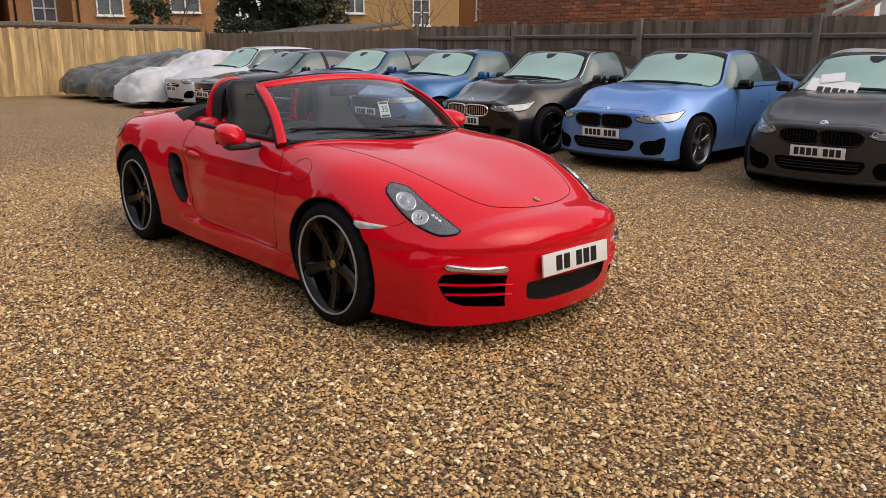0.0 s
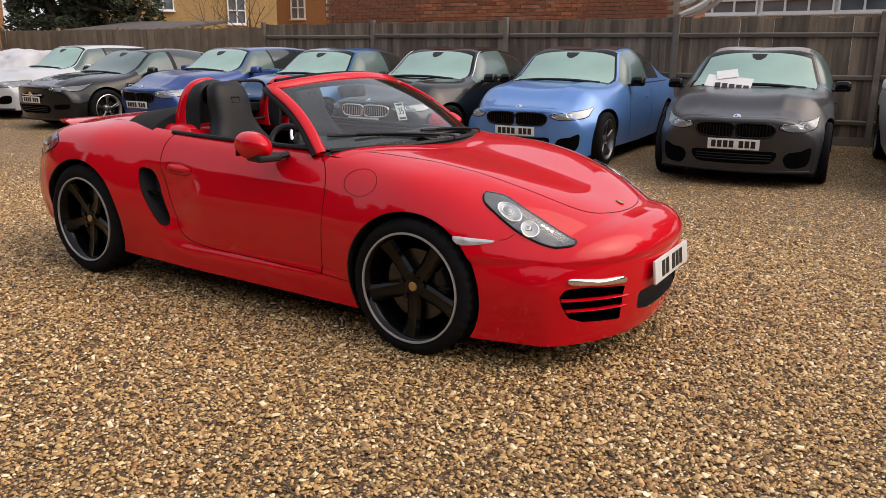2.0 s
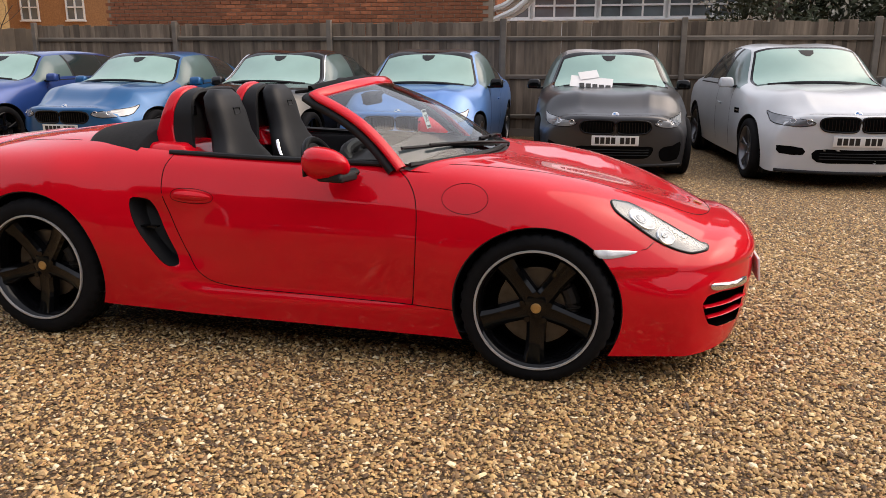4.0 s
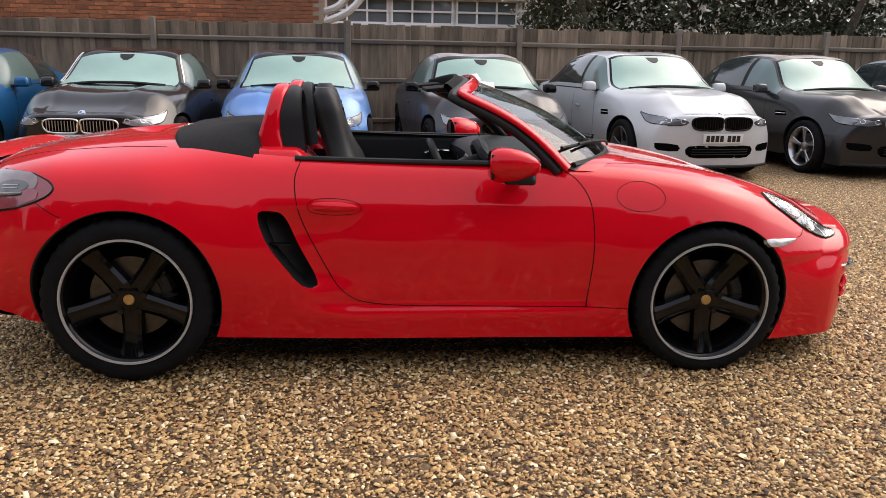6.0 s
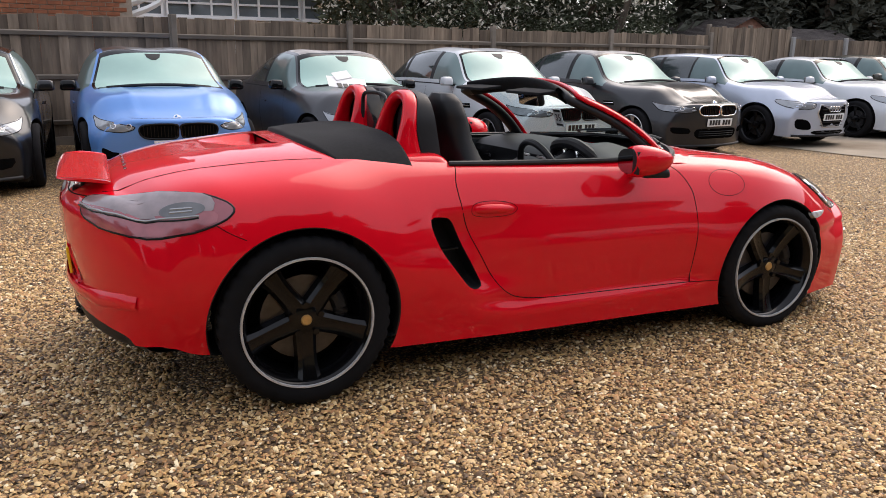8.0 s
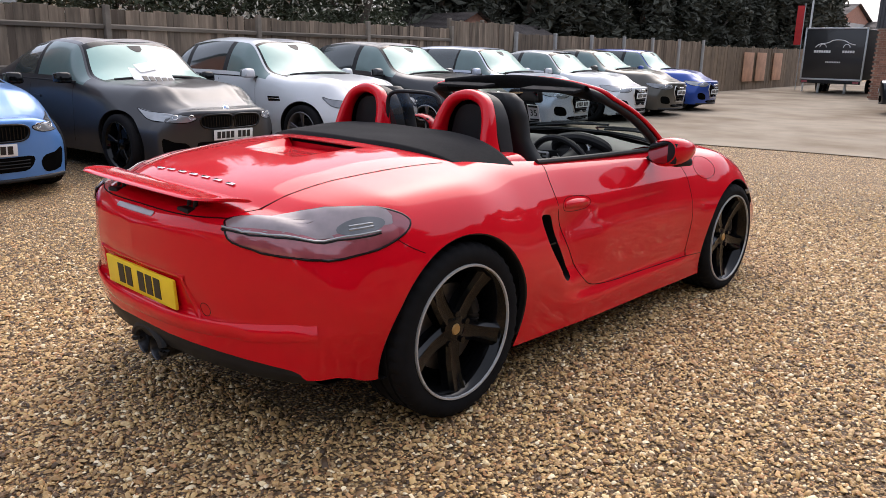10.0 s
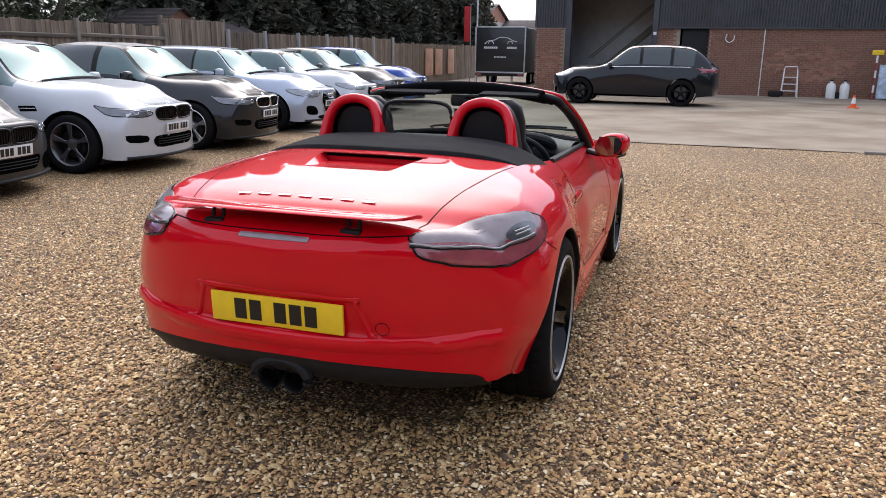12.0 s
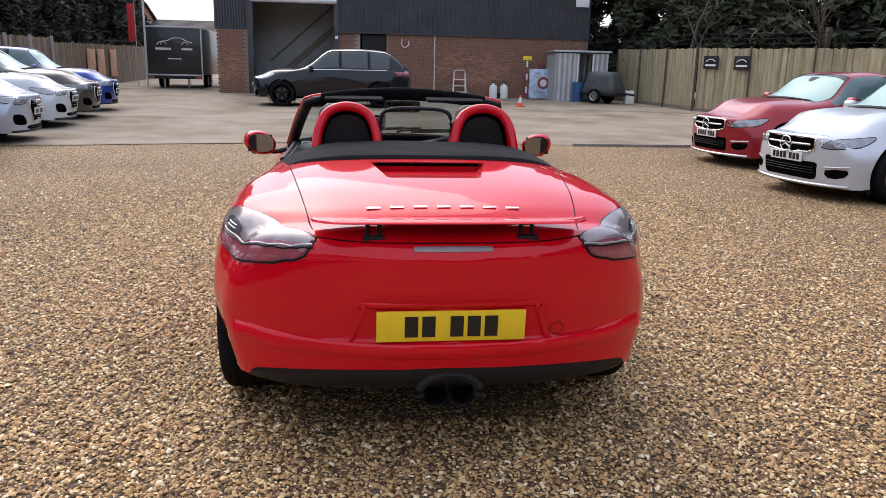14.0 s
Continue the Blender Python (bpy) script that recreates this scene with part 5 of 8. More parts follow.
COUPE = dict(w=1.87, wb=2.81, fo=0.83, ro=1.03, h=1.465, hood=1.02, nose=0.735, deck=1.06, cowl=0.92, hdr=0.22, blt=-0.72, blb=-1.70, belt=0.965, make="kidney", wr=0.335, ww=0.255, rim=0.25, bpil=-0.42, cpil=0.70,
             lamp=[(0.47, 0.660), (0.60, 0.682), (0.78, 0.712), (0.93, 0.745), (0.94, 0.690), (0.80, 0.618), (0.60, 0.600), (0.48, 0.628)], gz=0.605,
             intake=[[(0.53, 0.33), (0.585, 0.385), (0.70, 0.400), (0.79, 0.440), (0.80, 0.36), (0.765, 0.245), (0.61, 0.220), (0.55, 0.255)]], mid_intake=[[(-0.45, 0.385), (-0.2, 0.39), (0.2, 0.39), (0.45, 0.385), (0.40, 0.27), (0.2, 0.255), (-0.2, 0.255), (-0.40, 0.27)]], pz=0.46, sill=0.2, lip=0.16)
SALOON = dict(COUPE, w=1.89, wb=2.96, fo=0.87, ro=1.08, h=1.535, hood=1.065, nose=0.790, deck=1.12, cowl=1.00, hdr=0.22, blt=-0.95, blb=-1.70, belt=1.01, bpil=-0.12, cdoor=-0.98, cpil=0.18, wr=0.345, rim=0.255, pz=0.515, gz=0.685,
              lamp_mat=SMOKELENS,
              lamp=[(0.47, 0.708), (0.60, 0.738), (0.78, 0.768), (0.93, 0.795), (0.94, 0.745), (0.80, 0.674), (0.60, 0.658), (0.48, 0.680)],
              intake=[[(0.55, 0.36), (0.56, 0.435), (0.78, 0.450), (0.80, 0.43), (0.77, 0.365)]], mid_intake=[[(-0.43, 0.42), (0.0, 0.425), (0.43, 0.42), (0.40, 0.29), (0.0, 0.285), (-0.40, 0.29)]], vent=(0.98, 0.74))
HATCH = dict(COUPE, w=1.80, wb=2.63, fo=0.86, ro=0.78, h=1.50, hood=1.04, nose=0.775, deck=1.14, cowl=0.85, hdr=0.15, blt=-1.45, blb=-1.88, belt=0.995, bpil=-0.25, cdoor=-1.05, cpil=0.30, make="rings", pz=0.50, lip=0.18,
             lamp=[(0.46, 0.72), (0.66, 0.745), (0.90, 0.765), (0.92, 0.69), (0.72, 0.625), (0.50, 0.64)],
             intake=[[(0.50, 0.36), (0.58, 0.45), (0.75, 0.47), (0.77, 0.38), (0.72, 0.31), (0.52, 0.30)]], mid_intake=[[(-0.40, 0.28), (0.40, 0.28), (0.36, 0.22), (-0.36, 0.22)]])

# ---- trees and hedges ----


def leaves(n, shape, size, rng, lean=0.5):
    """Small folded leaves scattered through a lumpy volume: arrays of corners and faces. shape(rng, n) gives places."""
    P = shape(rng, n)
    n = len(P)
    a = rng.normal(0, 1, (n, 3))
    a[:, 2] *= lean
    a /= np.linalg.norm(a, axis=1, keepdims=True)
    b = np.cross(a, rng.normal(0, 1, (n, 3)))
    b /= np.linalg.norm(b, axis=1, keepdims=True)
    s = size * rng.uniform(0.6, 1.4, (n, 1))
    c = np.cross(a, b) * s * 0.18
    V = np.stack([P - a * s, P - b * s * 0.42 + c, P + a * s, P + b * s * 0.42 + c], 1).reshape(-1, 3)
    k = np.arange(n)[:, None] * 4
    return V, k + np.array([[0, 1, 2, 3]])


def clumpy(cx, cy, z0, rx, ry, h, clumps, top=1.0):
    """Places in clumps on and in an uneven mass."""
    def f(rng, n):
        a = rng.uniform(0, 6.283, clumps)
        u = rng.uniform(0.02, 1.0, clumps)
        r = np.sqrt(rng.uniform(0.25, 1, clumps)) * (1 - top * 0.75 * u ** 2.2)
        C = np.column_stack([cx + rx * r * np.cos(a), cy + ry * r * np.sin(a), z0 + h * u])
        i = rng.integers(0, clumps, n)
        s = rng.uniform(0.5, 1.2, clumps)[i][:, None]
        d = rng.normal(0, 1, (n, 3))
        d /= np.linalg.norm(d, axis=1, keepdims=True)
        d *= rng.uniform(0.2, 1, (n, 1)) ** 0.5
        return C[i] + d * s * np.array([rx, ry, h * 0.32]) * 0.33
    return f


def limbs(bm, p, d, length, r, depth, rng, spread=0.55):
    """A forking limb of tapered tubes."""
    pts, rad = [np.array(p, float)], [r]
    d = np.array(d, float)
    steps = 4
    for k in range(steps):
        d = d + rng.normal(0, 0.14, 3)
        d /= np.linalg.norm(d)
        pts.append(pts[-1] + d * length / steps)
        rad.append(r * (1 - 0.5 * (k + 1) / steps))
    t = tube(pts, rad, 5 if r < 0.06 else 8, 0)
    me = bpy.data.meshes.new("t")
    t.to_mesh(me)
    t.free()
    bm.from_mesh(me)
    bpy.data.meshes.remove(me)
    if depth:
        for k in range(3 if depth > 1 else 4):
            q = rng.integers(2, steps + 1)
            nd = d + rng.normal(0, spread, 3)
            nd[2] += 0.15
            nd /= np.linalg.norm(nd)
            limbs(bm, pts[q], nd, length * rng.uniform(0.55, 0.8), rad[q] * 0.65, depth - 1, rng, spread)


def tree(name, x, y, h, rx, ry, n, label, seed, leaf=None, size=0.07, z0=0.3, clumps=70, top=1.0, blossom=0, trunk=0.14, group="trees beyond the fences"):
    rng = np.random.default_rng(seed)
    t = thing(name, Matrix(), label, "tree" if h > 3.5 else "shrub", group)
    bm = bmesh.new()
    limbs(bm, (x, y, gz(x) - 0.05), (0, 0, 1), h * 0.72, trunk, 0, rng)
    part("trunk", bm, BARK, t)
    for k in range(4):                                    # main limbs
        bm = bmesh.new()
        a = 1.6 * k + rng.uniform(-0.4, 0.4)
        limbs(bm, (x, y, h * (0.22 + 0.11 * k)), (0.8 * math.cos(a), 0.8 * math.sin(a), 0.8), h * 0.28, trunk * 0.5, 0, rng)
        part("limb", bm, BARK, t)
    V, F = leaves(n, clumpy(x, y, z0, rx, ry, h, clumps, top), size, rng)
    fast_mesh("crown", V, F, leaf or LEAFD, t)
    if blossom:
        V, F = leaves(blossom, clumpy(x, y, z0 + 0.3, rx * 1.03, ry * 1.06, h, clumps, top), 0.055, rng, 1.0)
        fast_mesh("blossom", V, F, FLOWER, t)
    return t


def bare_tree(name, x, y, h, label, seed, r=0.12, depth=4, lean=(0, 0, 1)):
    rng = np.random.default_rng(seed)
    t = thing(name, Matrix(), label, "tree", "trees beyond the fences")
    bm = bmesh.new()
    limbs(bm, (x, y, gz(x) - 0.05), lean, h, r, depth, rng, 0.5)
    part("trunk", bm, BARK, t)
    return t


for k, (x, y, h, rx) in enumerate(((4.5, 13.1, 4.4, 1.7), (7.0, 13.3, 4.8, 1.9), (9.75, 13.4, 4.6, 1.8), (11.65, 14.8, 4.2, 1.4))):
    tree("evergreen_shrub", x, y, h, rx, 1.4, 15000, "dense dark evergreen shrub with cream blossom above the fence", 40 + k, LEAFD, 0.065, 0.8, 90, 0.7, blossom=3200 if k < 3 else 900)
for k in range(15):
    x = 15.5 + 2.1 * k
    tree("conifer", x, 14.2 + 0.04 * x + (k % 2) * 1.2, 8.5 + (k * 37 % 5) * 0.5, 1.9, 1.7, 9000, "tall dark conifer in a dense screen", 60 + k, LEAFC, 0.20, 0.6, 80, 1.05, trunk=0.2)
for k, (x, y, h, rx) in enumerate(((-25.2, 14.0, 5.0, 1.9), (-23.0, 14.6, 4.8, 1.8))):
    tree("evergreen_tree", x, y, h, rx, rx, 20000, "dense dark evergreen tree before the houses", 80 + k, LEAFD, 0.10, 0.6, 80, 0.8)
tree("ivy_shrub", -24.2, 9.0, 2.6, 0.9, 0.9, 3500, "dark leafy shrub showing above the fence", 85, LEAFD, 0.08, 0.6, 40, 0.7)
for k, (x, y, h) in enumerate(((-24.6, 8.0, 4.2), (-24.0, 9.6, 4.4), (-23.8, 11.4, 4.2), (-19.5, 15.5, 4.4), (-17.6, 15.9, 4.6), (-16.4, 15.2, 4.2))):
    bare_tree("bare_shrub", x, y, h * 0.55, "leafless twiggy shrub above the fence", 90 + k, 0.05, 4)
for k in range(3):
    tree("conifer", 46.5 + 2.4 * k, 14.6 + 0.25 * (k % 3), 9.5, 2.0, 1.7, 6000, "tall dark conifer in a dense screen", 160 + k, LEAFC, 0.24, 0.6, 80, 1.0, trunk=0.2)
for k in range(7):
    tree("dark_tree", 1.5 + 2.4 * k, 19.5 + (k % 2) * 1.5 if k > 1 else 31.5, 7.5 + (k % 3) * 0.5, 2.2, 1.8, 6500, "dark leafy tree beyond the gardens", 180 + k, LEAFD, 0.17, 0.8, 80, 0.8)
for k, (x, y) in enumerate(((45.6, 16.4), (45.2, 18.2))):
    tree("conifer", x, y, 9.5, 2.0, 1.8, 6000, "tall dark conifer in a dense screen", 200 + k, LEAFC, 0.24, 0.6, 80, 1.0, trunk=0.2)
# dark trees behind the workshop and the south fence
for k, (x, y, h, rx) in enumerate(((27.5, -13.4, 7.0, 2.4), (24.0, -14.4, 6.6, 2.4), (20.5, -15.6, 6.0, 2.4), (31.5, -12.2, 8.0, 2.3), (16.5, -17.6, 5.6, 2.4), (28.5, -17.0, 8.5, 2.8))):
    tree("dark_tree", x, y, h, rx, rx, 17000, "dark ivy-clad tree behind the fence", 100 + k, LEAFD, 0.19, 0.8, 80, 0.7)
for k, (x, y, h) in enumerate(((22.6, -12.9, 4.2), (17.6, -14.0, 4.6), (14.2, -15.6, 4.8), (11.5, -16.6, 4.6))):
    bare_tree("bare_tree", x, y, h * 0.6, "pale leafless tree behind the fence", 120 + k, 0.17, 4)

for k in range(9):                                     # a dark screen that closes the yard to the south
    x = -20.0 + 3.6 * k
    tree("dark_tree", x, -17.0 - (k % 2), 8.6 + (k * 29 % 4) * 0.6, 2.5, 1.8, 9000, "dark ivy-clad tree behind the fence", 140 + k, LEAFD, 0.36, 0.6, 80, 0.6)
for k in range(5):                                     # and to the west, past the view of the terraces
    tree("dark_tree", -25.5 - (k % 2), -13.5 + 2.9 * k, 7.4 + (k * 31 % 3) * 0.7, 2.0, 1.9, 8000, "dark ivy-clad tree behind the fence", 220 + k, LEAFD, 0.36, 0.6, 80, 0.6)
for k, (x, y, h) in enumerate(((-13.0, -14.5, 6.5), (-19.0, -11.5, 7.0), (-24.0, -5.0, 6.5), (-5.0, -15.5, 7.0))):
    bare_tree("bare_tree", x, y, h * 0.62, "tall leafless tree behind the fence", 240 + k, 0.16, 4)

# wires strung above the south fence
for k in range(3):
    wr_ = thing("fence_wire", Matrix(), "thin dark wire strung above the fence", "wire", "fence wires")
    part("strand", tube([(x, y, gz(x) + 2.20 + 0.15 * k + dz) for x, y, dz in ((8.5, -16.0, 0), (11.3, -14.9, -0.03), (14.1, -13.75, 0), (17.3, -12.6, -0.03), (20.5, -11.45, 0), (23.6, -11.2, -0.03), (26.7, -10.95, 0))], 0.010, 5), TRIM, wr_)
# sheds with pitched roofs behind the far fence
SHEDW = mat("dark_shed_board", (0.10, 0.075, 0.058), 0.9, var=0.3, scale=4)
for k, (x, y, w, d, h) in enumerate(((14.2, 13.6, 2.2, 2.4, 1.95), (17.4, 13.7, 2.8, 2.2, 1.75))):
    s_ = thing("garden_shed", Matrix(), "small timber shed with a pitched felt roof", "shed", "sheds beyond the fence")
    part("wall", box(w, d, h, (x, y, gz(x) + h / 2), 0.02), SHEDW, s_)
    gable_roof(s_, pose(x, y, gz(x), 0, 0, 90 if k == 0 else 0), d if k == 0 else w, w if k == 0 else d, h, 0.55, 0.15)
# house gable far behind the south fence
gh = thing("house", Matrix(), "pale rendered house behind leafless trees", "house")
part("wall", box(9, 8, 6, (20.5, -24.5, 3.0)), mat("grey_render", (0.26, 0.23, 0.19), 0.85, var=0.15, scale=2), gh)
gable_roof(gh, pose(20.5, -24.5, 0), 9, 8, 6, 2.5)
# distant houses down the lane
# distance haze is painted into this pale grey-beige wall colour
HAZY = mat("hazed_house_wall", (0.42, 0.40, 0.37), 0.9, var=0.12, scale=1.5)
for k, (x, y, w, h) in enumerate(((70, 15.2, 8, 3.0), (66, 20.5, 9, 4.2))):
    t_ = thing("house", Matrix(), "hazy distant house at the end of the lane", "house", "lane houses")
    part("wall", box(w, 7, h, (x, y, gz(45) + h / 2)), HAZY, t_)
    gable_roof(t_, pose(x, y, gz(45), 0, 0, 90), 7, w, h, 1.5)

# ---- things in the yard ----


def at(x, y, h=0, rz=0):
    return pose(x, y, gz(x) + 0.008 + h, 0, 0, rz)


# box trailer
tr = thing("box_trailer", at(29.8, 7.31, 0, 0), "black box trailer with a car outline on its back", "trailer")
BLACKP = mat("black_panel", (0.012, 0.012, 0.013), 0.4, coat=0.3, var=0.2, scale=2)
part("box_body", box(4.6, 2.25, 1.92, (2.3, 0, 1.52), 0.03), BLACKP, tr)
for sy in (-1, 1):
    part("corner_post", box(0.06, 0.06, 1.98, (0.0, sy * 1.12, 1.52), 0.008), GALV, tr)
part("rail", box(0.06, 2.28, 0.06, (0.0, 0, 2.50), 0.008), GALV, tr)
part("rail", box(0.06, 2.28, 0.06, (0.0, 0, 0.56), 0.008), GALV, tr)
part("bumper", box(0.10, 2.2, 0.13, (0.02, 0, 0.46), 0.01), TRIM, tr)
for sy in (-1, 1):
    part("tail_lamp", box(0.04, 0.22, 0.09, (-0.04, sy * 0.95, 0.46), 0.01), REDLENS, tr)
    for x in (1.9, 2.7):
        wheel(tr, (x, sy * 0.95, 0.30), 0.30, 0.18, 0.18, sy, SILVER, 6)
    part("chassis_leg", box(0.10, 0.08, 0.45, (0.3, sy * 0.5, 0.24), 0.01), GALV, tr)
part("car_outline", tube([(-0.006, 0.70, 1.78), (-0.006, 0.55, 1.90), (-0.006, 0.25, 1.95), (-0.006, 0.05, 2.05), (-0.006, -0.30, 2.05), (-0.006, -0.55, 1.93), (-0.006, -0.75, 1.88)], 0.018, 5, 4), PAPER, tr, "pale car outline drawing")
for cy in (0.42, -0.45):
    part("car_outline", tube([(-0.006, cy + 0.12 * math.cos(q), 1.78 + 0.12 * math.sin(q)) for q in np.linspace(0, math.pi, 9)], 0.014, 5), PAPER, tr)
for k in range(7):
    part("bar", box(0.01, 0.075, 0.09, (-0.004, 0.70 - 0.09 * k, 1.62)), PAPER, tr)
for k in range(5):
    part("bar", box(0.01, 0.075, 0.09, (-0.004, -0.35 - 0.09 * k, 1.62)), PAPER, tr)
for k in range(9):
    part("bar", box(0.01, 0.045, 0.05, (-0.004, 0.24 - 0.062 * k, 1.22)), PAPER, tr)

# stepladder leaning at the wall
ld = thing("stepladder", at(WX - 0.42, -4.32), "white folding stepladder at the brick wall", "ladder")
for sy in (-1, 1):
    part("rail", tube([(-0.05, sy * 0.27, 0), (0.2, sy * 0.22, 0.98)], 0.022, 6), UPVC, ld)
    part("rear_leg", tube([(0.34, sy * 0.26, 0), (0.2, sy * 0.22, 0.98)], 0.018, 6), UPVC, ld)
for k in range(3):
    part("step", box(0.13, 0.46, 0.03, (0.0 + 0.058 * k, 0, 0.22 + 0.24 * k), 0.006), UPVC, ld)
part("hoop", tube([(0.2, -0.22, 0.96), (0.2, -0.2, 1.07), (0.2, 0.2, 1.07), (0.2, 0.22, 0.96)], 0.02, 6), UPVC, ld)

# traffic cone
ORANGE = mat("orange_plastic", (0.80, 0.12, 0.02), 0.5, var=0.1)
co_ = thing("traffic_cone", at(21.1, -5.57), "small orange and white traffic cone", "cone")
part("base", box(0.30, 0.30, 0.03, (0, 0, 0.015), 0.008), ORANGE, co_)
part("cone_body", cyl(0.085, 0.36, (0, 0, 0.20), 'z', 20, 0.020), ORANGE, co_)
part("sleeve", cyl(0.070, 0.17, (0, 0, 0.215), 'z', 20, 0.037), PAPER, co_, "white reflective sleeve")

# plastic bottles along the wall
for k, (y, h, mt) in enumerate(((-5.40, 0.60, UPVC), (-5.84, 0.60, UPVC), (-7.05, 0.36, GALV))):
    bo = thing("plastic_drum", at(WX - 0.45, y - 0.27), "pale plastic drum standing at the wall", "drum", "drums by the wall")
    part("drum_body", lathe([(0, 0), (0.15, 0), (0.16, 0.03), (0.16, h * 0.7), (0.12, h * 0.86), (0.05, h * 0.9), (0.05, h), (0, h)], 16), mt, bo)
    bo.children[0].matrix_basis = Matrix.Rotation(radians(90), 4, 'X')
    part("drum_cap", cyl(0.055, 0.05, (0, 0, h + 0.02), 'z', 12), TRIM, bo)
# low dark rubble along the wall
for k, (y, w) in enumerate(((-3.6, 0.5), (-5.6, 0.6), (-0.2, 0.5))):
    r_ = part("dark_bin_bag", box(0.3, w, 0.22, (0, 0, 0.11), 0.08, seg=3), TRIM)
    r_.matrix_basis = at(WX - 0.35, y - 0.27)
    tagged(r_, "small dark bag slumped at the foot of the wall", "bag", "bags by the wall")

# painted board and pole by the shed
bd = thing("advert_board", at(WX - 0.75, -7.48), "pale printed board with a dark red roundel", "board")
part("board_face", box(0.05, 0.85, 1.15, (0, 0, 0.62), 0.015), mat("printed_board", (0.45, 0.55, 0.68), 0.5, var=0.5, scale=5), bd)
part("roundel", cyl(0.24, 0.02, (-0.03, -0.15, 0.65), 'x', 24), REDLENS, bd)
part("roundel", cyl(0.14, 0.02, (-0.036, -0.15, 0.65), 'x', 24), PAPER, bd)
po = thing("striped_pole", at(WX - 0.8, -6.94), "red and white striped pole with a small yellow sign", "pole")
for k in range(6):
    part("band", cyl(0.035, 0.25, (0, 0, 0.125 + 0.25 * k), 'z', 10), PAPER if k % 2 else REDLENS, po)
part("sign", box(0.02, 0.36, 0.16, (0, 0, 1.60), 0.005), PLATEY, po)

# corrugated store shed
sd = thing("metal_store", at(25.65, -8.86), "pale corrugated steel store with a dark doorway", "shed")
b = bmesh.new()
for (x0, y0, x1, y1) in ((-0.55, 1.05, -0.55, 0.15), (-0.55, -0.45, -0.55, -1.05), (-0.55, 1.05, 0.75, 1.05), (-0.55, -1.05, 0.75, -1.05), (0.75, 1.05, 0.75, -1.05)):
    L = math.hypot(x1 - x0, y1 - y0)
    n = int(L / 0.05)
    pts = []
    for k in range(n + 1):
        f = k / n
        o = 0.012 * (1 if k % 4 < 2 else -1)
        pts.append((x0 + (x1 - x0) * f + o * (y1 - y0) / L, y0 + (y1 - y0) * f - o * (x1 - x0) / L))
    lo = [b.verts.new((p[0], p[1], 0.0)) for p in pts]
    hi = [b.verts.new((p[0], p[1], 1.82)) for p in pts]
    for k in range(n):
        b.faces.new((lo[k], lo[k + 1], hi[k + 1], hi[k]))
part("sheet_wall", b, GALV, sd, smooth=False)
part("roof", box(1.5, 2.3, 0.07, (0.1, 0, 1.87), 0.01, Matrix.Rotation(radians(2), 3, 'Y')), GALV, sd)
part("door_frame", box(0.06, 0.06, 1.8, (-0.55, 0.15, 0.9), 0.005), UPVC, sd)
part("door_frame", box(0.06, 0.06, 1.8, (-0.55, -0.45, 0.9), 0.005), UPVC, sd)
part("floor_board", box(1.2, 2.0, 0.06, (0.1, 0, 0.03)), WOODB, sd)
pd = thing("blue_drum", at(24.95, -8.73), "dark blue plastic drum in the doorway", "drum")
part("drum_body", cyl(0.22, 0.75, (0, 0, 0.375), 'z', 20), mat("blue_plastic", (0.03, 0.09, 0.2), 0.5), pd)
# covered machine
mc = thing("covered_generator", at(24.2, -9.50, 0, 40), "grey towed generator under a dull hood", "generator")
bm = box(1.5, 1.0, 0.85, (0, 0, 0.75), 0.22, None, (0.72, 0.75), 4)
part("hood", bm, mat("dull_grey_hood", (0.06, 0.065, 0.065), 0.6, var=0.3, scale=4), mc)
part("frame", box(1.6, 0.9, 0.12, (0, 0, 0.34), 0.03), TRIM, mc)
for sy in (-1, 1):
    wheel(mc, (0.1, sy * 0.5, 0.27), 0.27, 0.15, 0.16, sy, SILVER, 6)
part("drawbar", tube([(-0.8, 0, 0.4), (-1.3, 0, 0.35)], 0.04, 8), TRIM, mc)
wb_ = thing("white_canister", at(23.9, -10.40), "white plastic canister beside the fence", "canister")
part("canister_body", box(0.26, 0.36, 0.5, (0, 0, 0.25), 0.05, None, (0.9, 0.9), 3), UPVC, wb_)
part("canister_cap", cyl(0.05, 0.05, (0, 0.06, 0.52), 'z', 12), TRIM, wb_)

# small dark signs on the south fence, with a pale car outline
for k, (x, y) in enumerate(((19.85, -11.64), (18.65, -12.07))):
    sg = thing("fence_sign", pose(x - 0.03, y + 0.10, gz(x) + 1.60, 0, 0, 109.8), "small black sign with a pale car drawing", "sign", "signs on the fence")
    part("board_face", box(0.02, 0.62, 0.42, (0, 0, 0), 0.004), BLACKP, sg)
    part("car_outline", tube([(0.012, -0.2, 0.02), (0.012, -0.1, 0.08), (0.012, 0.05, 0.10), (0.012, 0.2, 0.03)], 0.014, 5, 3), PAPER, sg)
    part("bar", box(0.006, 0.44, 0.06, (0.012, 0, -0.09)), PAPER, sg)
# orange notices on the lane fence
for k, x in enumerate((30.0, 31.5, 33.6)):
    nt_ = part("fence_notice", box(1.2, 0.03, 1.2, (0, 0, 0), 0.01), mat("faded_notice", (0.55, 0.30, 0.18), 0.7, var=0.3, scale=2) if k == 0 else MATS["faded_notice"])
    nt_.matrix_basis = pose(x, 10.6 + (x - 25.2) * 0.031 - 0.06, gz(x) + 0.95, 0, 0, 3)
    tagged(nt_, "faded orange and white notice on the lane fence", "notice", "lane notices")
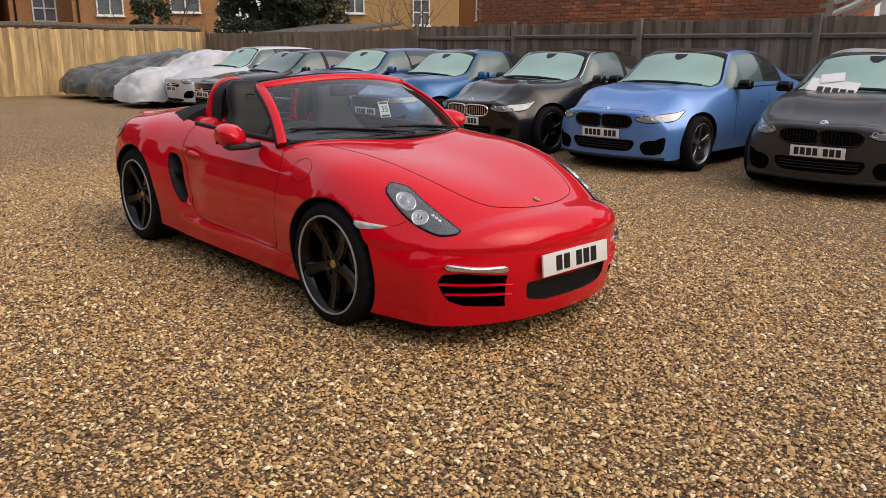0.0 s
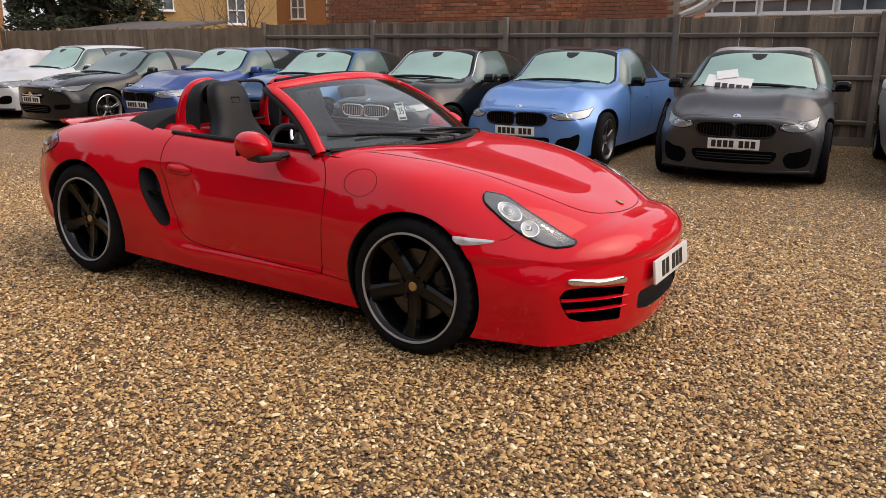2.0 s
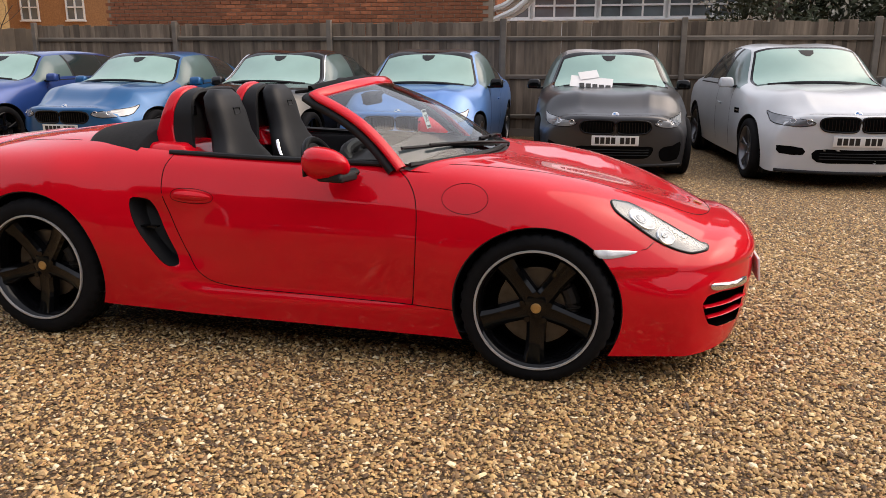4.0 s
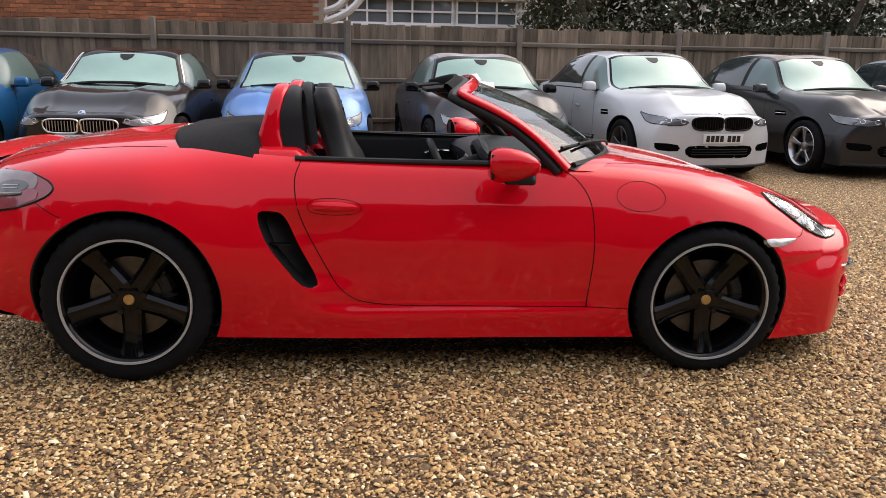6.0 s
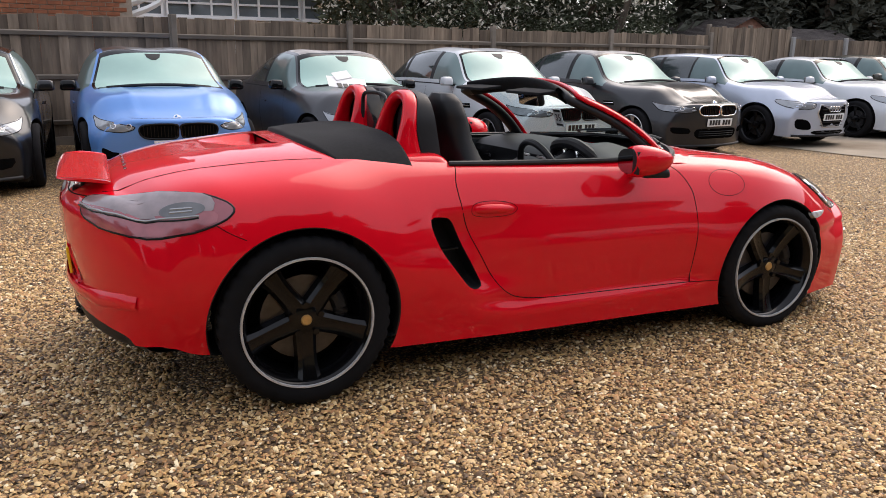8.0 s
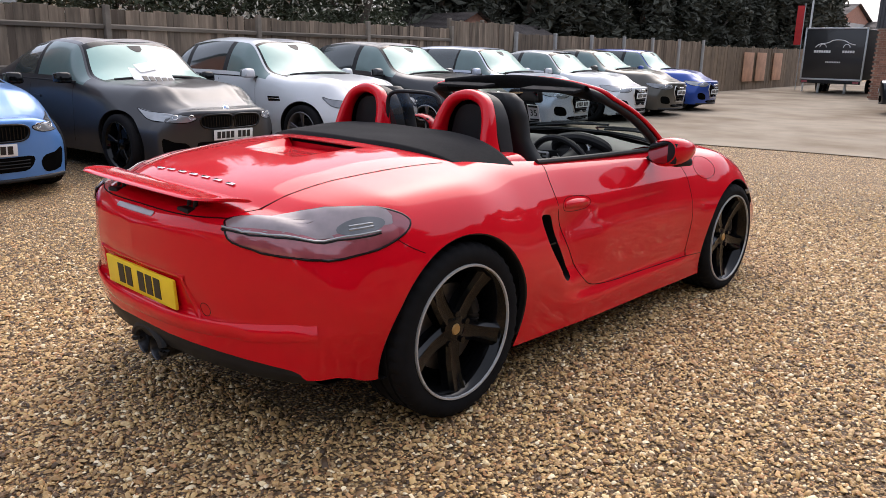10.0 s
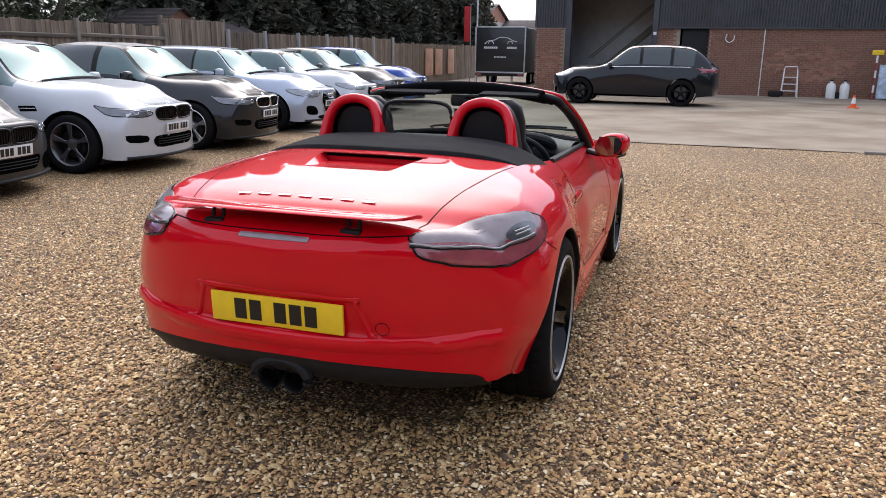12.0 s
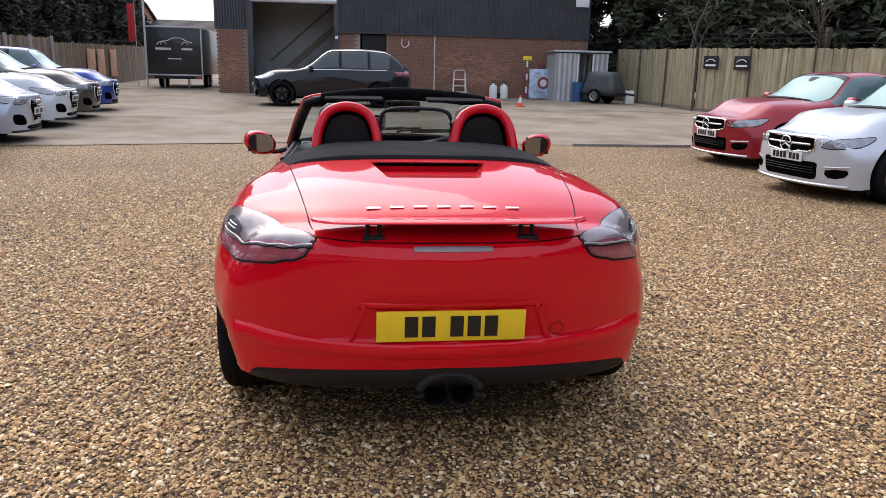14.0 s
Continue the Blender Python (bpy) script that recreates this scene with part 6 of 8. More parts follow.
# red flag banner at the lane corner
fl = thing("banner_pole", at(32.0, 9.34), "red feather banner on a thin pole", "banner")
part("pole", cyl(0.02, 3.6, (0, 0, 1.8), 'z', 8), GALV, fl)
part("flag", box(0.02, 0.30, 1.6, (0, 0.16, 2.7), 0.005), mat("red_cloth", (0.5, 0.03, 0.03), 0.8), fl)
# lamp post down the lane
lp = thing("lane_post", at(31.1, 8.75), "thin pale post beside the lane", "post")
part("pole", cyl(0.04, 5.6, (0, 0, 2.8), 'z', 8), UPVC, lp)


# two cars under sheets
def covered(x, y, heading, mt, label, seed, L=4.4, W=1.85, H=1.36):
    rng = np.random.default_rng(seed)
    root = thing("covered_car", pose(x, y, 0, 0, 0, heading), label, "covered car", "cars under sheets")
    n, m_ = 90, 60
    top = pchip([(-L / 2, 0.75), (-L / 2 + 0.15, 0.95), (-1.3, 1.02), (-0.75, H - 0.05), (-0.1, H), (0.3, H - 0.05), (1.0, 0.98), (1.7, 0.86), (L / 2 - 0.12, 0.72), (L / 2, 0.55)])
    V, F = [], []
    for i in range(n + 1):
        x_ = -L / 2 - 0.1 + (L + 0.2) * i / n
        t = float(top(x_))
        for j in range(m_ + 1):
            u = -1 + 2 * j / m_
            a = abs(u)
            if a < 0.55:
                yy, zz = u / 0.55 * 0.66, t - 0.06 * (a / 0.55) ** 3
            else:
                f = (a - 0.55) / 0.45
                yy, zz = math.copysign(0.66 + 0.26 * min(1, f * 1.9) ** 0.7 + 0.04 * f, u), (t - 0.06) * (1 - f ** 1.15) + 0.16 * f
            e = min(1, (L / 2 + 0.1 - abs(x_)) / 0.35)
            yy *= 0.72 + 0.28 * math.sqrt(max(e, 0))
            fold = 0.05 * noise.noise(Vector((x_ * 2.2, yy * 2.6 + seed, zz * 1.3))) + 0.035 * (abs(noise.noise(Vector((x_ * 5, yy * 6, zz * 4 + seed)))) - 0.2)
            zz2 = zz if i not in (0, n) else 0.14
            V.append((x_ + fold, yy * W / 1.85 + fold * (1 if u > 0 else -1), max(0.06, zz2 + fold * 1.2)))
    for i in range(n):
        for j in range(m_):
            a = i * (m_ + 1) + j
            F.append((a, a + 1, a + m_ + 2, a + m_ + 1))
    mesh_part("cover", V, F, mt, root)
    for cx_ in (1.3, -1.3):
        for side in (-1, 1):
            wheel(root, (cx_, side * 0.70, 0.31), 0.31, 0.2, 0.2, side, SILVER, 8)
    return root


SHEETW = mat("white_sheet", (0.50, 0.51, 0.53), 0.65, var=0.15, scale=3, bump=0.004, bscale=14)
SHEETG = mat("grey_sheet", (0.050, 0.054, 0.050), 0.36, coat=0.35, var=0.4, scale=3, bump=0.006, bscale=12)
covered(-14.75, 6.5, -92, SHEETW, "car under a crumpled white sheet", 5)
covered(-17.0, 6.55, -92, SHEETG, "car under a shiny grey plastic sheet", 9)
covered(-19.1, 6.5, -94, SHEETG, "low car under a dark grey sheet", 13, H=1.2)


def park(build, x, y, heading, *args, **kw):
    """Stands a car so that the middle of its nose is above (x, y)."""
    name, mt, s, label = args
    nose = s["wb"] / 2 + s["fo"]
    a = radians(heading)
    ox, oy = x - nose * math.cos(a), y - nose * math.sin(a)
    return saloon(name, pose(ox, oy, gz(ox) + (0.008 if ox > 9.3 else 0.0), 0, 0, heading), mt, s, label, **kw)


BLUE_M = paint("sky_blue_paint", (0.10, 0.24, 0.56), 0.25, 0.45)
GREY_M = paint("dark_grey_paint", (0.036, 0.036, 0.039), 0.4, 0.5, 0.4)
BLACK_M = paint("black_paint", (0.006, 0.006, 0.007), 0.0, 0.05)
WHITE_M = paint("white_paint", (0.52, 0.54, 0.56), 0.0, 0.45)
DARK5_M = paint("charcoal_paint", (0.020, 0.021, 0.024), 0.3, 0.35)
SILVER_M = paint("pale_grey_paint", (0.42, 0.46, 0.54), 0.3, 0.5)
BRONZE_M = paint("bronze_grey_paint", (0.06, 0.055, 0.045), 0.3, 0.5)
NAVY_M = paint("deep_blue_paint", (0.012, 0.05, 0.26), 0.3, 0.35)
TEAL_M = paint("bright_blue_paint", (0.011, 0.095, 0.25), 0.35, 0.25)
MIDBLUE_M = paint("dark_blue_paint", (0.022, 0.060, 0.23), 0.3, 0.28)
REDC_M = paint("dull_red_paint", (0.30, 0.014, 0.024), 0.1, 0.45)
SILVW_M = paint("silver_white_paint", (0.55, 0.58, 0.62), 0.25, 0.45)
CARBON = mat("carbon_roof", (0.03, 0.028, 0.027), 0.35, coat=0.6, var=0.3, scale=80)
RIMDARK = mat("dark_alloy", (0.17, 0.17, 0.18), 0.35, 0.8, var=0.1)

park(saloon, -1.13, 4.79, -87.5, "coupe", BLUE_M, dict(COUPE, roof_mat=CARBON, rim_mat=RIMDARK, mirror_mat=GLOSSBLACK), "sky-blue coupe with black kidney grilles on gravel")
ICED = mat("frosted_roof", (0.30, 0.29, 0.285), 0.6, var=0.35, scale=5, dirt=(0.16, 0.14, 0.13), dscale=3.0)
park(saloon, 1.41, 4.91, -84.5, "coupe", GREY_M, dict(COUPE, mirror_mat=GLOSSBLACK, roof_mat=ICED), "frosted dark grey coupe with papers on its windscreen")
park(saloon, 3.90, 4.89, -83, "saloon_car", WHITE_M, dict(SALOON, rim_mat=RIMDARK), "white sports saloon with black kidney grilles")
park(saloon, 6.43, 5.06, -83, "saloon_car", DARK5_M, dict(SALOON, rim_mat=SILVER, grille_mat=CHROME, roof_mat=ICED), "charcoal sports saloon with bright-framed grilles")
park(saloon, 9.17, 5.38, -83.5, "hatchback", SILVER_M, dict(HATCH), "pale grey-blue hatchback with a black grille")
park(saloon, 11.93, 5.67, -83.5, "coupe", WHITE_M, dict(COUPE, make="rings", h=1.45, pz=0.55, intake=HATCH["intake"], mid_intake=HATCH["mid_intake"], lamp=HATCH["lamp"]), "white coupe with a dark grille beside the fence")
park(saloon, 14.11, 5.84, -83.5, "saloon_car", BRONZE_M, dict(SALOON, make="rings", h=1.50, pz=0.55, intake=HATCH["intake"], mid_intake=HATCH["mid_intake"], lamp=HATCH["lamp"]), "dark bronze saloon with misted windscreen")
park(saloon, 16.50, 6.08, -83.5, "hatchback", NAVY_M, dict(HATCH, w=1.74, wb=2.47, h=1.52), "deep blue small hatchback at the row's end")
park(saloon, -3.38, 4.68, -90, "coupe", BLACK_M, dict(COUPE, grille_mat=CHROME, bar_mat=SILVER, bead=CHROME, h=1.455, intake=[[(0.54, 0.36), (0.75, 0.38), (0.72, 0.29), (0.56, 0.28)]]), "black coupe with chrome window line and kidney grilles")
park(saloon, -5.55, 4.55, -90, "coupe", TEAL_M, dict(COUPE, w=1.85, wb=2.69, h=1.43), "bright blue compact coupe in the parked row")
park(saloon, -8.01, 4.53, -90, "hatchback", MIDBLUE_M, dict(HATCH, make="kidney", w=1.77, wb=2.69, h=1.44, gz=0.62), "dark blue hatchback with kidney grilles")
park(saloon, -10.35, 4.10, -90, "saloon_car", BLACK_M, dict(SALOON, make="plain", h=1.40, w=1.93, screen_mat=SIDEFROST, belt=0.95, hood=0.96, nose=0.76, blb=-2.0, deck=1.05, rim_mat=SILVER), "black four-door fastback with silver wheels")
park(saloon, -13.19, 4.71, -90, "hatchback", WHITE_M, dict(HATCH, make="plain", h=1.46, hood=1.0, nose=0.74, belt=0.96, deck=1.10, w=1.84), "white hatchback with a chrome grille bar")
STAR = dict(COUPE, make="star", h=1.44, pz=0.475, rim_mat=RIMDARK, lip_line=SILVER,
            lamp=[(0.50, 0.620), (0.58, 0.690), (0.70, 0.722), (0.79, 0.742), (0.80, 0.680), (0.76, 0.618), (0.64, 0.598), (0.54, 0.600)],
            intake=[[(0.56, 0.355), (0.78, 0.375), (0.76, 0.290), (0.60, 0.270)]],
            mid_intake=[[(-0.44, 0.43), (-0.2, 0.43), (0.2, 0.43), (0.44, 0.43), (0.46, 0.36), (0.43, 0.24), (0.2, 0.235), (-0.2, 0.235), (-0.43, 0.24), (-0.46, 0.36)]])
park(saloon, 6.95, -5.30, 97, "coupe", REDC_M, STAR, "dull red coupe with a star-badged grille")
park(saloon, 4.00, -4.88, 99, "coupe", SILVW_M, STAR, "silver-white coupe with a star-badged grille")

SUV = dict(HATCH, w=1.94, wb=2.895, fo=0.90, ro=1.02, h=1.70, hood=1.12, nose=0.86, deck=1.18, cowl=1.02, hdr=0.02, blt=-1.55, blb=-2.28, belt=1.08, bpil=-0.30, cdoor=-1.15, cpil=0.45, wr=0.375, ww=0.27, rim=0.27, make="plain", screen_mat=DARKGLASS, front_glass=DARKGLASS, sill=0.30, lip=0.26, bead=CHROME, rim_mat=GLOSSBLACK, pz=0.58,
           lamp=[(0.55, 0.86), (0.70, 0.93), (0.90, 0.94), (0.92, 0.84), (0.74, 0.78), (0.58, 0.80)])
park(saloon, 20.00, 3.03, 90, "suv", paint("black_blue_paint", (0.006, 0.007, 0.010), 0.1, 0.10), SUV, "black SUV with chrome window line before the workshop")

# ---- the red open sports car ----
car = thing("sports_car", pose(0, 0, 0), "glossy red open two-seat sports car with black wheels, roof down", "car")
C = {
    "zc": [(-1.93, 0.853), (-1.90, 0.885), (-1.74, 0.932), (-1.46, 0.975), (-1.15, 1.000), (-0.9, 1.012), (-0.3, 1.02), (0.55, 0.96), (0.80, 0.925), (1.0, 0.895), (1.25, 0.850), (1.5, 0.800), (1.75, 0.735), (2.0, 0.645)],
    "w1": [(-1.93, 0.46), (-1.6, 0.52), (-1.2, 0.59), (-0.8, 0.655), (-0.4, 0.665), (0.3, 0.665), (0.65, 0.66), (1.0, 0.63), (1.4, 0.60), (1.75, 0.55), (2.0, 0.46)],
    "z1": [(-1.93, 0.858), (-1.82, 0.90), (-1.6, 0.94), (-1.2, 0.962), (-0.8, 0.945), (-0.5, 0.925), (0.0, 0.905), (0.55, 0.895), (0.85, 0.893), (1.15, 0.878), (1.4, 0.842), (1.6, 0.79), (1.8, 0.715), (2.0, 0.615)],
    "w2": [(-1.93, 0.70), (-1.8, 0.762), (-1.5, 0.80), (-1.2, 0.815), (-0.8, 0.780), (-0.4, 0.750), (0.3, 0.745), (0.8, 0.755), (1.2, 0.785), (1.5, 0.775), (1.75, 0.735), (2.0, 0.66)],
    "z2": [(-1.93, 0.80), (-1.8, 0.838), (-1.6, 0.862), (-1.2, 0.862), (-0.8, 0.835), (-0.4, 0.830), (0.5, 0.820), (0.9, 0.815), (1.2, 0.805), (1.5, 0.745), (1.75, 0.655), (2.0, 0.545)],
    "w3": [(-1.93, 0.825), (-1.75, 0.875), (-1.5, 0.893), (-1.2, 0.90), (-0.9, 0.885), (-0.5, 0.850), (0.3, 0.842), (0.8, 0.855), (1.2, 0.888), (1.5, 0.882), (1.75, 0.845), (2.0, 0.775)],
    "z3": [(-1.93, 0.56), (-1.2, 0.58), (-0.4, 0.50), (0.4, 0.50), (1.2, 0.56), (2.0, 0.42)],
    "w4": [(-1.93, 0.77), (-1.6, 0.80), (-0.85, 0.840), (0.8, 0.815), (1.6, 0.835), (2.0, 0.75)],
    "z4": [(-1.93, 0.300), (-1.8, 0.256), (-1.6, 0.232), (-1.5, 0.222), (-0.84, 0.190), (0.79, 0.160), (1.5, 0.140), (2.0, 0.130)],
}


def smooth(a, b, v):
    t = np.clip((v - a) / (b - a), 0, 1)
    return t * t * (3 - 2 * t)


def sculpt(G):
    """Creases pressed into the flanks and the rear bumper."""
    x, y, z = G[..., 0].copy(), G[..., 1], G[..., 2]
    side = np.sign(y)
    along = smooth(-0.62, -0.30, x) * (1 - smooth(0.62, 0.90, x))
    crease = 0.300 + 0.13 * np.clip(-0.25 - x, 0, 1) ** 1.3
    hollow = smooth(crease - 0.004, crease + 0.022, z) * (1 - smooth(0.42, 0.62, z))
    ridge = np.exp(-((z - 0.742) / 0.030) ** 2) * smooth(-0.9, -0.5, x) * (1 - smooth(0.5, 0.95, x))
    wide = np.abs(y) > 0.70
    G[..., 1] = y + side * wide * (along * (-0.020 * hollow + 0.008 * (1 - smooth(crease - 0.03, crease, z)) * (z < crease)) + 0.006 * ridge)
    edge = -0.540 - 0.60 * (z - 0.412)                     # the scoop deepens towards the intake and ends at its rear edge
    scoop = smooth(-0.15, -0.52, x) * smooth(edge - 0.005, edge + 0.075, x) * smooth(0.36, 0.47, z) * (1 - smooth(0.62, 0.78, z)) * wide
    G[..., 1] = G[..., 1] - side * 0.038 * scoop
    rear = x < -1.74
    low = 1 - smooth(0.462, 0.497, z)
    plate = smooth(0.36, 0.30, np.abs(y) + 0.35 * (z - 0.54)) * smooth(0.462, 0.478, z) * (1 - smooth(0.608, 0.638, z))
    G[..., 0] = G[..., 0] + np.where(rear, -0.016 * low + 0.020 * plate * (x < -1.94), 0)
    nose = smooth(1.42, 1.58, x)
    under = (1 - smooth(0.488, 0.522, z))
    G[..., 1] = G[..., 1] * (1 - 0.016 * under * nose)
    G[..., 0] = G[..., 0] - 0.012 * under * nose
    return G


sh = Shell(C, (16, 10, 12, 18), 0.020, 0.30, 0.25, 0.205, 0.170, rings=10, cap_z=(0.42, 0.70), carve=sculpt)
FW, RW = (1.2375, 0.325), (-1.2375, 0.354)
FR, RR = 0.364, 0.384
VENT = catmull([(-0.705, 0.712), (-0.655, 0.722), (-0.600, 0.700), (-0.545, 0.585), (-0.470, 0.440), (-0.475, 0.405), (-0.525, 0.412), (-0.585, 0.480), (-0.670, 0.600)], 5, True)
SIDE_IN = catmull([(0.410, 0.375), (0.50, 0.388), (0.640, 0.402), (0.695, 0.372), (0.665, 0.275), (0.61, 0.240), (0.50, 0.228), (0.415, 0.222), (0.388, 0.29)], 5, True)
MID_IN = catmull([(-0.285, 0.335), (0.0, 0.335), (0.285, 0.335), (0.312, 0.300), (0.265, 0.230), (0.0, 0.218), (-0.265, 0.230), (-0.312, 0.300)], 5, True)
for side in (-1, 1):
    sh.cut(arch(*FW, FR, 64), 'y', side, 0.5, 0.03)
    sh.cut(arch(*RW, RR, 64), 'y', side, 0.5, 0.03)
    sh.cut([tuple(p) for p in VENT], 'y', side, 0.5, 0.02)
    sh.cut([(side * p[0], p[1]) for p in SIDE_IN], 'x', 1, 1.6, 0.02)
DIFF = [(0.0, 0.388), (0.30, 0.380), (0.45, 0.370), (0.60, 0.353), (0.70, 0.332), (0.725, 0.27), (0.73, 0.18)]
sh.cut([(-0.86, 0.1), (0.86, 0.1)] + DIFF[::-1] + [(-y, z) for y, z in DIFF[1:]], 'x', -1, 1.60, 0.03)
TROUGH = [(-1.215, -0.250), (-1.215, 0.250), (-1.50, 0.190), (-1.50, -0.190)]
sh.cut(TROUGH, 'z', 1, 0.8, 0.03)
sh.cut([tuple(p) for p in MID_IN], 'x', 1, 1.6, 0.02)
J = sh.J
fx, fj, fs, mid = sh.fx, sh.fj, sh.fs, sh.mid
live = sh.region != "gone"
cockpit = (fj < J[1]) & (fx < 1.05) & (fx > -0.86) & (mid[:, 0] < 0.66 + 0.33 * np.maximum(0, 1 - (np.abs(mid[:, 1]) / 0.66) ** 2.2)) & (mid[:, 0] > -1.08 + 0.25 * (np.abs(mid[:, 1]) / 0.66) ** 2)
live &= ~cockpit
DOOR = catmull([(0.69, 0.30), (0.705, 0.55), (0.70, 0.74), (0.655, 0.835), (0.58, 0.90), (0.1, 0.96), (-0.52, 0.96), (-0.555, 0.84), (-0.535, 0.70), (-0.47, 0.56), (-0.36, 0.385), (-0.20, 0.325), (0.2, 0.312)], 6, True)
taken = np.zeros(len(fx), bool)


def grab(nm, sel, lb=""):
    global taken
    sel = sel & live & ~taken
    taken = taken | sel
    return sh.take(nm, sel, RED, car, lb)


doors = {}
for side in (-1, 1):
    doors[side] = grab("door", inside(DOOR, mid[:, 0], mid[:, 2]) & (fs == side) & (fj > J[1]))
BONNET = catmull([(1.985, 0), (1.955, 0.20), (1.86, 0.36), (1.62, 0.465), (1.25, 0.545), (0.85, 0.600), (0.4, 0.62), (0.4, -0.62), (0.85, -0.600), (1.25, -0.545), (1.62, -0.465), (1.86, -0.36), (1.955, -0.20)], 5, True)
grab("bonnet", inside(BONNET, mid[:, 0], mid[:, 1]) & (mid[:, 2] > 0.6))
LID = [(-1.10, -0.62), (-1.10, 0.62), (-1.6, 0.535), (-1.93, 0.475), (-1.93, -0.475), (-1.6, -0.535)]
grab("rear_lid", inside(LID, mid[:, 0], mid[:, 1]) & (fj < J[1] + 1) & (mid[:, 2] > 0.7))
grab("front_bumper", (mid[:, 0] > 1.52) & (mid[:, 2] < 0.60))
grab("rear_bumper", (mid[:, 0] < -1.55) & (mid[:, 2] < 0.795))
for side in (-1, 1):
    grab("sill", (mid[:, 0] < 0.86) & (mid[:, 0] > -0.84) & (mid[:, 2] < 0.30) & (fs == side))
grab("body", live)
# shut lines
for side in (-1, 1):
    sh.line("shut_line", [(0.69, 0.305), (0.708, 0.55), (0.70, 0.74), (0.655, 0.835), (0.59, 0.885)], 'y', side, SEAM, car, 0.0028)
    sh.line("shut_line", [(-0.535, 0.915), (-0.557, 0.84), (-0.535, 0.70), (-0.47, 0.56), (-0.36, 0.385), (-0.20, 0.325), (0.2, 0.312), (0.69, 0.305)], 'y', side, SEAM, car, 0.0028)
    sh.line("shut_line", [(0.69, 0.305), (0.88, 0.295)], 'y', side, SEAM, car, 0.0022)
    sh.line("shut_line", [(-1.58, 0.775), (-1.52, 0.735), (-1.46, 0.705)], 'y', side, SEAM, car, 0.0022)
    sh.line("shut_line", [(-1.10, side * 0.605), (-1.6, side * 0.535), (-1.93, side * 0.475)], 'z', 1, SEAM, car, 0.0028)
    cap = [(0.915 + 0.103 * math.cos(q), 0.782 + 0.060 * math.sin(q)) for q in np.linspace(0, 2 * math.pi, 25)[:-1]]
    if side < 0:
        sh.line("fuel_flap_line", cap, 'y', side, SEAM, car, 0.0014, closed=True, smooth_n=2)
sh.line("bonnet_line", [tuple(p) for p in BONNET[0:32]] , 'z', 1, SEAM, car, 0.0028, smooth_n=0)
sh.line("bonnet_line", [tuple(p) for p in BONNET[38:]] + [tuple(BONNET[0])], 'z', 1, SEAM, car, 0.0028, smooth_n=0)
